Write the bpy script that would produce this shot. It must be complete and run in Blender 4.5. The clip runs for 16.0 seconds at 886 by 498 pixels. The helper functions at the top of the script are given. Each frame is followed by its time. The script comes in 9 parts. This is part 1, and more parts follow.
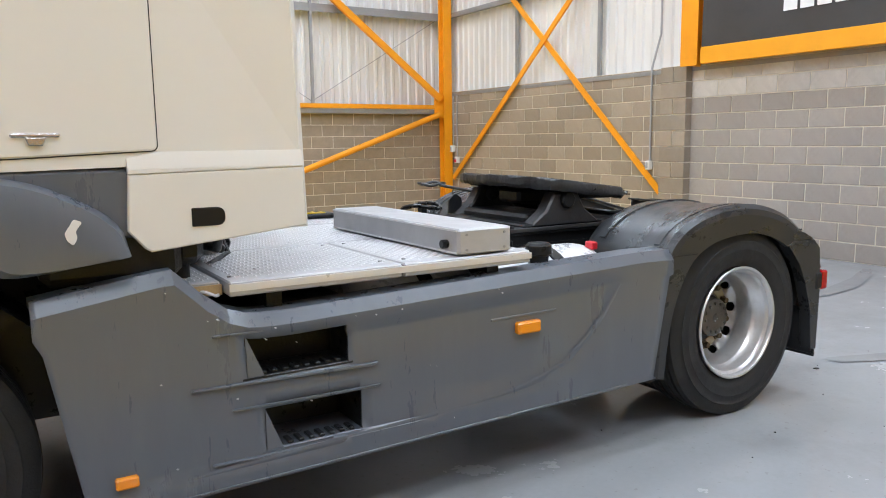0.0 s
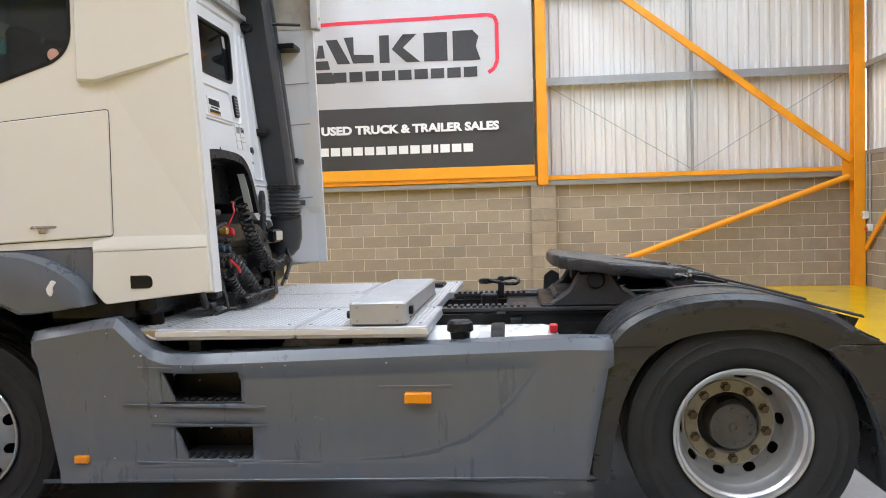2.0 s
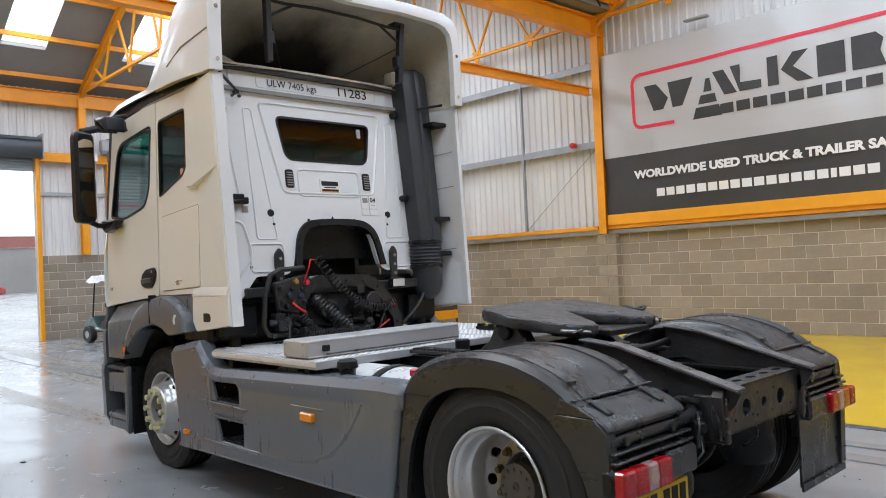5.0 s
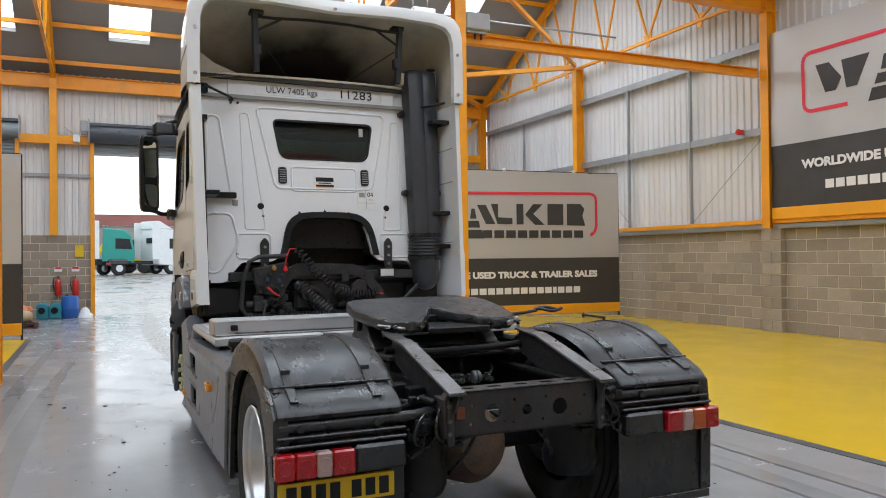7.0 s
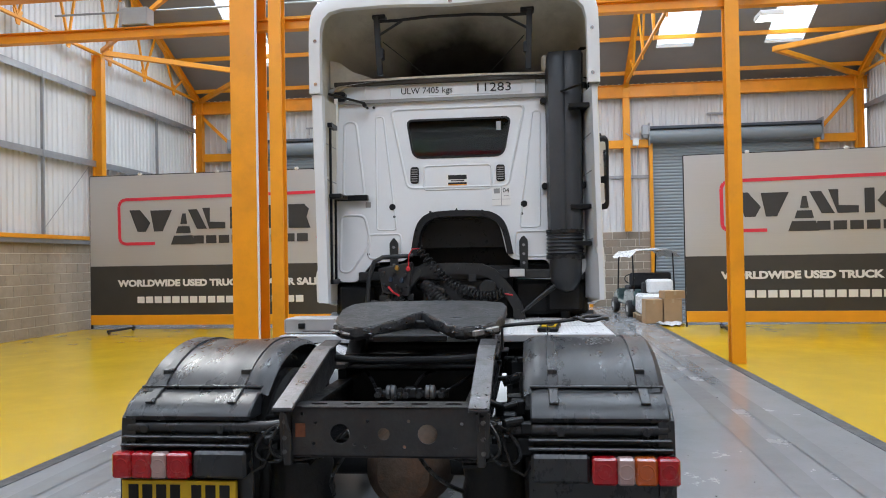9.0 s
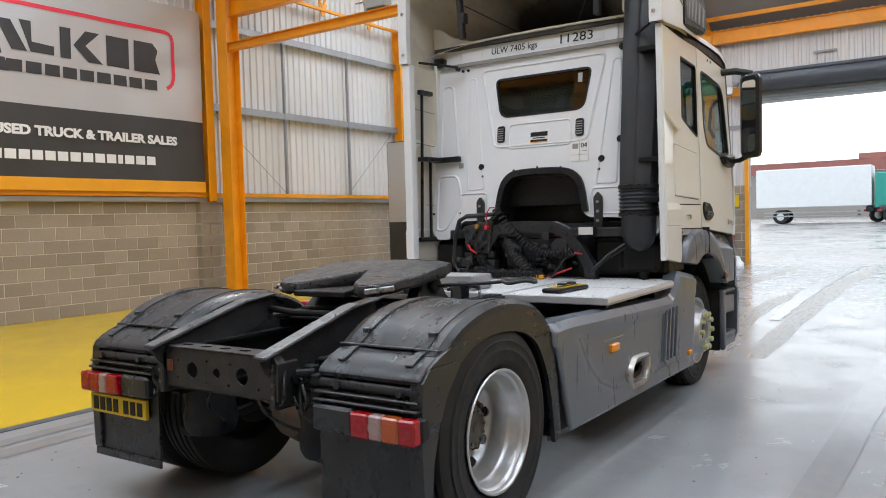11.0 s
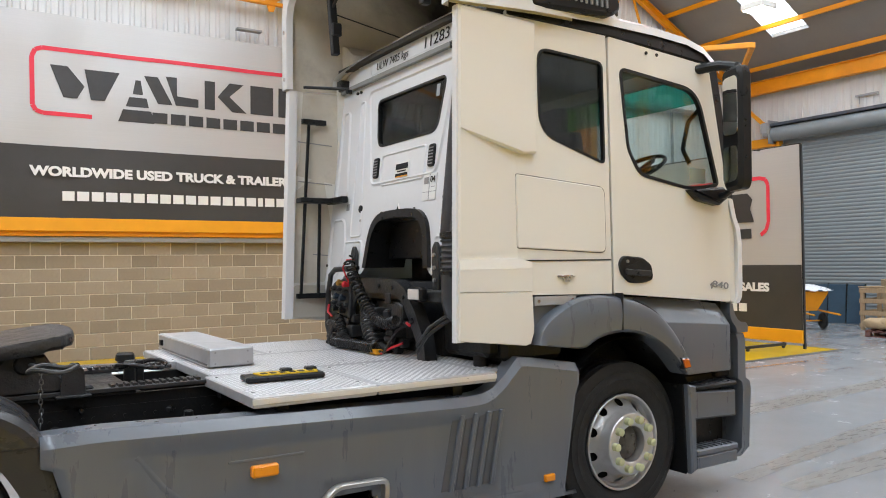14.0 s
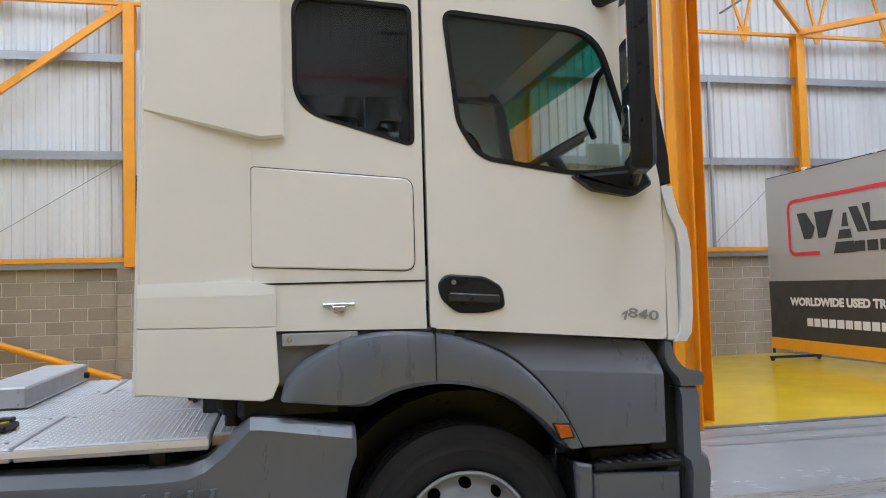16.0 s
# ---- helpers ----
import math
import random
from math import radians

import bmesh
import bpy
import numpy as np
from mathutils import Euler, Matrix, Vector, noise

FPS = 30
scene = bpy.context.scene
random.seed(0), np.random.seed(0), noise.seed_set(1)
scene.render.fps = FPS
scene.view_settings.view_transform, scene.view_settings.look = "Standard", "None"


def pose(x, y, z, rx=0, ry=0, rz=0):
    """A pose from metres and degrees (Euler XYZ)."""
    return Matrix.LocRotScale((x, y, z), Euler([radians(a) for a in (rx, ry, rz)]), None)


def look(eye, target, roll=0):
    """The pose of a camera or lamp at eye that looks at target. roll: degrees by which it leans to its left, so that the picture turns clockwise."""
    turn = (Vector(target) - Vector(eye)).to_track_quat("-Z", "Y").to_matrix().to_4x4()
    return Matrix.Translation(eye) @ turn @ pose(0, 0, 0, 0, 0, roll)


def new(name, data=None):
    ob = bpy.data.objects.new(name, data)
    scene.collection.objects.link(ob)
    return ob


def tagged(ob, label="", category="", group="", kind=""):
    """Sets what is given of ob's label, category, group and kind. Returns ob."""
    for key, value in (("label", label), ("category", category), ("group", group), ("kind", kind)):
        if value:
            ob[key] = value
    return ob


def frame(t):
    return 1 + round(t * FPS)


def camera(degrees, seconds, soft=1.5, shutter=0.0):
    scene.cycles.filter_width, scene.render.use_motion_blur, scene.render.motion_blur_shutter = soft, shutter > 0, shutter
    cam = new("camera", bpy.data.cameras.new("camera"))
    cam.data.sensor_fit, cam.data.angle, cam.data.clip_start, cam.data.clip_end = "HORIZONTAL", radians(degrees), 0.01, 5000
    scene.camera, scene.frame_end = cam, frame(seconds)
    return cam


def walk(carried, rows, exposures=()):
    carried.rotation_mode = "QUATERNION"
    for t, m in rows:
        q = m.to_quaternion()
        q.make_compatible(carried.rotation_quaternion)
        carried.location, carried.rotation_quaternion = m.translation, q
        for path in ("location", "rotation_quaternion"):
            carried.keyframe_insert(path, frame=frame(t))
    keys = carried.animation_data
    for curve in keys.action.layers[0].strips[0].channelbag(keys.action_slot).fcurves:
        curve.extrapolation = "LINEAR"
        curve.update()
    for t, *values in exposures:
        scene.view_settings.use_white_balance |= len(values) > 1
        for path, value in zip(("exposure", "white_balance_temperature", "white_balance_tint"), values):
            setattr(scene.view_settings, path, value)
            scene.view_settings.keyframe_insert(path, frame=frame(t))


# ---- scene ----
cam = camera(60.0, 16.0, soft=1.0)
PATH = [
    (0, (3.563, 3.885, 1.541), (2.528, 2.197, 1.261), -0.7),
    (0.5, (2.936, 4.109, 1.538), (2.181, 2.273, 1.291), 0.2),
    (1, (2.286, 4.385, 1.568), (1.824, 2.447, 1.385), -0.2),
    (1.5, (1.65, 4.572, 1.554), (1.512, 2.582, 1.41), -0.8),
    (2, (1.008, 4.806, 1.577), (1.208, 2.818, 1.489), -1.6),
    (2.5, (0.402, 4.925, 1.579), (0.915, 2.992, 1.554), -2.7),
    (3, (-0.225, 4.905, 1.621), (0.536, 3.056, 1.65), -3.5),
    (3.5, (-0.841, 4.773, 1.615), (0.134, 3.028, 1.688), -3.7),
    (4, (-1.442, 4.58, 1.655), (-0.271, 2.962, 1.758), -3.1),
    (4.5, (-2.011, 4.294, 1.627), (-0.701, 2.785, 1.708), -2.5),
    (4.7, (-2.202, 4.093, 1.611), (-0.829, 2.64, 1.674), -2.6),
    (6.8, (-3.98, 2.171, 1.596), (-2.185, 1.288, 1.609), -0.6),
    (7, (-4.054, 1.932, 1.604), (-2.23, 1.114, 1.625), -0.6),
    (7.5, (-4.157, 1.286, 1.607), (-2.239, 0.722, 1.639), -0.8),
    (8, (-4.088, 0.69, 1.611), (-2.111, 0.389, 1.649), -0.6),
    (8.5, (-4.071, 0.015, 1.637), (-2.071, -0.026, 1.671), -0.9),
    (9, (-4.015, -0.641, 1.596), (-2.027, -0.417, 1.622), -1.0),
    (9.5, (-3.995, -1.345, 1.617), (-2.046, -0.896, 1.622), -1.2),
    (10, (-3.934, -2.024, 1.572), (-2.045, -1.368, 1.555), -1.1),
    (10.2, (-3.823, -2.27, 1.588), (-1.97, -1.519, 1.563), -1.2),
    (12.3, (-2.136, -4.25, 1.611), (-0.792, -2.771, 1.537), -1.8),
    (12.5, (-1.881, -4.37, 1.619), (-0.553, -2.875, 1.58), -1.7),
    (13, (-1.185, -4.531, 1.633), (0.088, -2.989, 1.649), -1.1),
    (13.5, (-0.454, -4.618, 1.665), (0.739, -3.013, 1.686), -0.9),
    (14, (0.308, -4.672, 1.655), (1.381, -2.984, 1.693), -0.7),
    (14.5, (1.038, -4.662, 1.668), (1.979, -2.9, 1.777), -0.4),
    (15, (1.788, -4.675, 1.677), (2.584, -2.846, 1.825), -0.5),
    (15.5, (2.476, -4.606, 1.66), (3.115, -2.716, 1.806), -0.6),
    (16, (3.133, -4.519, 1.64), (3.551, -2.566, 1.736), -1.5),
]
walk(cam, [(t, look(eye, target, roll)) for t, eye, target, roll in PATH], ((0.0, 0.24, 6500, 10), (0.5, 0.2, 6500, 10), (1.0, 0.14, 6500, 10), (1.5, 0.18, 6500, 10), (3.0, 0.08, 6500, 10), (4.0, -0.1, 6500, 10), (4.5, -0.14, 6500, 10), (7.0, -0.38, 6850, 10), (8.0, -0.32, 6500, 10), (9.0, -0.22, 6500, 10), (10.0, -0.33, 6550, 10), (12.5, 0.06, 7150, 10), (14.0, 0.04, 6900, 10), (15.0, -0.16, 6450, 10), (16.0, -0.2, 6200, 10)))

# ---- daylight: a pale overcast sky outside, daylight through the roof lights ----
world = bpy.data.worlds.new("sky")
scene.world = world
world.use_nodes = True
wn = world.node_tree.nodes
sky = wn.new("ShaderNodeTexSky")
sky.sky_type, sky.sun_disc = "NISHITA", False
sky.sun_elevation, sky.sun_rotation = radians(48), radians(60)
sky.air_density, sky.dust_density, sky.ozone_density = 1.0, 6.0, 1.0
soft_sky = wn.new("ShaderNodeMixRGB")
soft_sky.inputs[0].default_value = 0.8
soft_sky.inputs[2].default_value = (10.9, 12.3, 13.8, 1)
world.node_tree.links.new(sky.outputs[0], soft_sky.inputs[1])
world.node_tree.links.new(soft_sky.outputs[0], wn["Background"].inputs[0])
wn["Background"].inputs[1].default_value = 0.21
sun_data = bpy.data.lights.new("sun", "SUN")
sun_data.energy, sun_data.angle, sun_data.color = 1.5, radians(15), (1, 0.97, 0.92)
sun = new("sun", sun_data)
sun.matrix_world = look((60, 34, 76), (8, 0, 0))
SKYLIGHT_WATTS = 153.0


# ---- building helpers ----
class Shape:
    """Vertices and faces of one mesh, gathered piece by piece."""

    def __init__(self):
        self.v, self.f = [], []

    def add(self, verts, faces):
        n = len(self.v)
        self.v += [tuple(p) for p in verts]
        self.f += [tuple(i + n for i in f) for f in faces]
        return self

    def box(self, x0, x1, y0, y1, z0, z1, c=0.0):
        x0, x1 = min(x0, x1), max(x0, x1)
        y0, y1 = min(y0, y1), max(y0, y1)
        z0, z1 = min(z0, z1), max(z0, z1)
        c = min(c, (x1 - x0) / 3, (y1 - y0) / 3, (z1 - z0) / 3)
        if c <= 0:
            v = [(x, y, z) for x in (x0, x1) for y in (y0, y1) for z in (z0, z1)]
            return self.add(v, [(0, 1, 3, 2), (4, 6, 7, 5), (0, 4, 5, 1), (2, 3, 7, 6), (0, 2, 6, 4), (1, 5, 7, 3)])
        lo, hi = (x0, y0, z0), (x1, y1, z1)
        v, idx = [], {}
        for i in range(8):
            s = ((i >> 2) & 1, (i >> 1) & 1, i & 1)
            for a in range(3):
                p = []
                for k in range(3):
                    e = (hi if s[k] else lo)[k]
                    p.append(e if k == a else e + (-c if s[k] else c))
                idx[(s, a)] = len(v)
                v.append(p)
        f = []
        for a in range(3):
            b, d = (a + 1) % 3, (a + 2) % 3
            for side in (0, 1):
                q = []
                for sb, sd in ((0, 0), (1, 0), (1, 1), (0, 1)):
                    s = [0, 0, 0]
                    s[a], s[b], s[d] = side, sb, sd
                    q.append(idx[(tuple(s), a)])
                f.append(q if side else q[::-1])
            for sb in (0, 1):
                for sd in (0, 1):
                    s0, s1 = [0, 0, 0], [0, 0, 0]
                    s0[a], s1[a] = 0, 1
                    s0[b] = s1[b] = sb
                    s0[d] = s1[d] = sd
                    s0, s1 = tuple(s0), tuple(s1)
                    f.append((idx[(s0, b)], idx[(s1, b)], idx[(s1, d)], idx[(s0, d)]))
        for i in range(8):
            s = ((i >> 2) & 1, (i >> 1) & 1, i & 1)
            f.append((idx[(s, 0)], idx[(s, 1)], idx[(s, 2)]))
        return self.add(v, f)

    def beam(self, p0, p1, w, h, c=0.0, up=(0, 0, 1)):
        """A bar from p0 to p1, w wide and h high."""
        p0, p1 = Vector(p0), Vector(p1)
        d = p1 - p0
        n = d.length
        d.normalize()
        u = Vector(up)
        if abs(d.dot(u)) > 0.98:
            u = Vector((1, 0, 0))
        s = d.cross(u).normalized()
        u = s.cross(d)
        b = Shape().box(0, n, -w / 2, w / 2, -h / 2, h / 2, c)
        return self.add([p0 + d * a + s * e + u * g for a, e, g in b.v], b.f)

    def ibeam(self, p0, p1, w, h, t=0.02, up=(0, 0, 1)):
        """A rolled steel section: two flanges and a web."""
        p0, p1 = Vector(p0), Vector(p1)
        d = (p1 - p0).normalized()
        u = Vector(up)
        if abs(d.dot(u)) > 0.98:
            u = Vector((1, 0, 0))
        s = d.cross(u).normalized()
        u = s.cross(d)
        for k in (-1, 1):
            o = u * (k * (h / 2 - t / 2))
            self.beam(p0 + o, p1 + o, w, t, 0.004, up)
        return self.beam(p0, p1, t * 0.8, h - 2 * t, 0, up)

    def tube(self, pts, r, n=10, cap=True, radii=None):
        pts = [Vector(p) for p in pts]
        rings, prev = [], None
        for i, p in enumerate(pts):
            a, b = pts[max(0, i - 1)], pts[min(len(pts) - 1, i + 1)]
            d = (b - a).normalized()
            if prev is None:
                u = Vector((0, 0, 1)) if abs(d.z) < 0.9 else Vector((1, 0, 0))
            else:
                u = prev
            s = d.cross(u).normalized()
            u = s.cross(d).normalized()
            prev = u
            q = radii[i] if radii else r
            rings.append([p + (s * math.cos(k * math.tau / n) + u * math.sin(k * math.tau / n)) * q for k in range(n)])
        return self.loft(rings, True, cap)

    def loft(self, rings, closed=True, cap=True):
        n = len(rings[0])
        v = [p for r in rings for p in r]
        f = []
        for i in range(len(rings) - 1):
            for k in range(n if closed else n - 1):
                a, b = i * n + k, i * n + (k + 1) % n
                f.append((a, b, b + n, a + n))
        if cap and closed:
            f.append(tuple(range(n))[::-1])
            f.append(tuple(range((len(rings) - 1) * n, len(rings) * n)))
        return self.add(v, f)

    def lathe(self, prof, centre, axis, n=48, close=False):
        """Turns (radius, along) pairs about an axis ('x', 'y' or 'z') through centre."""
        rings = []
        for k in range(n):
            a = k * math.tau / n
            ca, sa = math.cos(a), math.sin(a)
            ring = []
            for r, h in prof:
                q = {"x": (h, r * ca, r * sa), "y": (r * ca, h, r * sa), "z": (r * ca, r * sa, h)}[axis]
                ring.append((centre[0] + q[0], centre[1] + q[1], centre[2] + q[2]))
            rings.append(ring)
        rings.append(rings[0])
        return self.loft(rings, close, False)

    def cyl(self, p0, p1, r, n=16, c=0.0):
        p0, p1 = Vector(p0), Vector(p1)
        if c <= 0:
            return self.tube([p0, p1], r, n)
        d = (p1 - p0).normalized() * c
        return self.tube([p0, p0 + d, p1 - d, p1], r, n, True, [r - c, r, r, r - c])

    def prism(self, poly, axis, a, b, c=0.0):
        """A polygon (two coordinates in order of the other axes) drawn out along an axis, its rims bevelled by c."""

        def put(p, h):
            return {"x": (h, p[0], p[1]), "y": (p[0], h, p[1]), "z": (p[0], p[1], h)}[axis]

        if c > 0:
            s = 1 if b > a else -1
            small = inset(poly, c)
            rings = [[put(p, a) for p in small], [put(p, a + s * c) for p in poly], [put(p, b - s * c) for p in poly], [put(p, b) for p in small]]
        else:
            rings = [[put(p, a) for p in poly], [put(p, b) for p in poly]]
        return self.loft(rings, True, True)

    def move(self, m):
        self.v = [tuple(m @ Vector(p)) for p in self.v]
        return self

    def mirror_y(self):
        self.v = [(x, -y, z) for x, y, z in self.v]
        self.f = [f[::-1] for f in self.f]
        return self

    def join(self, other):
        return self.add(other.v, other.f)


def inset(poly, c):
    n = len(poly)
    area = sum(poly[i][0] * poly[(i + 1) % n][1] - poly[(i + 1) % n][0] * poly[i][1] for i in range(n))
    s = 1 if area > 0 else -1
    out = []
    for i in range(n):
        a, b, d = poly[i - 1], poly[i], poly[(i + 1) % n]
        e0 = Vector((b[0] - a[0], b[1] - a[1])).normalized()
        e1 = Vector((d[0] - b[0], d[1] - b[1])).normalized()
        n0, n1 = Vector((-e0.y, e0.x)) * s, Vector((-e1.y, e1.x)) * s
        k = (n0 + n1)
        k = k / max(0.3, k.dot(n0)) if k.length > 1e-6 else n0
        out.append((b[0] + k.x * c, b[1] + k.y * c))
    return out


def rounded(pts, r, n=5):
    """A polygon with its corners rounded; r is one radius or one for each corner."""
    out, m = [], len(pts)
    for i in range(m):
        a, b, d = Vector(pts[i - 1]), Vector(pts[i]), Vector(pts[(i + 1) % m])
        q = r[i] if isinstance(r, (list, tuple)) else r
        if q <= 0:
            out.append((b.x, b.y))
            continue
        e0, e1 = (a - b), (d - b)
        q = min(q, e0.length * 0.48, e1.length * 0.48)
        p0, p1 = b + e0.normalized() * q, b + e1.normalized() * q
        for k in range(n + 1):
            t = k / n
            p = p0 * (1 - t) ** 2 + b * 2 * t * (1 - t) + p1 * t * t
            out.append((p.x, p.y))
    return out


def smooth_line(pts, times=2):
    """An open polyline with its corners cut, ends kept."""
    for _ in range(times):
        out = [pts[0]]
        for a, b in zip(pts, pts[1:]):
            out += [tuple(p * 0.75 + q * 0.25 for p, q in zip(a, b)), tuple(p * 0.25 + q * 0.75 for p, q in zip(a, b))]
        pts = out + [pts[-1]]
    return pts


def plate(outer, holes, axis, a, b):
    """A sheet with holes, from a to b along an axis."""
    bm = bmesh.new()

    def put(p, h):
        return {"x": (h, p[0], p[1]), "y": (p[0], h, p[1]), "z": (p[0], p[1], h)}[axis]

    edges = []
    for loop in [outer] + list(holes):
        vs = [bm.verts.new(put(p, a)) for p in loop]
        edges += [bm.edges.new((vs[i], vs[(i + 1) % len(vs)])) for i in range(len(vs))]
    bmesh.ops.triangle_fill(bm, use_beauty=True, use_dissolve=False, edges=edges)
    bm.verts.index_update()
    v = [tuple(q.co) for q in bm.verts]
    f = [tuple(w.index for w in q.verts) for q in bm.faces]
    bm.free()
    s, k = Shape(), {"x": 0, "y": 1, "z": 2}[axis]
    n = len(v)
    s.add(v + [tuple(b if i == k else q for i, q in enumerate(p)) for p in v], f + [tuple(i + n for i in q[::-1]) for q in f])
    m = 0
    for loop in [outer] + list(holes):
        c = len(loop)
        s.f += [(m + i, m + (i + 1) % c, n + m + (i + 1) % c, n + m + i) for i in range(c)]
        m += c
    return s


def mesh_of(name, shape, material, smooth=35, fix=True):
    me = bpy.data.meshes.new(name)
    me.from_pydata(shape.v, [], shape.f)
    if fix:
        bm = bmesh.new()
        bm.from_mesh(me)
        bmesh.ops.recalc_face_normals(bm, faces=bm.faces)
        bm.to_mesh(me)
        bm.free()
    me.materials.append(material)
    if smooth:
        me.polygons.foreach_set("use_smooth", [True] * len(me.polygons))
        me.set_sharp_from_angle(angle=radians(smooth))
    return me


def part(name, shape, material, parent=None, label="", smooth=35):
    ob = new(name, mesh_of(name, shape, material, smooth))
    if parent:
        ob.parent = parent
    return tagged(ob, label)


def thing(name, label, category, group="", at=(0, 0, 0)):
    ob = new(name)
    ob.empty_display_size = 0.1
    ob.location = at
    return tagged(ob, label, category, group)


def fixed(name, shape, material, label="", category="", group="", smooth=35):
    return tagged(part(name, shape, material, None, "", smooth), label, category, group, "structure")


def words(name, text, size, material, m, parent, width=0, bold=0.0):
    """Raised lettering in the built-in font, as a mesh; fitted to a width if one is given."""
    cu = bpy.data.curves.new(name, "FONT")
    cu.body, cu.size, cu.extrude, cu.offset, cu.resolution_u = text, size, 0.001, bold, 3
    cu.align_x, cu.align_y = "CENTER", "CENTER"
    ob = bpy.data.objects.new(name, cu)
    me = bpy.data.meshes.new_from_object(ob)
    bpy.data.objects.remove(ob)
    if width:
        xs = [v.co.x for v in me.vertices]
        k = width / (max(xs) - min(xs))
        for v in me.vertices:
            v.co.x *= k
    me.materials.clear()
    me.materials.append(material)
    out = new(name, me)
    out.parent = parent
    out.matrix_basis = m
    return out


# ---- materials ----
def mat(name, colour, rough=0.5, metal=0.0, var=0.12, scale=3.0, fine=60.0, bump=0.1, dirt=None, dirt_amount=0.35, dirt_scale=2.0,
        rough_var=0.15, stretch=(1, 1, 1), coat=0.0, random_tint=0.0, speckle=None, speckle_amount=0.1, spec=0.5):
    m = bpy.data.materials.new(name)
    m.use_nodes = True
    t = m.node_tree
    n, l = t.nodes, t.links
    p = n["Principled BSDF"]
    p.inputs["Metallic"].default_value = metal
    p.inputs["Specular IOR Level"].default_value = spec
    p.inputs["Coat Weight"].default_value = coat
    p.inputs["Coat Roughness"].default_value = 0.08
    co = n.new("ShaderNodeTexCoord")
    mp = n.new("ShaderNodeMapping")
    mp.inputs["Scale"].default_value = stretch
    l.new(co.outputs["Object"], mp.inputs[0])

    def noise_at(s, detail=4.0, rgh=0.6):
        q = n.new("ShaderNodeTexNoise")
        q.inputs["Scale"].default_value, q.inputs["Detail"].default_value, q.inputs["Roughness"].default_value = s, detail, rgh
        l.new(mp.outputs[0], q.inputs["Vector"])
        return q.outputs["Fac"]

    def ramp(src, lo, hi, a=0.0, b=1.0):
        q = n.new("ShaderNodeMapRange")
        q.inputs[1].default_value, q.inputs[2].default_value, q.inputs[3].default_value, q.inputs[4].default_value = lo, hi, a, b
        l.new(src, q.inputs[0])
        return q.outputs[0]

    def mix(fac, c1, c2, mode="MIX"):
        q = n.new("ShaderNodeMixRGB")
        q.blend_type = mode
        for sock, val in zip(q.inputs, (fac, c1, c2)):
            if hasattr(val, "links"):
                l.new(val, sock)
            elif isinstance(val, (int, float)):
                sock.default_value = val
            else:
                sock.default_value = (*val, 1)
        return q.outputs[0]

    big, small = noise_at(scale, 5), noise_at(fine, 3)
    dark = tuple(c * (1 - var) for c in colour)
    light = tuple(min(1, c * (1 + var * 0.7)) for c in colour)
    col = mix(ramp(big, 0.3, 0.7), dark, light)
    col = mix(ramp(small, 0.3, 0.7, 0, 0.35), col, dark)
    if dirt:
        d = noise_at(dirt_scale, 7, 0.7)
        col = mix(ramp(d, 0.5, 0.72, 0, dirt_amount), col, dirt)
    if speckle:
        col = mix(ramp(noise_at(fine * 0.6, 2), 0.66, 0.7, 0, speckle_amount), col, speckle)
    if random_tint:
        oi = n.new("ShaderNodeObjectInfo")
        hv = n.new("ShaderNodeHueSaturation")
        l.new(ramp(oi.outputs["Random"], 0, 1, 1 - random_tint, 1 + random_tint), hv.inputs["Value"])
        l.new(col, hv.inputs["Color"])
        col = hv.outputs[0]
    l.new(col, p.inputs["Base Color"])
    l.new(ramp(noise_at(scale * 2.3, 6, 0.7), 0.3, 0.7, max(0.02, rough - rough_var), min(1, rough + rough_var)), p.inputs["Roughness"])
    if bump:
        b = n.new("ShaderNodeBump")
        b.inputs["Strength"].default_value, b.inputs["Distance"].default_value = bump, 0.01
        l.new(small, b.inputs["Height"])
        l.new(b.outputs[0], p.inputs["Normal"])
    return m


def clear_glass(name, colour, rough=0.02):
    m = bpy.data.materials.new(name)
    m.use_nodes = True
    n, l = m.node_tree.nodes, m.node_tree.links
    n.remove(n["Principled BSDF"])
    tr, gl, mx, fr = n.new("ShaderNodeBsdfTransparent"), n.new("ShaderNodeBsdfGlossy"), n.new("ShaderNodeMixShader"), n.new("ShaderNodeLayerWeight")
    tr.inputs[0].default_value = (*colour, 1)
    gl.inputs["Roughness"].default_value = rough
    fr.inputs[0].default_value = 0.5
    pw, ad = n.new("ShaderNodeMath"), n.new("ShaderNodeMath")
    pw.operation, ad.operation = "POWER", "MULTIPLY_ADD"
    pw.inputs[1].default_value, ad.inputs[1].default_value, ad.inputs[2].default_value = 5.0, 0.8, 0.045
    l.new(fr.outputs["Facing"], pw.inputs[0])
    l.new(pw.outputs[0], ad.inputs[0])
    l.new(ad.outputs[0], mx.inputs[0])
    l.new(tr.outputs[0], mx.inputs[1])
    l.new(gl.outputs[0], mx.inputs[2])
    l.new(mx.outputs[0], n["Material Output"].inputs[0])
    return m


def glow(name, colour, strength):
    m = bpy.data.materials.new(name)
    m.use_nodes = True
    p = m.node_tree.nodes["Principled BSDF"]
    p.inputs["Base Color"].default_value = (*colour, 1)
    p.inputs["Emission Color"].default_value = (*colour, 1)
    p.inputs["Emission Strength"].default_value = strength
    return m


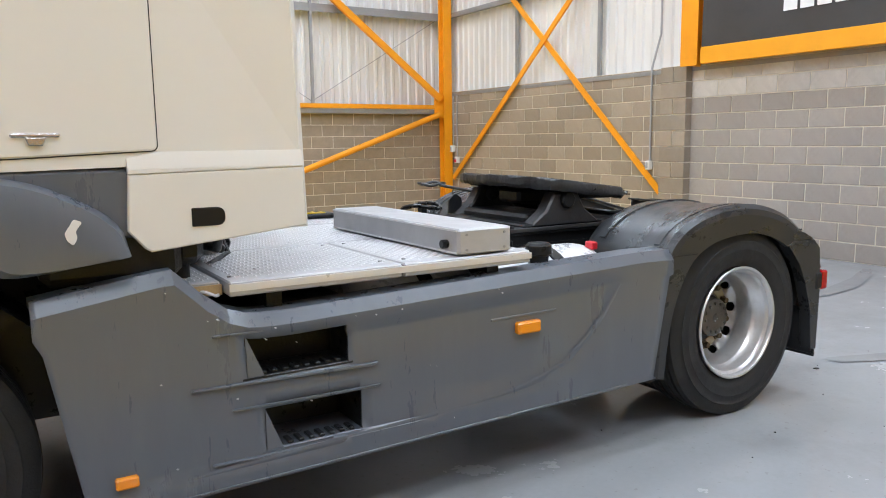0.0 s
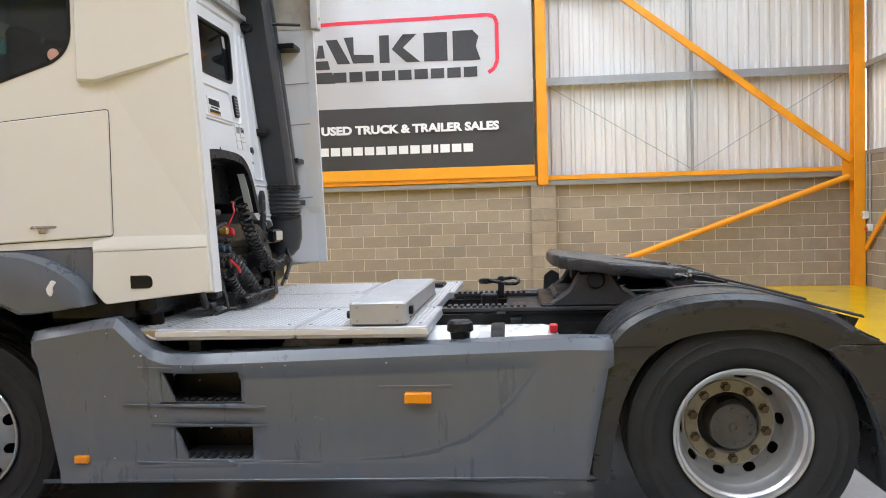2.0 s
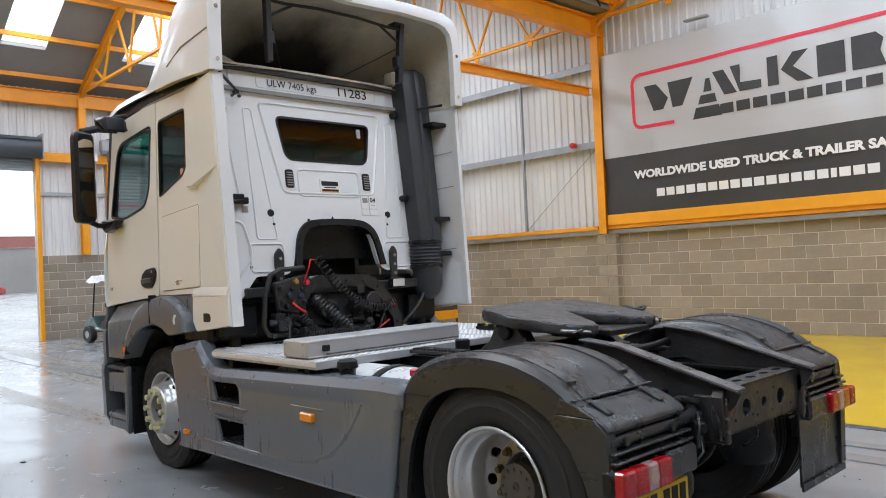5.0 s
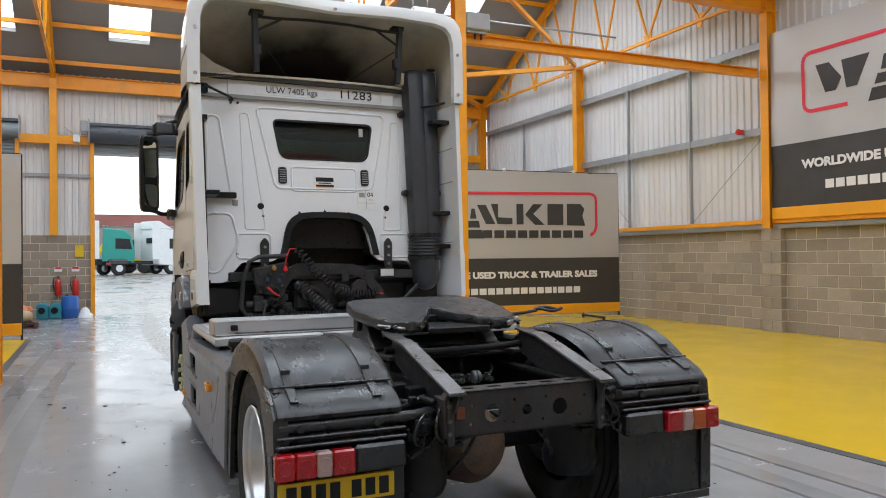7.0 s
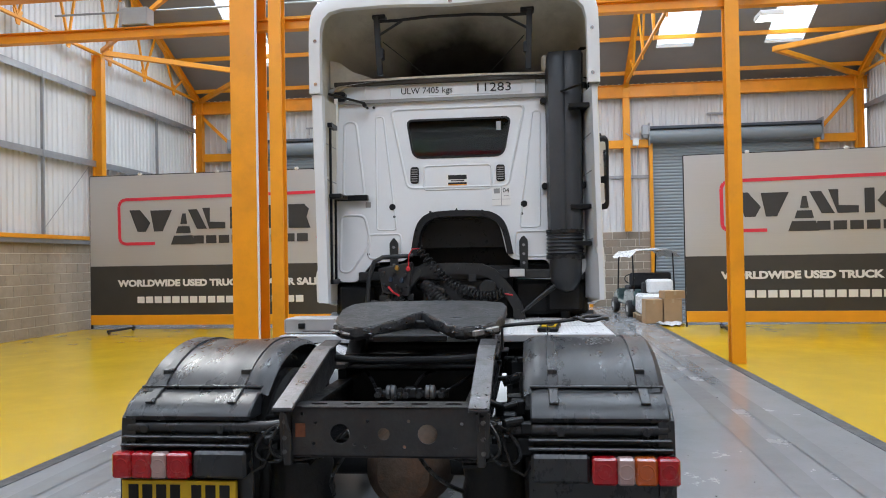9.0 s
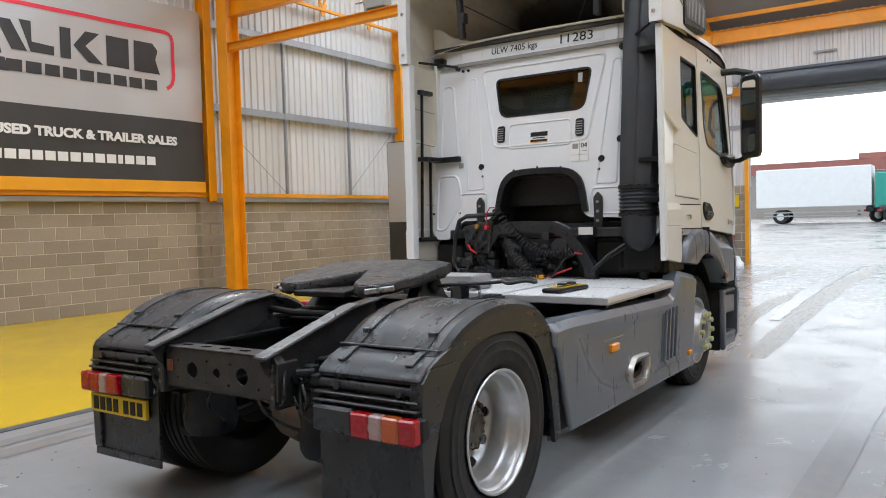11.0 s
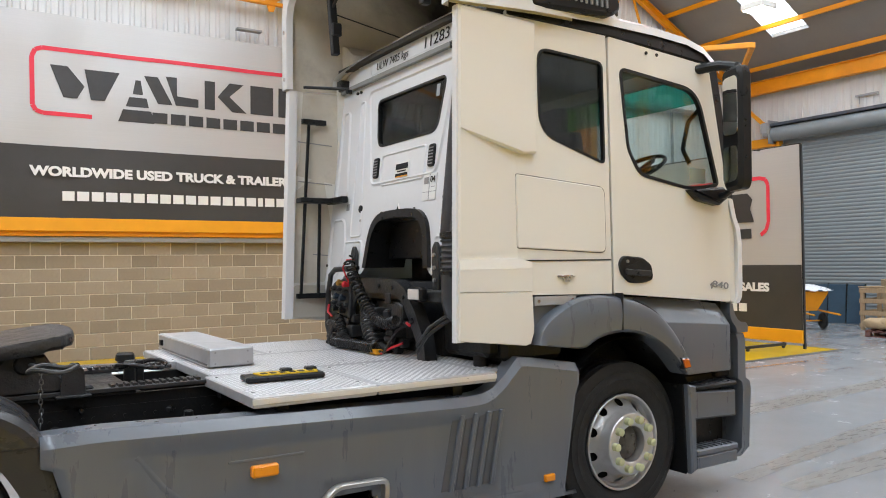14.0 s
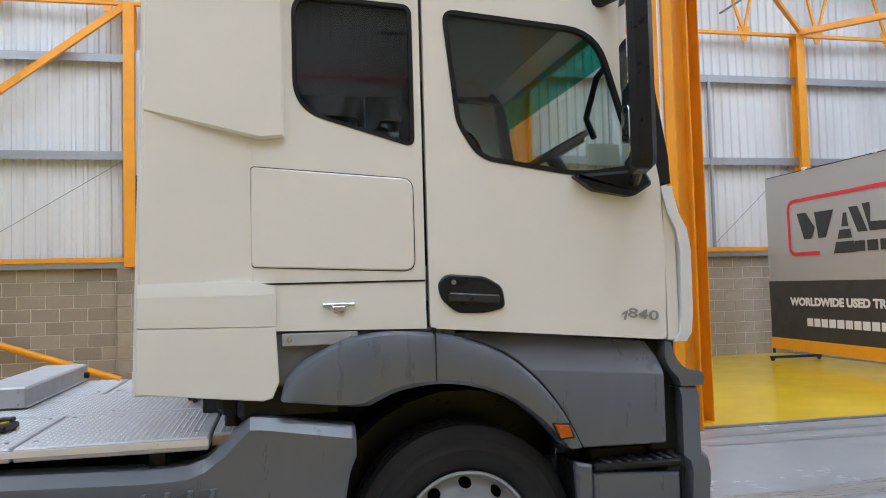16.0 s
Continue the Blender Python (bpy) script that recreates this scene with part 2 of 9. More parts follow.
ORANGE = mat("orange_steel_paint", (0.84, 0.33, 0.008), 0.42, 0, 0.1, 1.5, 40, 0.04, dirt=(0.4, 0.17, 0.02), dirt_amount=0.25)
GALV = mat("galvanised_steel", (0.36, 0.37, 0.38), 0.5, 0.6, 0.12, 2, 30, 0.05)
CLAD = mat("white_wall_sheeting", (0.67, 0.67, 0.66), 0.5, 0, 0.06, 0.8, 30, 0.02, dirt=(0.5, 0.47, 0.42), dirt_amount=0.28, stretch=(1.2, 1.2, 0.25))
LINER = mat("grey_roof_liner", (0.25, 0.25, 0.25), 0.7, 0, 0.08, 0.7, 20, 0.05, dirt=(0.26, 0.25, 0.24), dirt_amount=0.3)
BLOCK = mat("concrete_block", (0.325, 0.27, 0.21), 0.9, 0, 0.14, 6, 90, 0.5, dirt=(0.2, 0.175, 0.14), dirt_amount=0.4, dirt_scale=4, random_tint=0.17)
BLOCK_REAR = mat("pinkish_concrete_block", (0.35, 0.312, 0.278), 0.9, 0, 0.12, 6, 90, 0.5, dirt=(0.25, 0.22, 0.19), dirt_amount=0.4, dirt_scale=4, random_tint=0.1)
BLOCK_PALE = mat("pale_painted_block", (0.6, 0.57, 0.53), 0.85, 0, 0.14, 6, 90, 0.4, dirt=(0.33, 0.3, 0.27), dirt_amount=0.4, random_tint=0.12)
MORTAR = mat("mortar", (0.67, 0.61, 0.505), 0.95, 0, 0.12, 8, 120, 0.4)
CONCRETE = mat("polished_concrete", (0.28, 0.288, 0.296), 0.2, 0, 0.11, 0.6, 35, 0.035, dirt=(0.2, 0.2, 0.202), dirt_amount=0.6, dirt_scale=0.9,
               rough_var=0.12, speckle=(0.16, 0.15, 0.14), speckle_amount=0.25, spec=0.28)
YELLOW_FLOOR = mat("yellow_floor_paint", (0.68, 0.44, 0.012), 0.2, 0, 0.03, 0.5, 40, 0.015, dirt=(0.5, 0.32, 0.02), dirt_amount=0.12, rough_var=0.07)
LINE_PAINT = mat("dark_floor_line", (0.075, 0.078, 0.08), 0.5, 0, 0.2, 4, 50, 0.05, dirt=(0.25, 0.25, 0.25), dirt_amount=0.3)
SHUTTER = mat("grey_shutter_slats", (0.25, 0.285, 0.3), 0.45, 0.1, 0.06, 1, 30, 0.03)
SHUTTER_DARK = mat("dark_shutter_hood", (0.075, 0.085, 0.1), 0.4, 0.2, 0.08, 2, 30, 0.03)
GREY_PVC = mat("grey_plastic", (0.35, 0.36, 0.37), 0.5)
WHITE_PLASTIC = mat("white_plastic", (0.75, 0.75, 0.73), 0.45, 0, 0.05)
BLACK_STEEL = mat("black_painted_steel", (0.02, 0.021, 0.023), 0.45, 0.2, 0.2, 8, 60, 0.1)
DAYLIGHT_SHEET = clear_glass("roof_light_sheet", (0.95, 0.97, 0.97), 0.3)

# ---- the hall ----
REAR, FRONT, RIGHT, LEFT = -5.65, 20.6, -10.86, 10.42
VALLEY, EAVE, PITCH = 7.6, 6.95, 0.5


def roof_z(x):
    a, b = (VALLEY, FRONT) if x > VALLEY else (REAR, VALLEY)
    mid = (a + b) / 2
    return EAVE + 0.08 + PITCH * ((b - a) / 2 - abs(x - mid))


# floor: one slab, painted yellow at both sides of the grey lane
fixed("floor", Shape().box(REAR - 0.3, FRONT + 0.3, RIGHT - 0.3, LEFT + 0.3, -0.25, 0), CONCRETE, "polished grey concrete hall floor, damp in places", "floor")
LANE_R, LANE_L, YEL_END = -3.55, 3.3, 13.9
for nm, y0, y1 in (("yellow_floor_area", RIGHT, LANE_R), ("yellow_floor_area", LANE_L, LEFT)):
    fixed(nm, Shape().box(REAR, YEL_END, y0, y1, 0, 0.004), YELLOW_FLOOR, "glossy yellow painted floor area beside the lane", "painted floor", "yellow floor areas")
for y in (LANE_R + 0.06, LANE_L - 0.06):
    fixed("floor_line", Shape().box(REAR, YEL_END, y - 0.06, y + 0.06, 0, 0.006), LINE_PAINT, "worn dark grey line along the yellow floor", "floor line", "floor lines")
for y0, y1 in ((RIGHT, LANE_R), (LANE_L, LEFT)):
    fixed("floor_line", Shape().box(YEL_END, YEL_END + 0.12, y0, y1, 0, 0.006), LINE_PAINT, "worn dark grey line across the yellow floor's end", "floor line", "floor lines")


MARK = mat("damp_tyre_mark", (0.242, 0.25, 0.257), 0.16, 0, 0.12, 3, 40, 0.02, rough_var=0.08)
TRACK = mat("brown_tyre_track", (0.225, 0.215, 0.198), 0.3, 0, 0.22, 5, 40, 0.03, dirt=(0.27, 0.272, 0.275), dirt_amount=0.9, dirt_scale=3.5, rough_var=0.1, spec=0.28, stretch=(0.35, 2.0, 1))
rng_m = random.Random(17)
for lay, (x0, x1, y, bend, w) in enumerate(((5.2, 20.2, 0.55, 0.3, 0.42), (5.4, 20.0, -1.3, 0.22, 0.4), (5.3, 15.5, -0.95, 0.5, 0.3), (-5.2, 9.5, 2.35, 0.25, 0.22), (-5.0, 12.0, 2.72, 0.18, 0.2), (-4.5, 18.0, -2.25, -0.3, 0.24), (-4.8, 19.5, -2.75, -0.15, 0.2), (8.5, 20.2, -0.9, 0.2, 0.3), (-5.2, -1.4, 0.9, 0.5, 0.22), (-5.2, -1.6, -1.0, 0.5, 0.22))):
    left, right = [], []
    for i in range(25):
        t = i / 24
        x, yy = x0 + (x1 - x0) * t, y + bend * math.sin(math.pi * t)
        k = w / 2 * (0.55 + 0.45 * math.sin(math.pi * t) + rng_m.uniform(-0.12, 0.12))
        left.append((x, yy - k, 0.0015 + 0.0007 * lay))
        right.append((x, yy + k, 0.0015 + 0.0007 * lay))
    fixed("tyre_mark", Shape().loft([left, right], False, False), TRACK if lay < 3 else MARK, "faint brown tyre track on the concrete" if lay < 3 else "faint damp tyre mark on the concrete", "tyre mark", "tyre marks", 0)


def blocks_wall(name, axis, face, a0, a1, courses, out, near, material, label, pale_from=None, pilasters=(), skip=()):
    """A block wall from a0 to a1 along an axis; face is its inner plane, out the way it faces. Blocks 0.45 x 0.235 m, joints recessed."""
    back = face - out * 0.2
    hi = courses * 0.235

    def slab(p, q, d0, d1, z0, z1):
        return (p, q, d0, d1, z0, z1) if axis == "x" else (d0, d1, p, q, z0, z1)

    core = Shape()
    core.box(*slab(a0, a1, back, face - out * 0.008, 0, hi))
    wall = fixed(name, core, MORTAR, label, "wall")
    L, H, J, D = 0.47, 0.235, 0.015, 0.028
    shared = {}

    def brick_mesh(w, m):
        key = (round(w, 3), m.name)
        if key not in shared:
            s = Shape()
            if axis == "x":
                s.box(-w / 2, w / 2, -D / 2, D / 2, -(H - J) / 2, (H - J) / 2, 0.004)
            else:
                s.box(-D / 2, D / 2, -w / 2, w / 2, -(H - J) / 2, (H - J) / 2, 0.004)
            shared[key] = mesh_of("brick", s, m, 0, False)
        return shared[key]

    rest = {}
    rng = random.Random(len(name) * 7)
    for c in range(courses):
        m = material if pale_from is None else (BLOCK_PALE if c >= courses - 2 else BLOCK_REAR)
        a = a0 - (L / 2 if c % 2 else 0)
        while a < a1 - 0.02:
            p, q = max(a, a0), min(a + L, a1)
            a += L
            if q - p < 0.06 or any(s0 - 0.02 < (p + q) / 2 < s1 + 0.02 for s0, s1 in skip):
                continue
            mm = m if pale_from is None or (p + q) / 2 > pale_from else material
            mid, w = (p + q) / 2, q - p - J
            off = face - out * (D / 2) + out * rng.uniform(-0.002, 0.002)
            z = (c + 0.5) * H
            loc = (mid, off, z) if axis == "x" else (off, mid, z)
            if near[0] < mid < near[1]:
                b = new("brick", brick_mesh(w, mm))
                b.parent = wall
                b.location = loc
            else:
                me = brick_mesh(w, mm)
                s = rest.setdefault(mm.name, (Shape(), mm))[0]
                s.add([(v.co.x + loc[0], v.co.y + loc[1], v.co.z + loc[2]) for v in me.vertices], [tuple(f.vertices) for f in me.polygons])
    for s, mm in rest.values():
        ob = new("far_bricks", mesh_of("far_bricks", s, mm, 0, False))
        ob.parent = wall
        ob["kind"] = "stuff"
    for pa in pilasters:
        for c in range(courses):
            split = (0.0,) if c % 2 else (-0.125, 0.125)
            for k in split:
                w = 0.5 - J if len(split) == 1 else 0.25 - J
                s = Shape().box(*slab(pa + k - w / 2, pa + k + w / 2, face - out * 0.01, face + out * 0.13, c * H + J / 2, (c + 1) * H - J / 2), 0.004)
                part("brick", s, material, wall, "", 0)
        s = Shape().box(*slab(pa - 0.24, pa + 0.24, face - out * 0.01, face + out * 0.115, 0, hi))
        part("mortar_core", s, MORTAR, wall, "", 0)
    return wall


R_FACE, L_FACE = -10.78, 10.34
COLS = (0.52, 7.55, 14.4)
blocks_wall("wall_right", "x", R_FACE, REAR, FRONT, 9, 1, (-2.0, 11.5), BLOCK, "grey-brown concrete block wall with pale joints", pilasters=COLS[:2])
blocks_wall("wall_left", "x", L_FACE, REAR, FRONT, 9, -1, (-2.5, 10.8), BLOCK, "grey-brown concrete block wall with pale joints", pilasters=COLS[:2])
blocks_wall("wall_rear", "y", REAR + 0.09, R_FACE, L_FACE, 11, 1, (-10.7, 0.5), BLOCK, "concrete block wall with two paler top courses", pale_from=-4.0, pilasters=(-4.2, 3.9))
for y0, y1 in ((R_FACE, -9.4), (-4.42, -2.58), (2.06, 3.98), (8.85, L_FACE)):
    blocks_wall("wall_front", "y", FRONT - 0.02, y0, y1, 10, -1, (-5, 4.2), BLOCK, "grey concrete block wall between the shutter doors")


def sheeting(name, axis, plane, a0, a1, z0, top, out, label):
    """White trapezoidal wall sheeting with upright ribs every 0.2 m."""
    s = Shape()
    ring0, ring1 = [], []
    a = a0
    prof = ((0, 0), (0.1, 0), (0.125, 0.032), (0.175, 0.032), (0.2, 0))
    pts = []
    while a < a1:
        for d, h in prof[:-1]:
            if a + d <= a1:
                pts.append((a + d, h))
        a += 0.2
    pts.append((a1, 0))
    for p, h in pts:
        d = plane + out * h
        zt = top(p) if callable(top) else top
        ring0.append((p, d, z0) if axis == "x" else (d, p, z0))
        ring1.append((p, d, zt) if axis == "x" else (d, p, zt))
    s.loft([ring0, ring1], False, False)
    wall = fixed(name, s, CLAD, label, "wall cladding", smooth=0)
    b = plane - out * 0.12
    bk = Shape()
    q0, q1 = [], []
    n = 40
    for i in range(n + 1):
        p = a0 + (a1 - a0) * i / n
        zt = top(p) if callable(top) else top
        q0.append((p, b, z0) if axis == "x" else (b, p, z0))
        q1.append((p, b, zt) if axis == "x" else (b, p, zt))
    bk.loft([q0, q1], False, False)
    part("outer_skin", bk, CLAD, wall, "", 0)
    return wall


WL = "white ribbed steel wall sheeting above the block wall"
sheeting("cladding_right", "x", RIGHT - 0.06, REAR, FRONT, 2.1, roof_z, 1, WL)
sheeting("cladding_left", "x", LEFT + 0.06, REAR, FRONT, 2.1, roof_z, -1, WL)
sheeting("cladding_rear", "y", REAR - 0.06, RIGHT, LEFT, 2.55, EAVE + 0.2, 1, WL)
for y0, y1, z0 in ((RIGHT, -9.35, 2.3), (-9.35, -4.5, 5.3), (-4.5, -2.5, 2.3), (-2.5, 2.04, 5.3), (2.04, 4.05, 2.3), (4.05, 8.8, 5.3), (8.8, LEFT, 2.3)):
    sheeting("cladding_front", "y", FRONT + 0.06, y0, y1, z0, EAVE + 0.25, -1, WL)

# roof: two bays, each with two slopes, and roof lights in every slope
SKY_Y = (-8.08, -5.0, -1.95, 1.12, 4.45, 7.55)
SKY_W = 1.06


def slope(name, xa, xb, u0, u1, watts=SKYLIGHT_WATTS):
    """A roof slope between xa (low) and xb (ridge), open for its roof lights from u0 to u1 along x."""
    s = Shape()

    def quad(x0, x1, y0, y1):
        x0, x1 = min(x0, x1), max(x0, x1)
        v = [(x0, y0, roof_z(x0 + 1e-4)), (x1, y0, roof_z(x1 - 1e-4)), (x1, y1, roof_z(x1 - 1e-4)), (x0, y1, roof_z(x0 + 1e-4))]
        v += [(x, y, z + 0.1) for x, y, z in v]
        s.add(v, [(0, 1, 2, 3), (7, 6, 5, 4), (0, 4, 5, 1), (1, 5, 6, 2), (2, 6, 7, 3), (3, 7, 4, 0)])

    y = RIGHT - 0.2
    for c in SKY_Y:
        quad(xa, xb, y, c - SKY_W / 2)
        quad(xa, u0, c - SKY_W / 2, c + SKY_W / 2)
        quad(u1, xb, c - SKY_W / 2, c + SKY_W / 2)
        y = c + SKY_W / 2
    quad(xa, xb, y, LEFT + 0.2)
    fixed(name, s, LINER, "grey lined roof slope with white roof lights", "ceiling", smooth=0)
    for c in SKY_Y:
        x0, x1 = min(u0, u1), max(u0, u1)
        v = [(x, yy, roof_z(x) + 0.05) for x, yy in ((x0, c - SKY_W / 2), (x1, c - SKY_W / 2), (x1, c + SKY_W / 2), (x0, c + SKY_W / 2))]
        g = fixed("roof_light", Shape().add(v, [(0, 1, 2, 3)]), DAYLIGHT_SHEET, "translucent white roof light sheet", "roof light", "roof lights", 0)
        g.visible_shadow = False
        # area lamp added in each opening to stand in for the sky's light
        ld = bpy.data.lights.new("roof_daylight", "AREA")
        ld.shape, ld.size, ld.size_y, ld.energy, ld.color = "RECTANGLE", abs(u1 - u0) * math.hypot(1, PITCH), SKY_W, watts, (0.85, 0.98, 1.17)
        lo = new("roof_daylight", ld)
        xm = (u0 + u1) / 2
        nrm = Vector((PITCH if xa > xb else -PITCH, 0, 1)).normalized()
        lo.matrix_world = Matrix.Translation(Vector((xm, c, roof_z(xm) + 0.08))) @ Euler((0, math.atan2(nrm.x, nrm.z), 0)).to_matrix().to_4x4()


RIDGE_F, RIDGE_R = (VALLEY + FRONT) / 2, (VALLEY + REAR) / 2
slope("ceiling_front_outer", FRONT + 0.25, RIDGE_F, 19.2, 15.2, 0.88 * SKYLIGHT_WATTS)
# the other slopes' roof lights are mirrored in, mostly unseen, to light the hall
slope("ceiling_front_inner", VALLEY, RIDGE_F, 9.0, 13.0, 1.15 * SKYLIGHT_WATTS)
slope("ceiling_rear_inner", VALLEY, RIDGE_R, 6.2, 2.2)
slope("ceiling_rear_outer", REAR - 0.25, RIDGE_R, -4.25, -0.25, 1.1 * SKYLIGHT_WATTS)

# steel frame
FRAME = dict(category="steel frame")


def column(x, y, z0, z1, w, h, along="x", label="orange painted steel column on the wall"):
    fixed("column", Shape().ibeam((x, y, z0), (x, y, z1), w, h, 0.018, (1, 0, 0) if along == "x" else (0, 1, 0)), ORANGE, label, "column", "columns")


for x in COLS:
    for y, zf in ((-10.64, 2.12), (10.2, 2.12)):
        column(x, y, zf, EAVE, 0.2, 0.26, "y")
for y in (-10.6, 10.15):
    column(REAR + 0.22, y, 0, EAVE, 0.2, 0.22, "y", "orange painted steel corner column")
    column(FRONT - 0.25, y, 0, EAVE, 0.22, 0.22, "y", "orange painted steel corner column")
for y in (-3.82, 3.55):
    column(REAR + 0.2, y, 2.55, EAVE, 0.3, 0.3, "x", "orange painted steel column on the rear wall")
for y in (-3.72, 3.1):
    column(FRONT - 0.2, y, 2.35, EAVE, 0.2, 0.2, "x", "orange painted steel column between the doors")
column(7.8, 9.72, 0, EAVE, 0.3, 0.34, "x", "thick orange steel column standing before the wall")
column(7.75, 3.75, 0, EAVE + 0.1, 0.42, 0.5, "x", "broad orange steel column standing at the lane")
column(7.5, 3.2, 0, EAVE, 0.2, 0.2, "x", "slim orange steel column standing at the lane")
column(7.62, -3.63, 0, EAVE + 0.1, 0.2, 0.2, "x", "slim orange steel column standing at the lane")
fixed("column_strip", Shape().box(7.47, 7.495, 3.515, 3.545, 0.02, 6.6), WHITE_PLASTIC, "white strip along the broad orange column", "strip")

for y, o in ((-10.62, 1), (10.18, -1)):
    rails = [(REAR + 0.3, 0.42), (0.64, 7.5), (7.74, FRONT - 0.3)]
    for a, b in rails:
        fixed("wall_rail", Shape().beam((a, y - o * 0.07, 2.26), (b, y - o * 0.07, 2.26), 0.16, 0.09, 0.004), ORANGE, "orange steel rail along the block wall's top", "rail", "wall rails")
        fixed("wall_capping", Shape().beam((a, y - o * 0.1, 2.16), (b, y - o * 0.1, 2.16), 0.14, 0.09), GALV, "grey capping on the block wall", "capping", "wall cappings")
    for z in (4.2, 6.0):
        fixed("sheeting_rail", Shape().beam((REAR + 0.1, y - o * 0.16, z), (FRONT - 0.1, y - o * 0.16, z), 0.12, 0.09).beam((REAR + 0.1, y - o * 0.105, z - 0.06), (FRONT - 0.1, y - o * 0.105, z - 0.06), 0.012, 0.1), GALV, "grey galvanised sheeting rail", "rail", "sheeting rails")
    for x in (-2.4, 2.15, 4.9, 9.95, 12.25, 17.65):
        fixed("sag_rod", Shape().beam((x, y - o * 0.12, 2.3), (x, y - o * 0.12, 6.0), 0.07, 0.05), GALV, "grey upright between the sheeting rails", "upright", "uprights")
    for x0, x1, za, zb in ((-5.3, -2.4, 4.1, 2.35), (-2.4, 0.4, 2.35, 4.1), (7.8, 9.95, 4.1, 2.35), (12.25, 14.2, 2.35, 4.1)):
        fixed("tie_wire", Shape().tube([(x0, y - o * 0.17, za), (x1, y - o * 0.17, zb)], 0.008, 6), GALV, "thin grey diagonal tie rod", "tie rod", "tie rods")
    # rear bay bracing
    fixed("brace", Shape().beam((-5.3, y + o * 0.03, 2.42), (0.42, y + o * 0.03, 6.88), 0.08, 0.13, 0.004), ORANGE, "orange diagonal steel brace", "brace", "braces")
    fixed("brace", Shape().tube([(-5.25, y + o * 0.06, 2.1), (0.35, y + o * 0.06, 0.12)], 0.062, 14), ORANGE, "orange round tube brace before the block wall", "brace", "braces")
    fixed("gusset", Shape().box(-5.5, -5.16, y - 0.02, y + 0.02, 2.02, 2.5, 0.004), ORANGE, "orange steel gusset plate at the corner column", "gusset", "gussets")

# rear wall bracing, rails and banner ledge
fixed("brace", Shape().beam((REAR + 0.16, -10.4, 0.72), (REAR + 0.16, -4.4, 5.75), 0.03, 0.1), ORANGE, "orange flat diagonal brace of the rear wall", "brace", "braces")
fixed("brace", Shape().beam((REAR + 0.12, -4.4, 0.62), (REAR + 0.12, -10.4, 6.12), 0.03, 0.1), ORANGE, "orange flat diagonal brace of the rear wall", "brace", "braces")
for z in (4.2, 6.0):
    fixed("sheeting_rail", Shape().beam((REAR + 0.06, RIGHT, z), (REAR + 0.06, LEFT, z), 0.1, 0.09), GALV, "grey galvanised sheeting rail", "rail", "sheeting rails")
for y in (-8.25, -5.97, 6.0, 8.3):
    fixed("sag_rod", Shape().beam((REAR + 0.04, y, 2.55), (REAR + 0.04, y, 6.0), 0.07, 0.05), GALV, "grey upright between the sheeting rails", "upright", "uprights")
fixed("wall_capping", Shape().box(REAR - 0.02, REAR + 0.1, RIGHT, LEFT, 2.5, 2.56), GALV, "grey capping on the rear block wall", "capping")
fixed("wall_rail", Shape().box(REAR + 0.0, REAR + 0.3, -3.66, 3.4, 2.6, 2.78, 0.004), ORANGE, "orange steel ledge under the rear banner", "rail", "wall rails")

# front wall frame: eave beam, door posts, lintels
fixed("eave_beam", Shape().ibeam((FRONT - 0.22, RIGHT, 6.72), (FRONT - 0.22, LEFT, 6.72), 0.2, 0.4, 0.02), ORANGE, "orange steel eave beam over the doors", "beam")
fixed("eave_beam", Shape().ibeam((REAR + 0.2, RIGHT, 6.75), (REAR + 0.2, LEFT, 6.75), 0.2, 0.35, 0.02), ORANGE, "orange steel eave beam of the rear wall", "beam")
fixed("valley_beam", Shape().ibeam((VALLEY, RIGHT, 6.78), (VALLEY, LEFT, 6.78), 0.26, 0.42, 0.022), ORANGE, "orange steel valley beam across the hall", "beam")
fixed("valley_gutter", Shape().box(VALLEY - 0.42, VALLEY + 0.42, RIGHT, LEFT, 7.06, 7.1).box(VALLEY - 0.44, VALLEY - 0.4, RIGHT, LEFT, 7.06, 7.32).box(VALLEY + 0.4, VALLEY + 0.44, RIGHT, LEFT, 7.06, 7.32), LINER, "pale lined valley gutter", "gutter")
for i in range(14):
    y = -10.2 + i * 1.5
    fixed("gutter_strap", Shape().beam((VALLEY - 0.5, y, 7.05), (VALLEY - 0.5, y + 0.25, 7.34), 0.03, 0.03), BLACK_STEEL, "dark strap round the gutter lining", "strap", "gutter straps")
for y in (-9.42, -4.46, -2.54, 2.1, 4.02, 8.84):
    fixed("door_post", Shape().box(FRONT - 0.16, FRONT + 0.02, y - 0.055, y + 0.055, 0, 5.3, 0.004), ORANGE, "orange steel post beside a shutter door", "post", "door posts")
for y0, y1 in ((-10.5, -9.36), (-4.4, -3.82), (-3.62, -2.6), (2.16, 3.0), (3.2, 3.96), (8.9, 10.1)):
    fixed("door_rail", Shape().box(FRONT - 0.26, FRONT - 0.1, y0, y1, 4.95, 5.2, 0.004), ORANGE, "orange steel rail between the doors", "rail", "door rails")
for y0, y1 in ((-9.35, -10.45), (8.8, 10.1)):
    fixed("brace", Shape().beam((FRONT - 0.2, y0, 5.2), (FRONT - 0.2, y1, 6.45), 0.08, 0.1), ORANGE, "orange steel knee brace over the shutter door", "brace", "braces")
for y0, y1 in ((-4.4, -2.6), (2.16, 3.96)):
    fixed("sheeting_rail", Shape().box(FRONT - 0.02, FRONT + 0.04, y0, y1, 4.02, 4.12), GALV, "grey galvanised rail between the doors", "rail", "sheeting rails")

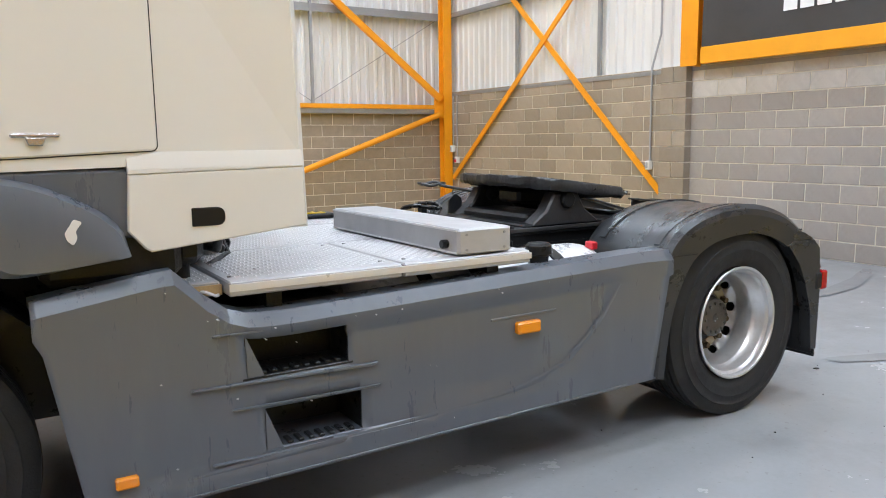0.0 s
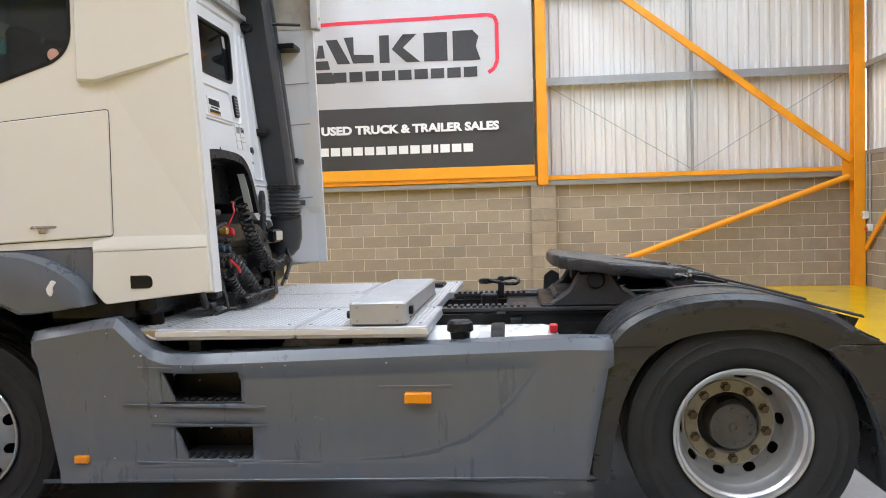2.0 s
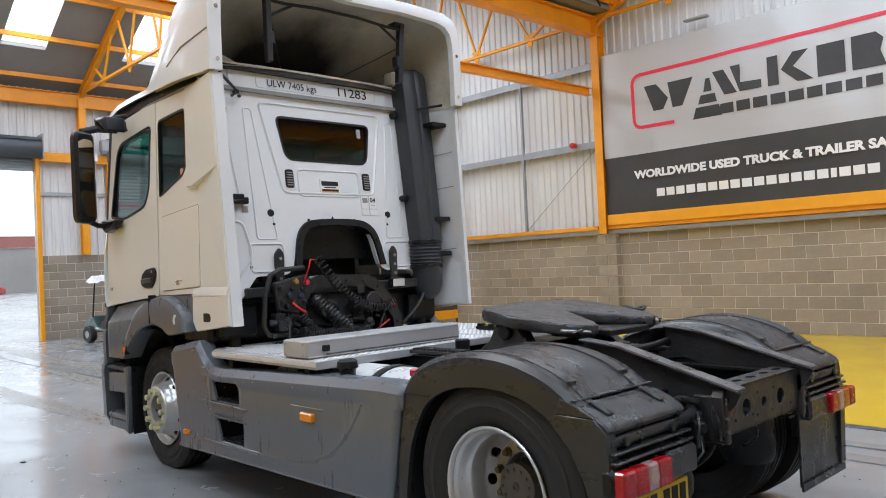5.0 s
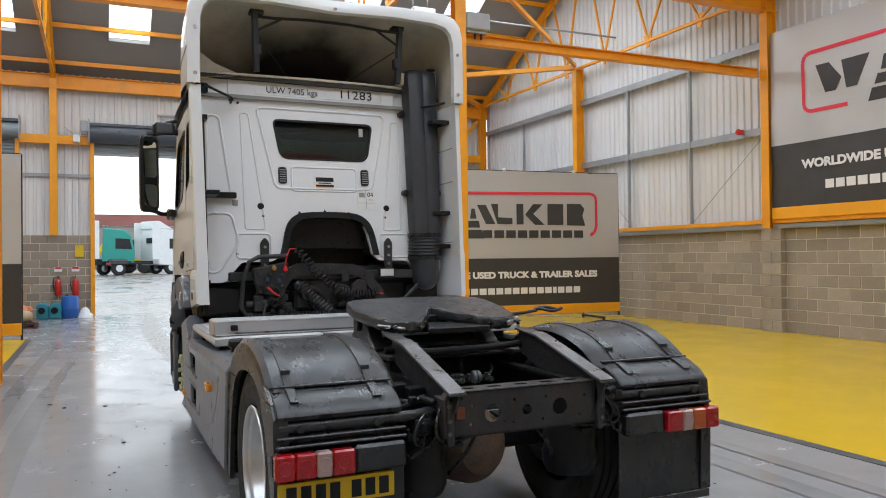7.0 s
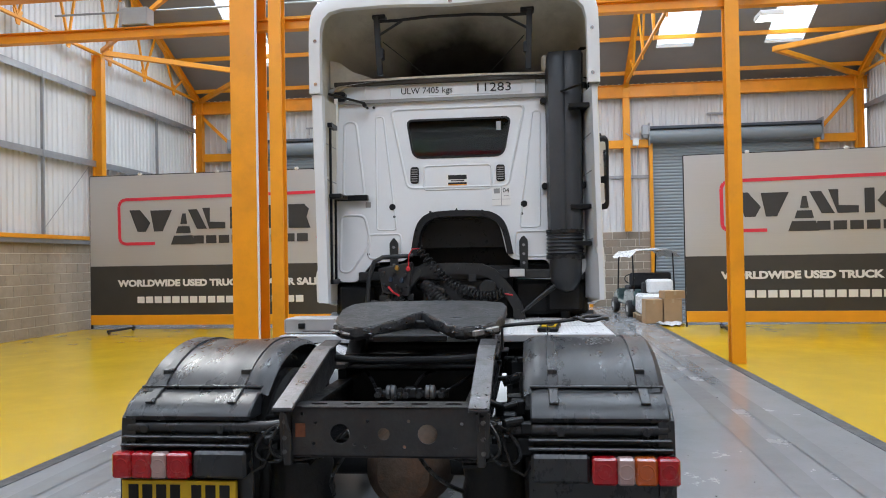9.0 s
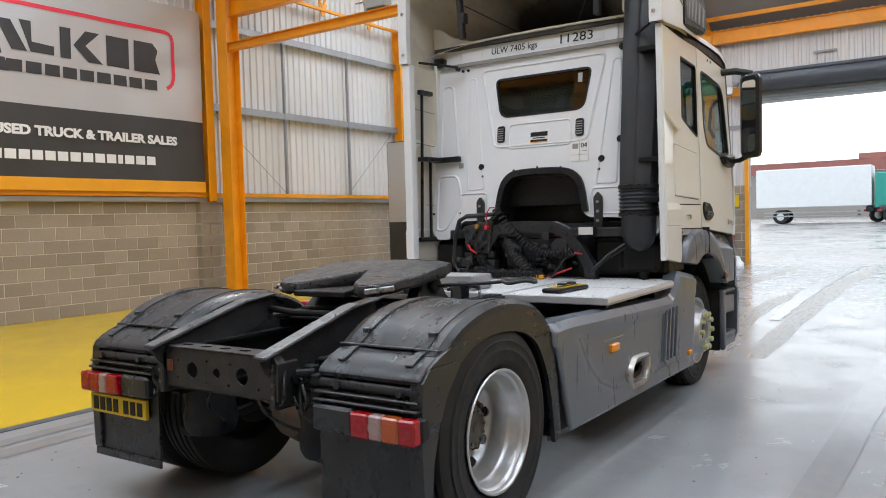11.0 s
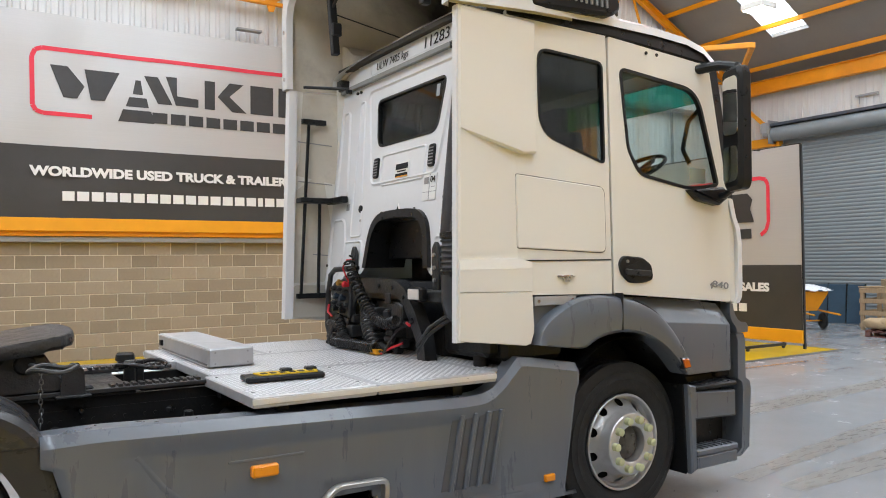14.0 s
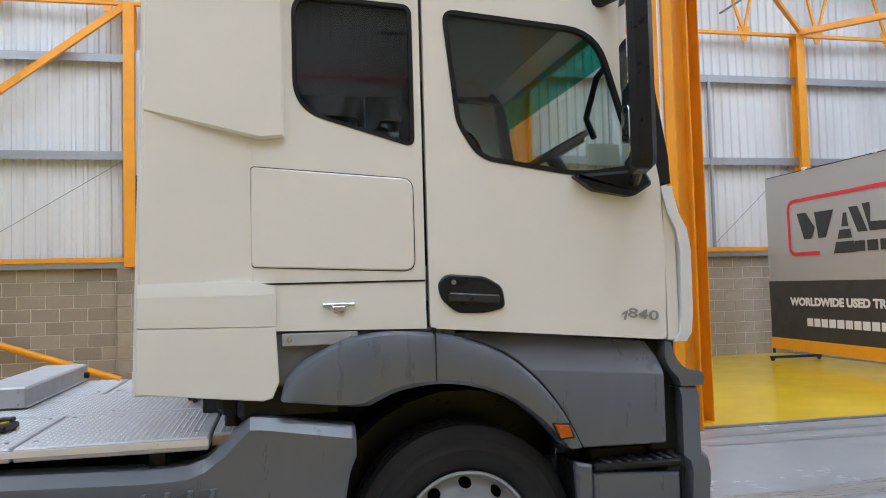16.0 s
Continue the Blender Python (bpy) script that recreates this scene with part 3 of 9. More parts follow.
# trusses along the hall's length
for y in (-10.62, -3.72, 3.1, 10.18):
    for a, b in ((REAR + 0.25, VALLEY - 0.05), (VALLEY + 0.05, FRONT - 0.25)):
        mid = (a + b) / 2
        tr = thing("roof_truss", "orange painted steel lattice roof truss", "truss", "roof trusses")
        tr["kind"] = "structure"
        top = roof_z(mid) - 0.16
        for e in (a, b):
            part("rafter", Shape().ibeam((e, y, EAVE - 0.05), (mid, y, top), 0.14, 0.2, 0.016), ORANGE, tr)
        part("bottom_chord", Shape().beam((a, y, EAVE), (b, y, EAVE), 0.08, 0.07, 0.004), ORANGE, tr)
        n = 6
        for side in (0, 1):
            for i in range(n // 2):
                x0 = a + (b - a) * (i + 1) / (n + 1) if not side else b - (b - a) * (i + 1) / (n + 1)
                sg = 1 if not side else -1
                for dx in (-0.75, 0.75):
                    xt = x0 + sg * dx
                    part("web", Shape().beam((x0, y, EAVE + 0.02), (xt, y, roof_z(xt) - 0.2), 0.05, 0.05), ORANGE, tr)
                part("node_plate", Shape().prism([(x0 - 0.16, EAVE + 0.16), (x0 + 0.16, EAVE + 0.16), (x0 + 0.05, EAVE - 0.16), (x0 - 0.05, EAVE - 0.16)], "y", y - 0.012, y + 0.012), ORANGE, tr)
# purlins
for a, b in ((VALLEY, RIDGE_F), (FRONT, RIDGE_F), (VALLEY, RIDGE_R), (REAR, RIDGE_R)):
    for i in range(5):
        x = a + (b - a) * (0.08 + 0.21 * i)
        fixed("purlin", Shape().beam((x, RIGHT, roof_z(x) - 0.07), (x, LEFT, roof_z(x) - 0.07), 0.06, 0.12), ORANGE, "orange steel roof purlin", "purlin", "purlins")
# ties and plan bracing
fixed("tie_beam", Shape().ibeam((7.72, -10.5, 5.33), (7.72, 9.7, 5.33), 0.16, 0.17, 0.014), ORANGE, "orange steel tie beam across the hall", "beam", "tie beams")
fixed("tie_beam", Shape().ibeam((7.8, 9.6, 6.15), (7.75, 3.9, 6.15), 0.2, 0.36, 0.016), ORANGE, "deep orange steel beam between two columns", "beam", "tie beams")
for s, yw in ((-1, -10.55), (1, 10.1)):
    nd = (17.0, s * 7.15, 6.98)
    for q in ((14.4, yw, 7.0), (FRONT - 0.3, yw, 6.95)):
        fixed("plan_brace", Shape().beam(nd, q, 0.12, 0.13, 0.004), ORANGE, "orange steel bracing under the roof", "brace", "plan braces")
    fixed("plan_brace", Shape().beam((7.7, s * 3.7, 6.9), (14.4, yw, 7.05), 0.08, 0.1, 0.004), ORANGE, "orange steel bracing under the roof", "brace", "plan braces")
fixed("conduit", Shape().tube([(12.5, RIGHT + 0.3, 7.35), (12.5, LEFT - 0.3, 7.35)], 0.025, 8), GALV, "grey conduit under the roof", "conduit", "conduits")

# shutter doors
def shutter(y0, y1, z0, label, rolled):
    d = thing("door_1", label, "shutter door", "shutter doors")
    d["kind"] = "structure"
    n = int((5.42 - z0) / 0.1)
    for i in range(n):
        z = z0 + i * 0.1
        s = Shape().loft([[(FRONT + 0.05 - b, y, z + h) for b, h in ((0, 0.0), (0.012, 0.02), (0.018, 0.05), (0.012, 0.08), (0, 0.1))] for y in (y0, y1)], False, False)
        part("slat", s, SHUTTER, d)
    part("bottom_rail", Shape().box(FRONT + 0.02, FRONT + 0.07, y0, y1, z0 - 0.06, z0 + 0.01, 0.004), GALV, d)
    r = Shape().cyl((FRONT - 0.2, y0 - 0.12, 5.3), (FRONT - 0.2, y1 + 0.12, 5.3), 0.27 if rolled else 0.22, 24)
    part("roller_hood", r, SHUTTER_DARK if rolled else SHUTTER, d, "dark rolled shutter drum")
    part("hood_edge", Shape().box(FRONT - 0.42, FRONT + 0.02, y0 - 0.12, y1 + 0.12, 5.5, 5.58, 0.004), SHUTTER_DARK, d)
    for y, k in ((y0, -1), (y1, 1)):
        part("guide", Shape().box(FRONT - 0.05, FRONT + 0.09, y, y + k * 0.06, 0, 5.0), GALV, d)
        part("end_plate", Shape().box(FRONT - 0.48, FRONT, y + k * 0.12, y + k * 0.15, 5.0, 5.68, 0.004), GALV, d)
    part("motor", Shape().box(FRONT - 0.5, FRONT - 0.25, y1 + 0.16, y1 + 0.36, 5.3, 5.62, 0.02).cyl((FRONT - 0.38, y1 + 0.2, 5.3), (FRONT - 0.38, y1 + 0.34, 5.3), 0.09), GREY_PVC, d, "grey shutter motor")


shutter(-9.35, -4.52, 0.06, "closed grey steel roller shutter door", False)
shutter(4.08, 8.78, 0.06, "closed grey steel roller shutter door", False)
shutter(-2.48, 2.04, 4.75, "open steel roller shutter door rolled into its drum", True)

# ---- banners ----
BAN_GREY = mat("printed_silver_banner", (0.52, 0.52, 0.52), 0.4, 0.35, 0.05, 3.0, 30, 0.02, stretch=(0.25, 45, 1), rough_var=0.03)
BAN_DARK = mat("printed_dark_banner", (0.045, 0.043, 0.042), 0.5, 0, 0.1, 1, 30, 0.05)
BAN_INK = mat("dark_print", (0.04, 0.04, 0.042), 0.5, 0, 0.05)
BAN_RED = mat("red_print", (0.75, 0.035, 0.07), 0.45, 0, 0.05)
BAN_WHITE = mat("white_print", (0.8, 0.8, 0.8), 0.5, 0, 0.04)
BAN_YEL = mat("orange_banner_edge", (0.84, 0.36, 0.01), 0.5, 0, 0.06)


def ripple(u, v):
    return 0.012 * math.sin(u * 2.1 + v) + 0.008 * math.sin(u * 5.3 - v * 2.7) + 0.006 * math.sin(v * 4 + u)


def cloth(u0, u1, v0, v1, lift, nu=60, nv=20, wave=1.0):
    s = Shape()
    rows = []
    for j in range(nv + 1):
        v = v0 + (v1 - v0) * j / nv
        rows.append([(u0 + (u1 - u0) * i / nu, -v, lift + wave * ripple(u0 + (u1 - u0) * i / nu, v)) for i in range(nu + 1)])
    return s.loft(rows, False, False)


def flat(poly, lift, wave):
    """A printed patch: polygon in banner metres, drawn on the cloth."""
    s = Shape()
    top = [(u, -v, lift + wave * ripple(u, v) + 0.003) for u, v in poly]
    return s.add(top + [(x, y, z - 0.003) for x, y, z in top], [tuple(range(len(top)))] + [(i, (i + 1) % len(top), len(top) + (i + 1) % len(top), len(top) + i) for i in range(len(top))])


def stroke(pts, w, lift, wave):
    s = Shape()
    for i in range(len(pts) - 1):
        a, b = Vector(pts[i]), Vector(pts[i + 1])
        n = max(1, int((b - a).length / 0.25))
        d = (b - a).normalized()
        k = Vector((-d.y, d.x)) * (w / 2)
        for j in range(n):
            p, q = a + (b - a) * (j / n), a + (b - a) * ((j + 1) / n)
            s.join(flat([(p.x - k.x, p.y - k.y), (q.x - k.x, q.y - k.y), (q.x + k.x, q.y + k.y), (p.x + k.x, p.y + k.y)], lift, wave))
    return s


def banner(m, w, h, standing, label):
    b = thing("banner", label, "banner", "sales banners")
    k = w / 6.77
    wave = 0.5 if standing else 1.0
    part("backing", cloth(0, w, 0, h, 0, wave=wave), BAN_GREY, b, "silver grey printed cloth")
    part("dark_band", cloth(0, w, h * 0.647, h, 0.01, wave=wave), BAN_DARK, b, "dark printed band")
    hs = h / 3.66

    def P(pts):
        return [(u * k, v * hs) for u, v in pts]

    red = [(1.74, 1.79), (0.96, 1.79), (0.85, 1.75), (0.8, 1.66), (0.79, 0.8), (0.84, 0.68), (0.95, 0.63), (5.9, 0.58), (6.03, 0.62), (6.08, 0.74), (6.08, 1.5), (6.02, 1.66), (5.9, 1.75)]
    part("red_frame", stroke(P(red), 0.075 * k, 0.008, wave), BAN_RED, b, "red rounded outline")
    # emblem: plain dark shapes
    shapes = [[(1.07, 0.91), (1.35, 0.91), (1.62, 1.25), (1.5, 1.48), (1.28, 1.48)], [(1.62, 0.93), (2.2, 0.93), (1.95, 1.48), (1.72, 1.48)],
              [(2.47, 1.03), (2.56, 1.03), (2.6, 1.3), (2.42, 1.3)], [(2.36, 1.36), (2.66, 1.36), (2.7, 1.54), (2.3, 1.54)], [(2.25, 1.6), (2.74, 1.6), (2.8, 1.83), (2.17, 1.83)],
              [(2.62, 0.93), (2.86, 0.93), (3.12, 1.44), (2.86, 1.44)], [(3.0, 0.9), (3.2, 0.9), (3.2, 1.26), (3.6, 1.28), (3.6, 1.44), (3.18, 1.44)],
              [(3.72, 0.89), (3.92, 0.89), (3.92, 1.45), (3.72, 1.45)], [(4.2, 0.89), (4.48, 0.89), (4.2, 1.16), (4.54, 1.46), (4.26, 1.46), (3.97, 1.18)],
              [(4.62, 0.88), (5.09, 0.88), (5.09, 1.46), (4.62, 1.46)], [(5.2, 0.87), (5.6, 0.87), (5.72, 1.0), (5.66, 1.2), (5.75, 1.48), (5.2, 1.47)]]
    for q in shapes:
        part("emblem_shape", flat(P(q), 0.008, wave), BAN_INK, b, "", 0)
    for i in range(9):
        u = 2.76 + i * 0.331
        part("emblem_bar", flat(P([(u, 1.61), (u + 0.27, 1.61), (u + 0.27, 1.815), (u, 1.815)]), 0.008, wave), BAN_INK, b, "", 0)
    words("lettering", "WORLDWIDE USED TRUCK & TRAILER SALES", 0.23 * hs, BAN_WHITE, pose(3.42 * k, -2.83 * hs, 0.036 if not standing else 0.028), b, 5.34 * k, 0.011)
    u = 1.26
    for i in range(19):
        wd = 0.1 if i == 15 else 0.19
        part("address_bar", flat(P([(u, 3.17), (u + wd, 3.17), (u + wd, 3.34), (u, 3.34)]), 0.018, wave), BAN_WHITE, b, "", 0)
        u += wd + 0.043
    part("lower_edge", Shape().box(0, w, -h - 0.22, -h + 0.01, -0.02, 0.03, 0.006), BAN_YEL, b, "orange lower edge")
    if standing:
        for i in range(2):
            uu = w * (0.12 + 0.76 * i)
            part("foot", Shape().box(uu - 0.03, uu + 0.03, -h - 0.35, -h - 0.3, -0.55, 0.55, 0.005), BLACK_STEEL, b, "black steel foot")
            for zz in (-0.5, 0.5):
                part("castor", Shape().cyl((uu - 0.02, -h - 0.365, zz), (uu + 0.02, -h - 0.365, zz), 0.035, 14, 0.005), BLACK_STEEL, b)
            part("stay", Shape().tube([(uu, -h * 0.55, -0.03), (uu, -h - 0.3, -0.5)], 0.018, 8), BLACK_STEEL, b)
        part("frame", Shape().beam((0, 0, -0.03), (0, -h - 0.32, -0.03), 0.04, 0.04).beam((w, 0, -0.03), (w, -h - 0.32, -0.03), 0.04, 0.04).beam((0, 0, -0.03), (w, 0, -0.03), 0.04, 0.04).beam((0, -h - 0.16, -0.03), (w, -h - 0.16, -0.03), 0.04, 0.04), BLACK_STEEL, b, "black steel banner frame")
        for i in range(3):
            part("clip_lamp", Shape().box(w * (0.2 + 0.3 * i) - 0.04, w * (0.2 + 0.3 * i) + 0.04, 0.0, 0.06, -0.05, 0.03, 0.01), WHITE_PLASTIC, b)
    b.matrix_basis = m
    return b


def upright(origin, along):
    """A pose whose x runs along a direction, y points up and z out of the banner's face."""
    a = Vector(along).normalized()
    z = a.cross(Vector((0, 0, 1)))
    m = Matrix.Identity(4)
    for i in range(3):
        m[i][0], m[i][1], m[i][2], m[i][3] = a[i], (0, 0, 1)[i], z[i], origin[i]
    return m


banner(upright((7.45, -10.6, 6.08), (-1, 0, 0)), 6.77, 3.56, False, "silver and dark printed sales banner hung on the wall")
banner(upright((0.62, 10.13, 6.08), (1, 0, 0)), 6.77, 3.56, False, "silver and dark printed sales banner hung on the wall")
banner(upright((REAR + 0.33, -3.6, 6.4), (0, 1, 0)), 6.77, 3.62, False, "silver and dark printed sales banner on the rear wall")
d = (Vector((12.82, 3.3, 0)) - Vector((13.1, 9.68, 0)))
banner(upright((13.1, 9.68, 3.68), d), d.length, 3.28, True, "free standing silver and dark sales banner on black feet")
d = (Vector((12.02, -10.2, 0)) - Vector((12.6, -3.9, 0)))
banner(upright((12.6, -3.9, 3.68), d), d.length, 3.28, True, "free standing silver and dark sales banner on black feet")

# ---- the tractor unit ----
def dark_centre(m, centre):
    """Darkens a surface's colour round one spot, with a ragged edge."""
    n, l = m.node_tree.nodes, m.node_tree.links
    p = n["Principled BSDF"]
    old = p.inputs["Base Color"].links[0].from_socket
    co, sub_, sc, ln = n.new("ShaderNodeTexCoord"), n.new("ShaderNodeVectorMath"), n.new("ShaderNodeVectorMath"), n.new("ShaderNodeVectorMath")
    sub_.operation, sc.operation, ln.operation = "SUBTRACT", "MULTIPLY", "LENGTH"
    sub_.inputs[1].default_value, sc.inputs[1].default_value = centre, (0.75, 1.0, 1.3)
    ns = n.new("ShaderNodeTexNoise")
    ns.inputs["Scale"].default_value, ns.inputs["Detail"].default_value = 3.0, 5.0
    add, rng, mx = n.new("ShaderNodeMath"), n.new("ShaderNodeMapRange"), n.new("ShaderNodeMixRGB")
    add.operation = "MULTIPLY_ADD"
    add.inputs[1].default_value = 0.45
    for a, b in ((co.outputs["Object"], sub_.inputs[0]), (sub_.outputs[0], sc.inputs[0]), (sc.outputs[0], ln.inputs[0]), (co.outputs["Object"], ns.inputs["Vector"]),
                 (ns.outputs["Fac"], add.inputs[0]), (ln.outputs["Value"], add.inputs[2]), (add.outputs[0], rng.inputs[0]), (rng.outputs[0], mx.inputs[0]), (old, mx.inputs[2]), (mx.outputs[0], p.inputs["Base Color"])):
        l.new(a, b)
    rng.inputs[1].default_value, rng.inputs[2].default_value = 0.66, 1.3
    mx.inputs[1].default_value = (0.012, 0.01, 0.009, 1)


CREAM = mat("cream_cab_paint", (0.77, 0.757, 0.705), 0.3, 0, 0.015, 1.2, 40, 0.006, dirt=(0.6, 0.56, 0.48), dirt_amount=0.04, coat=0.35, rough_var=0.012)
WHITE_CAB = mat("white_cab_paint", (0.74, 0.75, 0.76), 0.32, 0, 0.04, 1.5, 40, 0.01, dirt=(0.48, 0.46, 0.42), dirt_amount=0.14, dirt_scale=3, coat=0.3, rough_var=0.03)
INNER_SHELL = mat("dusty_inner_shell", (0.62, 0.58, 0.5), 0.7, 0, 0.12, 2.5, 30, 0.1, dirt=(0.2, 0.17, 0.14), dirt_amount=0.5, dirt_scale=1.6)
# nearly black round the deep centre under the deflector, fading outwards
dark_centre(INNER_SHELL, (3.6, 0.05, 3.35))
GREY_SKIRT = mat("dark_grey_body_plastic", (0.11, 0.124, 0.145), 0.3, 0, 0.035, 1.4, 90, 0.0, dirt=(0.15, 0.162, 0.178), dirt_amount=0.26, dirt_scale=2.2, stretch=(3.0, 3.0, 0.5), coat=0.25, rough_var=0.05)
BRASS = mat("dull_brass", (0.45, 0.26, 0.06), 0.4, 0.6, 0.1)
PIPE = mat("heat_stained_pipe", (0.42, 0.36, 0.29), 0.3, 0.9, 0.12, 6, 60, 0.05)
CHIP = mat("pale_chip", (0.5, 0.51, 0.52), 0.6, 0, 0.1)
LOUVRE = mat("louvre_plastic", (0.085, 0.09, 0.098), 0.45, 0, 0.08, 2, 200, 0.05)
GUARD = mat("black_mudguard_plastic", (0.024, 0.0255, 0.028), 0.31, 0, 0.18, 3, 160, 0.1, dirt=(0.058, 0.061, 0.065), dirt_amount=0.3, dirt_scale=5, rough_var=0.12, stretch=(0.5, 1.4, 1.0))
CHASSIS = mat("grimy_chassis", (0.011, 0.0115, 0.0125), 0.42, 0.1, 0.3, 5, 60, 0.3, dirt=(0.035, 0.031, 0.027), dirt_amount=0.4, dirt_scale=6, spec=0.3)
ENGINE = mat("dusty_black_castings", (0.03, 0.031, 0.033), 0.4, 0.1, 0.3, 7, 70, 0.3, dirt=(0.075, 0.068, 0.058), dirt_amount=0.5, dirt_scale=8, spec=0.45)
RUSTY = mat("worn_rusty_steel", (0.055, 0.055, 0.057), 0.45, 0.5, 0.3, 5, 50, 0.3, dirt=(0.085, 0.045, 0.027), dirt_amount=0.3, dirt_scale=7)
BARE = mat("bright_worn_steel", (0.22, 0.22, 0.225), 0.36, 0.8, 0.45, 5, 60, 0.25, dirt=(0.09, 0.075, 0.065), dirt_amount=0.9, dirt_scale=11)
WOOD_EDGE = mat("raw_ply_edge", (0.42, 0.29, 0.14), 0.75, 0, 0.25, 20, 80, 0.2)
SCRAPED = mat("scraped_steel", (0.4, 0.39, 0.37), 0.4, 0.6, 0.4, 20, 80, 0.3, dirt=(0.08, 0.075, 0.07), dirt_amount=0.8, dirt_scale=25)
ALU = mat("aluminium_plate", (0.47, 0.47, 0.475), 0.48, 0.35, 0.08, 4, 80, 0.06, dirt=(0.37, 0.36, 0.345), dirt_amount=0.2, dirt_scale=7)
TREAD = mat("polished_tread", (0.72, 0.72, 0.72), 0.38, 0.35, 0.05, 4, 80, 0.0)
TYRE = mat("tyre_rubber", (0.026, 0.026, 0.0265), 0.6, 0, 0.2, 4, 120, 0.2, dirt=(0.05, 0.049, 0.047), dirt_amount=0.4, dirt_scale=5, spec=0.25)
RIM = mat("silver_wheel_paint", (0.6, 0.61, 0.62), 0.32, 0.7, 0.06, 7, 60, 0.02, dirt=(0.3, 0.285, 0.26), dirt_amount=0.35, dirt_scale=9, rough_var=0.05)
HUB = mat("greasy_hub", (0.12, 0.11, 0.095), 0.5, 0.3, 0.3, 10, 80, 0.3, dirt=(0.12, 0.1, 0.07), dirt_amount=0.4)
NUT = mat("rusty_wheel_nut", (0.16, 0.12, 0.07), 0.5, 0.5, 0.3, 20, 80, 0.2)
FLANGE = mat("stained_cream_flange", (0.40, 0.36, 0.25), 0.55, 0, 0.15, 8, 60, 0.1, dirt=(0.22, 0.15, 0.06), dirt_amount=0.5, dirt_scale=9)
NUT_CAP = mat("pale_green_nut_cap", (0.55, 0.56, 0.32), 0.5, 0, 0.1)
BLACK_PLASTIC = mat("black_plastic", (0.010, 0.0105, 0.0115), 0.36, 0, 0.1, 6, 120, 0.06, spec=0.3)
RUBBER = mat("black_hose_rubber", (0.014, 0.014, 0.015), 0.3, 0, 0.1, 10, 100, 0.1, spec=0.4)
DARK_CLOTH = mat("dark_cab_trim", (0.035, 0.035, 0.038), 0.8, 0, 0.15, 5, 120, 0.2, spec=0.2)
HEADLINING = mat("grey_headlining", (0.3, 0.3, 0.29), 0.9, 0, 0.1, 5, 120, 0.2)
SHOULDER = mat("dusty_cream_roof_corner", (0.6, 0.55, 0.45), 0.7, 0, 0.15, 4, 40, 0.1, dirt=(0.25, 0.2, 0.15), dirt_amount=0.5, dirt_scale=3)
PAN_BROWN = mat("dark_brown_shell", (0.05, 0.043, 0.037), 0.85, 0, 0.4, 2.0, 30, 0.1, dirt=(0.14, 0.12, 0.09), dirt_amount=0.5, dirt_scale=1.6)
AMBER = mat("amber_lens", (0.85, 0.28, 0.01), 0.25, 0, 0.05, coat=0.5)
RED_LENS = mat("red_lens", (0.4, 0.004, 0.01), 0.22, 0, 0.2, 14, coat=0.25)
CLEAR_LENS = mat("pale_lens", (0.42, 0.28, 0.26), 0.2, 0, 0.1, 10, coat=0.6)
DULL_AMBER = mat("dark_amber_lens", (0.5, 0.09, 0.01), 0.2, 0, 0.08, 10, coat=0.6)
RED_PLASTIC = mat("red_plastic", (0.6, 0.02, 0.03), 0.4)
YELLOW_PLASTIC = mat("yellow_plastic", (0.75, 0.5, 0.01), 0.45)
BLUE_PLASTIC = mat("blue_cap_plastic", (0.02, 0.035, 0.06), 0.4)
CHROME = mat("chrome", (0.72, 0.71, 0.69), 0.2, 1.0, 0.04)
TANK = mat("white_tank_paint", (0.68, 0.69, 0.70), 0.3, 0.2, 0.06, coat=0.2)
TINTED = clear_glass("tinted_glass", (0.42, 0.46, 0.46))
DOOR_GLASS = clear_glass("door_glass", (0.78, 0.85, 0.84))
DARK_GLASS = clear_glass("dark_rear_glass", (0.26, 0.3, 0.31))
GREEN_BAND = clear_glass("green_screen_band", (0.05, 0.45, 0.36))
SCREEN = clear_glass("windscreen_glass", (0.82, 0.88, 0.87))
MIRROR = mat("mirror_glass", (0.8, 0.8, 0.8), 0.02, 1.0, 0.0, rough_var=0.0, bump=0)
PLATE_YELLOW = mat("yellow_plate", (0.72, 0.48, 0.01), 0.4, 0, 0.06, dirt=(0.4, 0.27, 0.02))
DUCT = mat("dusty_duct_plastic", (0.03, 0.0325, 0.037), 0.42, 0, 0.15, 4, 100, 0.08, dirt=(0.05, 0.052, 0.056), dirt_amount=0.4, dirt_scale=5)
BLACK_INK = mat("black_ink", (0.02, 0.02, 0.02), 0.5, 0, 0.02, spec=0.2)
GREY_INK = mat("grey_print", (0.3, 0.3, 0.3), 0.4, 0.3, 0.02)

LIFT = 0.03
truck = thing("tractor_unit", "used cream and grey two axle tractor unit with its deck bare", "truck", at=(0, 0, LIFT))


def both(name, make, material, label="", smooth=35, parent=truck):
    """The same part for both sides, mirrored."""
    a = part(name, make(), material, parent, label, smooth)
    b = part(name, make().mirror_y(), material, parent, label, smooth)
    return a, b


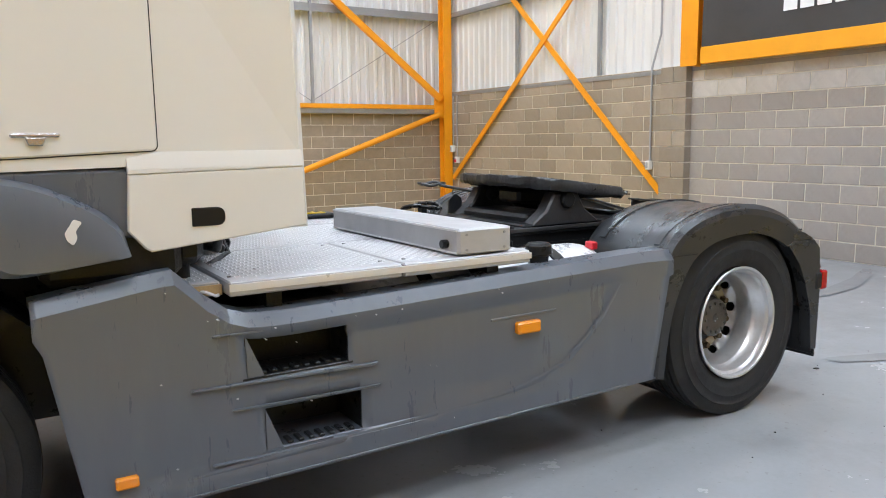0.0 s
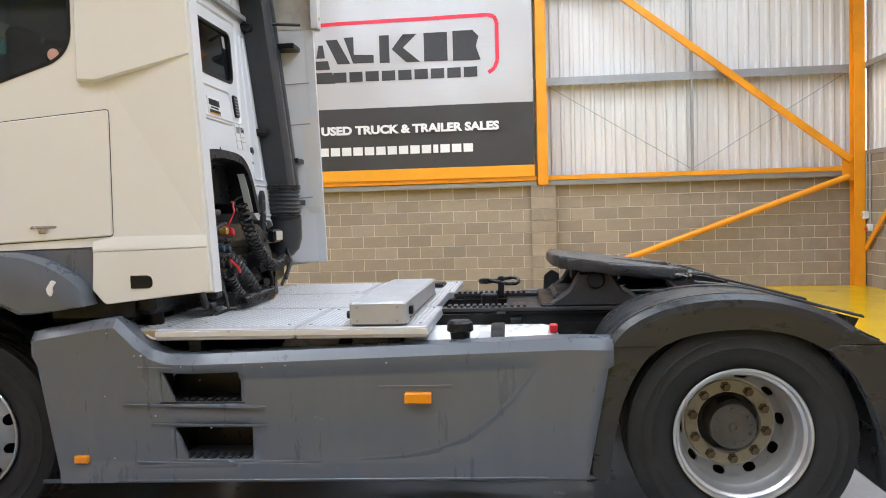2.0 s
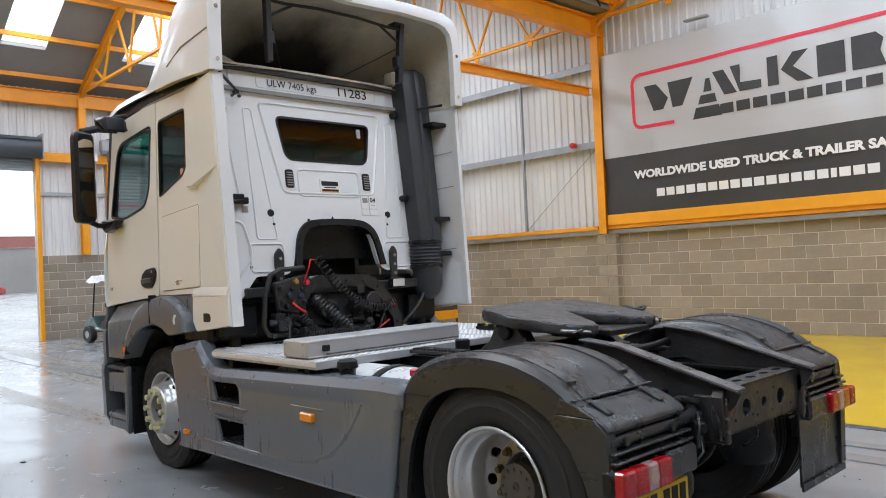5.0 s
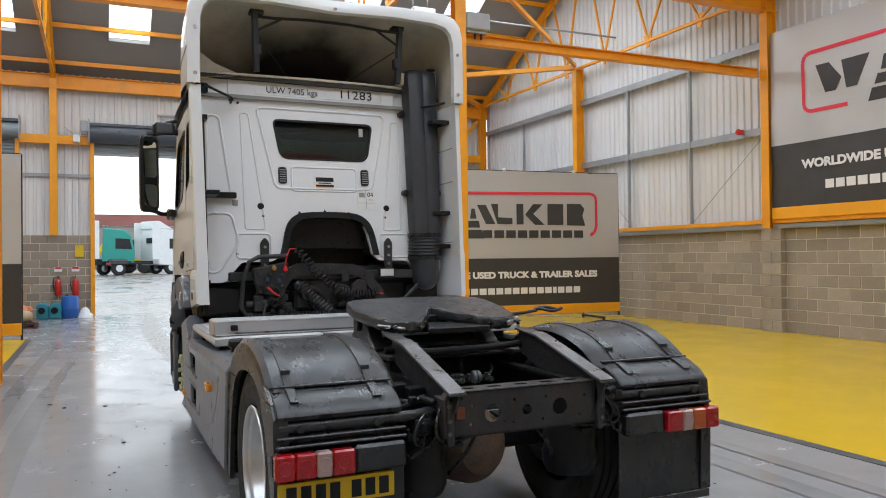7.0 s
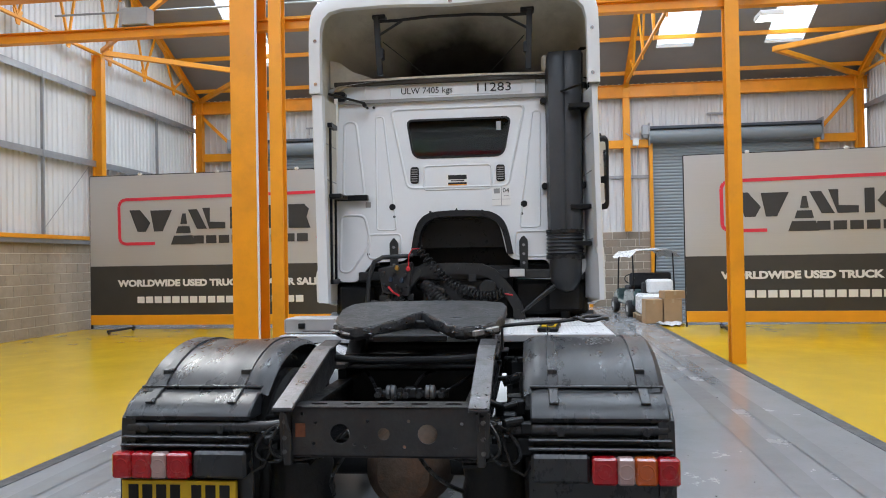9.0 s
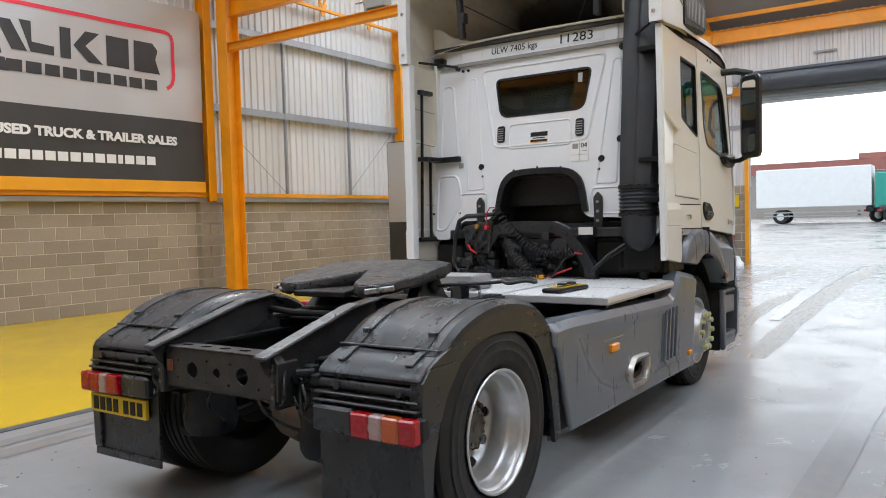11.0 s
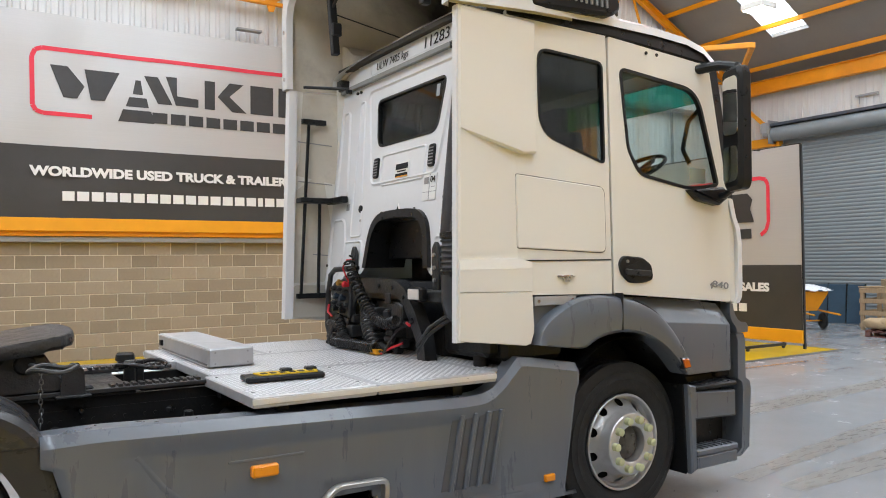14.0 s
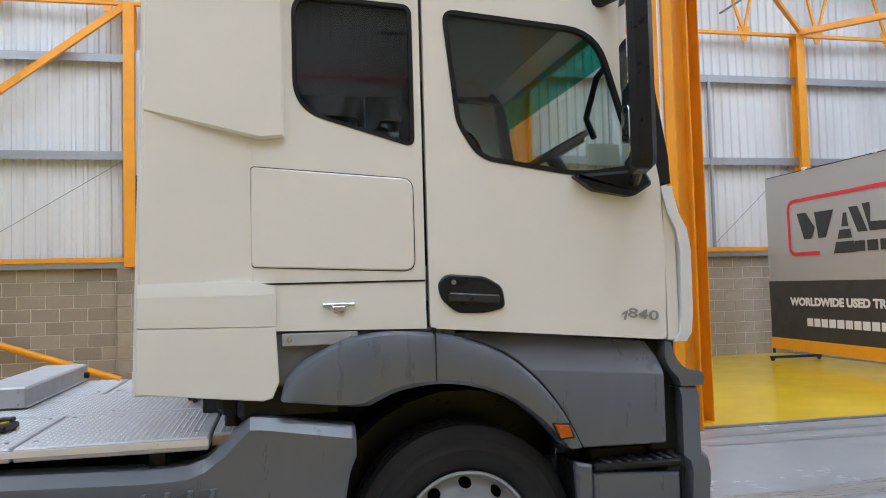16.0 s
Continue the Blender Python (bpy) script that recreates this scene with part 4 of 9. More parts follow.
# wheels -------------------------------------------------------------
def tyre_shape(w, groove=True):
    R, r = 0.5, 0.292
    h = w / 2
    prof = [(r, -h * 0.72), (r + 0.012, -h * 0.86), (r + 0.06, -h * 0.98), (r + 0.12, -h), (R - 0.07, -h * 0.97), (R - 0.03, -h * 0.92), (R - 0.006, -h * 0.82)]
    for c in (-0.55, -0.2, 0.2, 0.55):
        g = 0.018
        prof += [(R, (c - 0.07) * h), (R - g, (c - 0.05) * h), (R - g, (c + 0.05) * h), (R, (c + 0.07) * h)]
    prof += [(R - 0.006, h * 0.82), (R - 0.03, h * 0.92), (R - 0.07, h * 0.97), (r + 0.15, h * 0.99), (r + 0.145, h * 1.015), (r + 0.14, h * 0.995), (r + 0.105, h), (r + 0.1, h * 1.02), (r + 0.092, h * 0.998), (r + 0.06, h * 0.98), (r + 0.05, h * 0.965), (r + 0.012, h * 0.86), (r, h * 0.72)]
    return Shape().lathe(prof, (0, 0, 0), "y", 72)


def disc_with_holes(prof, holes_r, hole_at, n_holes, seg=80, wide=1.0):
    """A turned disc whose sheet is pierced by a ring of round holes between two rings of its profile."""
    s = Shape()
    i = hole_at
    s.lathe(prof[: i + 1], (0, 0, 0), "y", seg)
    s.lathe(prof[i + 1:], (0, 0, 0), "y", seg)
    (r0, h0), (r1, h1) = prof[i], prof[i + 1]
    rm = (r0 + r1) / 2
    for k in range(n_holes):
        a0 = (k - 0.5) * math.tau / n_holes
        m = seg // n_holes
        rim, loop = [], []
        steps = [(r0, a0 + math.tau / n_holes * j / m) for j in range(m + 1)] + [(r1, a0 + math.tau / n_holes * (m - j) / m) for j in range(m + 1)]
        for r, a in steps:
            t = (r - r0) / (r1 - r0)
            rim.append((r * math.cos(a), h0 + (h1 - h0) * t, r * math.sin(a)))
        ac = k * math.tau / n_holes
        for r, a in steps:
            dr, da = r - rm, (a - ac) * rm
            d = math.hypot(dr * wide, da) or 1
            q, w = rm + dr * wide / d * holes_r, ac + da / d * holes_r * wide / rm
            t = (q - r0) / (r1 - r0)
            loop.append((q * math.cos(w), h0 + (h1 - h0) * t, q * math.sin(w)))
        back = [(x * 1.02, y - 0.012, z * 1.02) for x, y, z in loop]
        s.loft([rim, loop, back], True, False)
    # weld the shared rims
    seen, order, index = {}, [], []
    for p in s.v:
        key = tuple(round(c, 5) + 0.0 for c in p)
        if key not in seen:
            seen[key] = len(order)
            order.append(p)
        index.append(seen[key])
    s.v, s.f = order, [tuple(index[i] for i in f) for f in s.f if len(set(index[i] for i in f)) == len(f)]
    return s


def wheel(x, side, front):
    """An outer wheel, dished at the rear axle and domed at the front."""
    yc = 0.955 if front else (1.065 if side > 0 else 1.09)
    w = 0.29
    zc, turn, big = (0.462, 17, 1.03) if front else (0.492, 5, 1.05)
    if front:
        prof = [(0.292, 0.125), (0.3, 0.137), (0.296, 0.143), (0.287, 0.14), (0.282, 0.13), (0.279, 0.1), (0.268, 0.09), (0.262, 0.07), (0.214, 0.135), (0.209, 0.15), (0.206, 0.162), (0.2, 0.17), (0.194, 0.2), (0.189, 0.212), (0.182, 0.216), (0.122, 0.216), (0.112, 0.208), (0.108, 0.14)]
        disc = disc_with_holes(prof, 0.0235, 7, 10, 80, 1.3)
        rimdeep = Shape().lathe([(0.292, -0.12), (0.285, 0.0), (0.275, 0.1)], (0, 0, 0), "y", 64)
        disc.join(rimdeep)
        nut_r, nut_y = 0.152, 0.215
    else:
        prof = [(0.292, 0.125), (0.301, 0.137), (0.297, 0.143), (0.288, 0.141), (0.283, 0.132), (0.281, 0.115), (0.269, 0.104), (0.266, 0.098), (0.264, 0.05), (0.252, 0.032), (0.248, 0.024), (0.245, -0.055), (0.242, -0.075), (0.209, -0.122), (0.202, -0.117), (0.142, -0.115), (0.14, -0.17)]
        disc = disc_with_holes(prof, 0.015, 12, 10, 80, 2.0)
        disc.join(Shape().lathe([(0.292, -0.12), (0.288, -0.04), (0.29, 0.1)], (0, 0, 0), "y", 64))
        nut_r, nut_y = 0.17, -0.104
    m = pose(x, 0, zc) @ (Matrix.Identity(4) if side > 0 else pose(0, 0, 0, 0, 0, 180)) @ Matrix.Translation((0, yc, 0)) @ pose(0, 0, 0, 0, turn, 0) @ Matrix.Diagonal((big, 1, big, 1))
    wh = part("wheel", disc, RIM, truck, "silver painted steel truck wheel", 40)
    wh.matrix_basis = m
    rubber = tyre_shape(w)
    flat_z = -(zc + LIFT) / big + 0.001
    rubber.v = [(x_, y_ * (1.0 + 0.04 * max(0.0, flat_z + 0.05 - z_) / 0.05), max(z_, flat_z)) for x_, y_, z_ in rubber.v]
    ty = part("tyre", rubber, TYRE, wh, "black worn truck tyre", 40)
    ty.matrix_basis = pose(0, 0, 0, 0, -turn, 0)
    if front:
        # dark disc added behind the hand holes so they look shaded
        part("wheel_back", Shape().lathe([(0.1, -0.01), (0.28, -0.01)], (0, 0, 0), "y", 32), CHASSIS, wh)
        hub = Shape().lathe([(0.0, 0.19), (0.03, 0.188), (0.06, 0.18), (0.09, 0.165), (0.104, 0.155), (0.109, 0.12)], (0, 0, 0), "y", 40)
        for k in range(5):
            a = k * math.tau / 5
            hub.cyl((0.055 * math.cos(a), 0.178, 0.055 * math.sin(a)), (0.055 * math.cos(a), 0.192, 0.055 * math.sin(a)), 0.012, 8)
    else:
        hub = Shape().lathe([(0.0, -0.012), (0.008, -0.012), (0.011, -0.006), (0.02, -0.006), (0.024, -0.012), (0.09, -0.014), (0.104, -0.024), (0.108, -0.17)], (0, 0, 0), "y", 40)
        part("nut_flange", Shape().lathe([(0.203, -0.118), (0.198, -0.106), (0.146, -0.106), (0.1425, -0.13)], (0, 0, 0), "y", 48), FLANGE, wh, "cream flange stained round the nuts")
        # added dark backing, the shade behind the rear wheel's holes
        part("wheel_back", Shape().lathe([(0.0, -0.165), (0.252, -0.165)], (0, 0, 0), "y", 32), CHASSIS, wh)
        for k in range(12):
            a = k * math.tau / 12
            hub.cyl((0.08 * math.cos(a), -0.02, 0.08 * math.sin(a)), (0.08 * math.cos(a), -0.005, 0.08 * math.sin(a)), 0.009, 6)
    part("hub", hub, HUB, wh, "greasy dark wheel hub")
    nut = Shape().tube([(0, 0, 0), (0, 0.012, 0), (0, 0.012, 0), (0, 0.034, 0)], 0.02, 6, True, [0.024, 0.024, 0.017, 0.016]) if not front else Shape().tube([(0, 0, 0), (0, 0.022, 0), (0, 0.034, 0), (0, 0.04, 0)], 0.02, 10, True, [0.025, 0.023, 0.024, 0.013])
    me = mesh_of("wheel_nut", nut, NUT_CAP if front else NUT, 40)
    for k in range(10):
        a = (k + 0.5) * math.tau / 10
        nb = new("wheel_nut", me)
        nb.parent = wh
        nb.location = (nut_r * math.cos(a), nut_y, nut_r * math.sin(a))
    return wh


for sd in (1, -1):
    wheel(0.008, sd, False)
    wheel(3.945, sd, True)
    inner = part("inner_wheel", tyre_shape(0.28).lathe([(0.29, -0.1), (0.27, 0.0), (0.12, 0.03), (0.02, 0.03)], (0, 0, 0), "y", 40), TYRE, truck, "black inner twin tyre", 40)
    inner.matrix_basis = pose(0.008, sd * 0.72, 0.492)

# chassis --------------------------------------------------------------
def rail():
    s = Shape()
    s.box(-0.72, 5.0, 0.40, 0.415, 0.67, 0.915)
    s.box(-0.72, 5.0, 0.34, 0.41, 0.905, 0.92)
    s.box(-0.72, 5.0, 0.34, 0.41, 0.665, 0.68)
    s.box(0.1, 5.0, 0.37, 0.412, 0.9, 0.97)
    for i in range(52):
        for z in (0.72, 0.79, 0.86):
            if (i * 7 + int(z * 100)) % 3:
                s.cyl((-0.6 + i * 0.05, 0.412, z), (-0.6 + i * 0.05, 0.424, z), 0.011, 6)
    return s


both("chassis_rail", rail, CHASSIS, "black drilled chassis rail")
for x in (0.45, 1.15, 1.9, 2.6):
    part("cross_member", Shape().box(x - 0.05, x + 0.05, -0.41, 0.41, 0.74, 0.93, 0.01), CHASSIS, truck)
# rear end beam, pierced
def end_beam():
    outer = [(-0.405, 0.715), (0.405, 0.715), (0.405, 0.928), (-0.405, 0.928)]
    holes = []
    for y, r in ((-0.192, 0.043), (0.0, 0.027), (0.192, 0.043)):
        holes.append([(y + r * math.cos(a * math.tau / 18), 0.815 + r * math.sin(a * math.tau / 18)) for a in range(18)])
    for y, z in ((-0.34, 0.86), (-0.31, 0.76), (-0.11, 0.87), (-0.09, 0.76), (0.07, 0.87), (0.08, 0.76), (0.13, 0.77), (0.3, 0.86), (0.31, 0.77), (0.36, 0.9)):
        holes.append([(y + 0.008 * math.cos(a * math.tau / 8), z + 0.008 * math.sin(a * math.tau / 8)) for a in range(8)])
    s = plate(outer, holes, "x", -0.745, -0.735)
    top_holes = [[(-0.68 + 0.022 * math.cos(a * math.tau / 12), y + 0.04 * math.sin(a * math.tau / 12)) for a in range(12)] for y in (-0.3, -0.15, 0.0, 0.15, 0.3)]
    s.join(plate([(-0.745, -0.40), (-0.62, -0.40), (-0.62, 0.40), (-0.745, 0.40)], top_holes, "z", 0.923, 0.933))
    s.box(-0.745, -0.64, -0.40, 0.40, 0.712, 0.72)
    return s


part("rear_beam", end_beam(), RUSTY, truck, "worn pierced steel end beam")


def ramp():
    s = Shape()
    p = [(-0.2, 1.095), (0.04, 1.13), (0.04, 1.0), (-0.1, 0.95), (-0.72, 0.78), (-0.8, 0.86), (-0.83, 0.918)]
    s.prism(p, "y", 0.405, 0.417)
    a = [(0.04, 1.135), (-0.2, 1.108), (-0.84, 0.932)]
    for i in range(2):
        s.beam((a[i][0], 0.42, a[i][1]), (a[i + 1][0], 0.42, a[i + 1][1]), 0.09, 0.012, 0.003)
    s.box(-0.77, -0.6, 0.405, 0.44, 0.68, 0.9, 0.006)
    return s


both("ramp_rail", ramp, RUSTY, "worn steel guide ramp at the frame's end")
both("ramp_wear_strip", lambda: Shape().beam((-0.14, 0.42, 1.126), (-0.2, 0.42, 1.1155), 0.084, 0.004).beam((-0.2, 0.42, 1.1165), (-0.835, 0.42, 0.942), 0.084, 0.004), BARE, "bright scraped steel")
for sg in (1, -1):
    part("beam_bracket", Shape().prism([(sg * 0.41, 0.7), (sg * 0.455, 0.72), (sg * 0.46, 0.9), (sg * 0.43, 0.935), (sg * 0.405, 0.935)], "x", -0.76, -0.7, 0.004), RUSTY, truck, "worn bracket at the end beam")
    part("cable_loop", Shape().tube(smooth_line([(-0.7, sg * 0.45, 0.86), (-0.76, sg * 0.5, 0.8), (-0.76, sg * 0.5, 0.72), (-0.72, sg * 0.4, 0.69), (-0.7, sg * 0.28, 0.705)]), 0.008, 6), RUBBER, truck, "black cable loop")
    part("cable_loop", Shape().tube(smooth_line([(-0.62, sg * 0.47, 0.84), (-0.7, sg * 0.56, 0.8), (-0.7, sg * 0.6, 0.7), (-0.67, sg * 0.5, 0.66), (-0.64, sg * 0.44, 0.72)]), 0.009, 6), RUBBER, truck, "black cable loop")
    for z in (0.74, 0.8, 0.87):
        part("bolt", Shape().cyl((-0.772, sg * 0.432, z), (-0.758, sg * 0.432, z), 0.011, 6), BARE, truck)
part("brake_pipe", Shape().tube(smooth_line([(-0.6, -0.12, 0.7), (-0.62, -0.2, 0.6), (-0.5, -0.3, 0.5), (-0.3, -0.4, 0.42)]), 0.01, 6), RUBBER, truck, "black brake pipe")
part("brake_pipe", Shape().tube(smooth_line([(-0.6, 0.2, 0.7), (-0.6, 0.28, 0.58), (-0.45, 0.3, 0.46)]), 0.01, 6), RUBBER, truck, "black brake pipe")
# glint along the beam's top edge, put in as brighter metal
part("edge_glint", Shape().box(-0.7485, -0.7445, -0.4, 0.36, 0.9285, 0.9335), BARE, truck, "thin bright strip put in as a glint on the end beam's edge")
part("rust_patch", Shape().box(-0.752, -0.746, 0.345, 0.39, 0.8, 0.86, 0.002), mat("fresh_rust", (0.22, 0.07, 0.03), 0.8, 0, 0.3, 20, 60, 0.3), truck, "rusty patch on the end beam")


def fittings(seed, x0, x1, y0, y1, z0, z1, n, material=None):
    """Valves, unions and blocks on the frame, each a part."""
    r = random.Random(seed)
    for _ in range(n):
        x, y, z, w = r.uniform(x0, x1), r.uniform(y0, y1), r.uniform(z0, z1), r.uniform(0.018, 0.045)
        if r.random() < 0.5:
            part("pipe_union", Shape().cyl((x, y, z), (x + r.uniform(-0.06, 0.06), y + r.uniform(0.03, 0.08), z + r.uniform(-0.03, 0.03)), w * 0.7, 10, 0.004), material or CHASSIS, truck)
        else:
            part("valve_block", Shape().box(x - w, x + w, y - w, y + w, z - w, z + w, 0.006), material or CHASSIS, truck)


fittings(3, -0.66, -0.3, 0.45, 0.56, 0.7, 0.9, 24)
fittings(4, -0.66, -0.3, -0.62, -0.47, 0.7, 0.9, 24)
fittings(8, 0.7, 1.4, 0.42, 0.5, 0.75, 0.93, 10)
fittings(9, 0.7, 1.4, -0.58, -0.44, 0.75, 0.93, 9)
# valve group over the axle, between the rails
part("valve_body", Shape().cyl((0.05, -0.2, 0.85), (0.05, 0.19, 0.85), 0.02, 12, 0.004).box(0.02, 0.09, -0.03, 0.04, 0.83, 0.885, 0.008), ENGINE, truck, "black valve block between the rails")
for y in (0.106, -0.104):
    vd = part("valve_drum", Shape().lathe([(0.0, -0.026), (0.03, -0.026), (0.037, -0.02), (0.037, 0.02), (0.03, 0.026), (0.0, 0.026)], (0.03, y, 0.862), "y", 20), mat("grey_valve_cap", (0.16, 0.165, 0.17), 0.45, 0.1, 0.15, 12), truck, "grey round valve body")
    part("cap_ring", Shape().lathe([(0.0375, -0.004), (0.0405, -0.003), (0.0405, 0.003), (0.0375, 0.004)], (0.03, y, 0.862), "y", 20), ENGINE, vd)
for y in (0.17, 0.055, 0.02, -0.05, -0.17):
    part("pipe_union", Shape().cyl((0.0, y, 0.85), (-0.045, y, 0.855), 0.017, 6, 0.003).cyl((0.02, y, 0.85), (0.02, y, 0.885), 0.014, 8, 0.003), ENGINE, truck)
for pts in (((0.0, 0.17, 0.86), (0.12, 0.23, 0.92), (0.3, 0.3, 0.93)), ((0.05, -0.02, 0.89), (0.12, -0.05, 0.94), (0.3, -0.14, 0.95), (0.5, -0.3, 0.93)), ((0.0, -0.17, 0.86), (0.1, -0.26, 0.9), (0.3, -0.32, 0.92)), ((-0.04, 0.055, 0.855), (-0.12, 0.1, 0.82), (-0.3, 0.3, 0.78), (-0.5, 0.37, 0.8))):
    part("air_pipe", Shape().tube(smooth_line(list(pts)), 0.009, 8), RUBBER, truck, "black air pipe")
part("rear_axle", Shape().cyl((0, -1.0, 0.525), (0, 1.0, 0.525), 0.09, 20), CHASSIS, truck, "black axle tube")
part("differential", Shape().lathe([(0.0, -0.3), (0.13, -0.28), (0.21, -0.15), (0.235, 0.0), (0.2, 0.16), (0.1, 0.26), (0.0, 0.28)], (0.02, 0.0, 0.5), "x", 32), mat("rusty_casting", (0.11, 0.075, 0.052), 0.75, 0.1, 0.4, 7, 50, 0.5, dirt=(0.2, 0.09, 0.04), dirt_amount=0.7, dirt_scale=6), truck, "rusty round differential housing")
part("propeller_shaft", Shape().cyl((0.25, 0, 0.6), (3.0, 0, 0.72), 0.055, 14), CHASSIS, truck)
both("air_spring", lambda: Shape().lathe([(0.0, 0.0), (0.13, 0.0), (0.15, 0.04), (0.155, 0.1), (0.14, 0.16), (0.15, 0.22), (0.13, 0.3), (0.0, 0.32)], (-0.42, 0.46, 0.38), "z", 28), CHASSIS, "black air spring bellows")
both("damper", lambda: Shape().cyl((-0.3, 0.56, 0.4), (-0.25, 0.5, 0.86), 0.045, 16, 0.008).cyl((-0.3, 0.56, 0.33), (-0.3, 0.56, 0.42), 0.03, 12), CHASSIS, "black shock absorber")
both("spring_arm", lambda: Shape().beam((-0.55, 0.52, 0.4), (0.6, 0.52, 0.5), 0.09, 0.06, 0.01), CHASSIS)
both("brake_drum", lambda: Shape().cyl((0.0, 0.52, 0.525), (0.0, 0.6, 0.525), 0.2, 28, 0.01).cyl((0.2, 0.5, 0.62), (0.32, 0.5, 0.66), 0.08, 18, 0.01), CHASSIS)
part("engine_mass", Shape().box(3.0, 4.9, -0.48, 0.48, 0.62, 1.42, 0.05).box(2.2, 3.0, -0.3, 0.3, 0.55, 0.9, 0.06), CHASSIS, truck, "dark engine and gearbox")
part("under_tray", Shape().box(1.5, 2.3, -1.15, -0.46, 0.32, 0.86, 0.04), CHASSIS, truck, "black silencer box behind the skirt")
part("battery_box", Shape().box(2.25, 2.85, 0.62, 1.05, 0.52, 0.88, 0.03), CHASSIS, truck, "black box behind the steps")
both("front_axle", lambda: Shape().beam((3.945, 0, 0.43), (3.945, 0.88, 0.46), 0.12, 0.12, 0.02), CHASSIS)
both("arch_liner", lambda: Shape().loft([[(3.9 + r * math.cos(a), y, 0.53 + r * math.sin(a)) for a in [math.radians(-5 + 13 * i) for i in range(15)]] for r, y in ((0.62, 0.72), (0.62, 1.19))], False, False).box(3.15, 4.4, 0.72, 0.75, 0.5, 1.25), BLACK_PLASTIC, "black wheel arch liner")

# fifth wheel ------------------------------------------------------------
def coupling():
    # outline with a V mouth at the rear
    ring = [(0.42, 0.0), (0.36, 0.035), (0.1, 0.17), (0.02, 0.23), (0.0, 0.3), (0.03, 0.38), (0.12, 0.45), (0.32, 0.49), (0.58, 0.5), (0.7, 0.47), (0.76, 0.36), (0.785, 0.2), (0.79, 0.08)]
    r = random.Random(4)
    pts = [(x + 0.05, y) for x, y in ring] + [(x + 0.05, -y) for x, y in ring[:0:-1]]
    dense = []
    for i in range(len(pts)):
        a, b = Vector(pts[i]), Vector(pts[(i + 1) % len(pts)])
        for k in range(4):
            p = a.lerp(b, k / 4)
            dense.append((p.x + r.uniform(-0.006, 0.006), p.y + r.uniform(-0.006, 0.006)))
    s = Shape()
    small = inset(dense, 0.012)
    lower = [(x, y) for x, y in dense]
    rings = []
    for loop, z in ((small, 1.26), (inset(dense, 0.004), 1.256), (dense, 1.244), (lower, 1.212), (inset(dense, 0.012), 1.192)):
        rings.append([(x, y, z + (x - 0.5) * 0.13 + r.uniform(-0.006, 0.003)) for x, y in loop])
    n = len(dense)
    s.loft(rings, True, False)
    top = plate([(x, y) for x, y in small], [], "z", 0, -0.02)
    s.add([(x, y, 1.26 + (x - 0.5) * 0.13 + z) for x, y, z in top.v], top.f)
    return s


r5 = random.Random(15)
fw = part("fifth_wheel", coupling(), mat("greasy_coupling_plate", (0.05, 0.052, 0.055), 0.36, 0.25, 0.3, 5, 45, 0.45, dirt=(0.012, 0.012, 0.012), dirt_amount=0.9, dirt_scale=9, rough_var=0.12), truck, "greasy black coupling plate with a V shaped mouth", 30)
for sd in (1, -1):
    part("pedestal", Shape().prism([(0.28, 0.985), (0.9, 0.985), (0.74, 1.1), (0.68, 1.2), (0.5, 1.2), (0.44, 1.1)], "y", sd * 0.33, sd * 0.43, 0.012), RUSTY, fw, "worn steel pedestal")
    part("pivot", Shape().cyl((0.59, sd * 0.3, 1.16), (0.59, sd * 0.46, 1.16), 0.05, 18, 0.01), CHASSIS, fw)
part("jaw", Shape().box(0.42, 0.7, -0.11, 0.11, 1.12, 1.21, 0.02).cyl((0.5, 0, 1.1), (0.5, 0, 1.21), 0.085, 20, 0.01), CHASSIS, fw, "greasy coupling jaw")
part("throat_ramp", Shape().prism([(0.02, -0.2), (0.4, -0.05), (0.4, 0.05), (0.02, 0.2)], "z", 1.13, 1.165, 0.006), CHASSIS, fw, "greasy throat below the mouth")
part("coupling_frame", Shape().box(0.5, 0.82, -0.34, 0.34, 0.99, 1.075, 0.02).box(0.3, 0.9, -0.43, 0.43, 0.992, 1.03, 0.01), CHASSIS, fw, "black subframe under the plate")
for sd in (-1, 1):
    part("worn_edge", Shape().beam((0.045, sd * 0.335, 1.166), (0.155, sd * 0.468, 1.182), 0.02, 0.034 if sd < 0 else 0.016, 0.006), SCRAPED, fw, "bare scraped steel edge")
lumps = Shape()
for _ in range(46):
    a = r5.uniform(0.07, 0.44)
    x_, y_ = 0.07 + (0.36 * (0.23 - a) / 0.2 if a < 0.23 else 0.5 * max(0, a - 0.3) ** 1.5) + r5.uniform(-0.005, 0.02), a * r5.choice((-1, 1))
    lumps.add(*(lambda q: (q.v, q.f))(Shape().lathe([(0.0, -0.6), (0.7, -0.45), (1.0, 0.0), (0.6, 0.6), (0.0, 0.75)], (0, 0, 0), "z", 6).move(Matrix.Translation((x_, y_, 1.238 + (x_ - 0.5) * 0.13 + r5.uniform(-0.03, 0.012))) @ Matrix.Diagonal((r5.uniform(0.008, 0.02), r5.uniform(0.012, 0.035), r5.uniform(0.005, 0.011), 1)))))
part("grease_lumps", lumps, mat("black_grease", (0.008, 0.008, 0.008), 0.22, 0, 0.2, 12, 60, 0.2), fw, "lumps of black grease along the mouth", 60)["kind"] = "stuff"
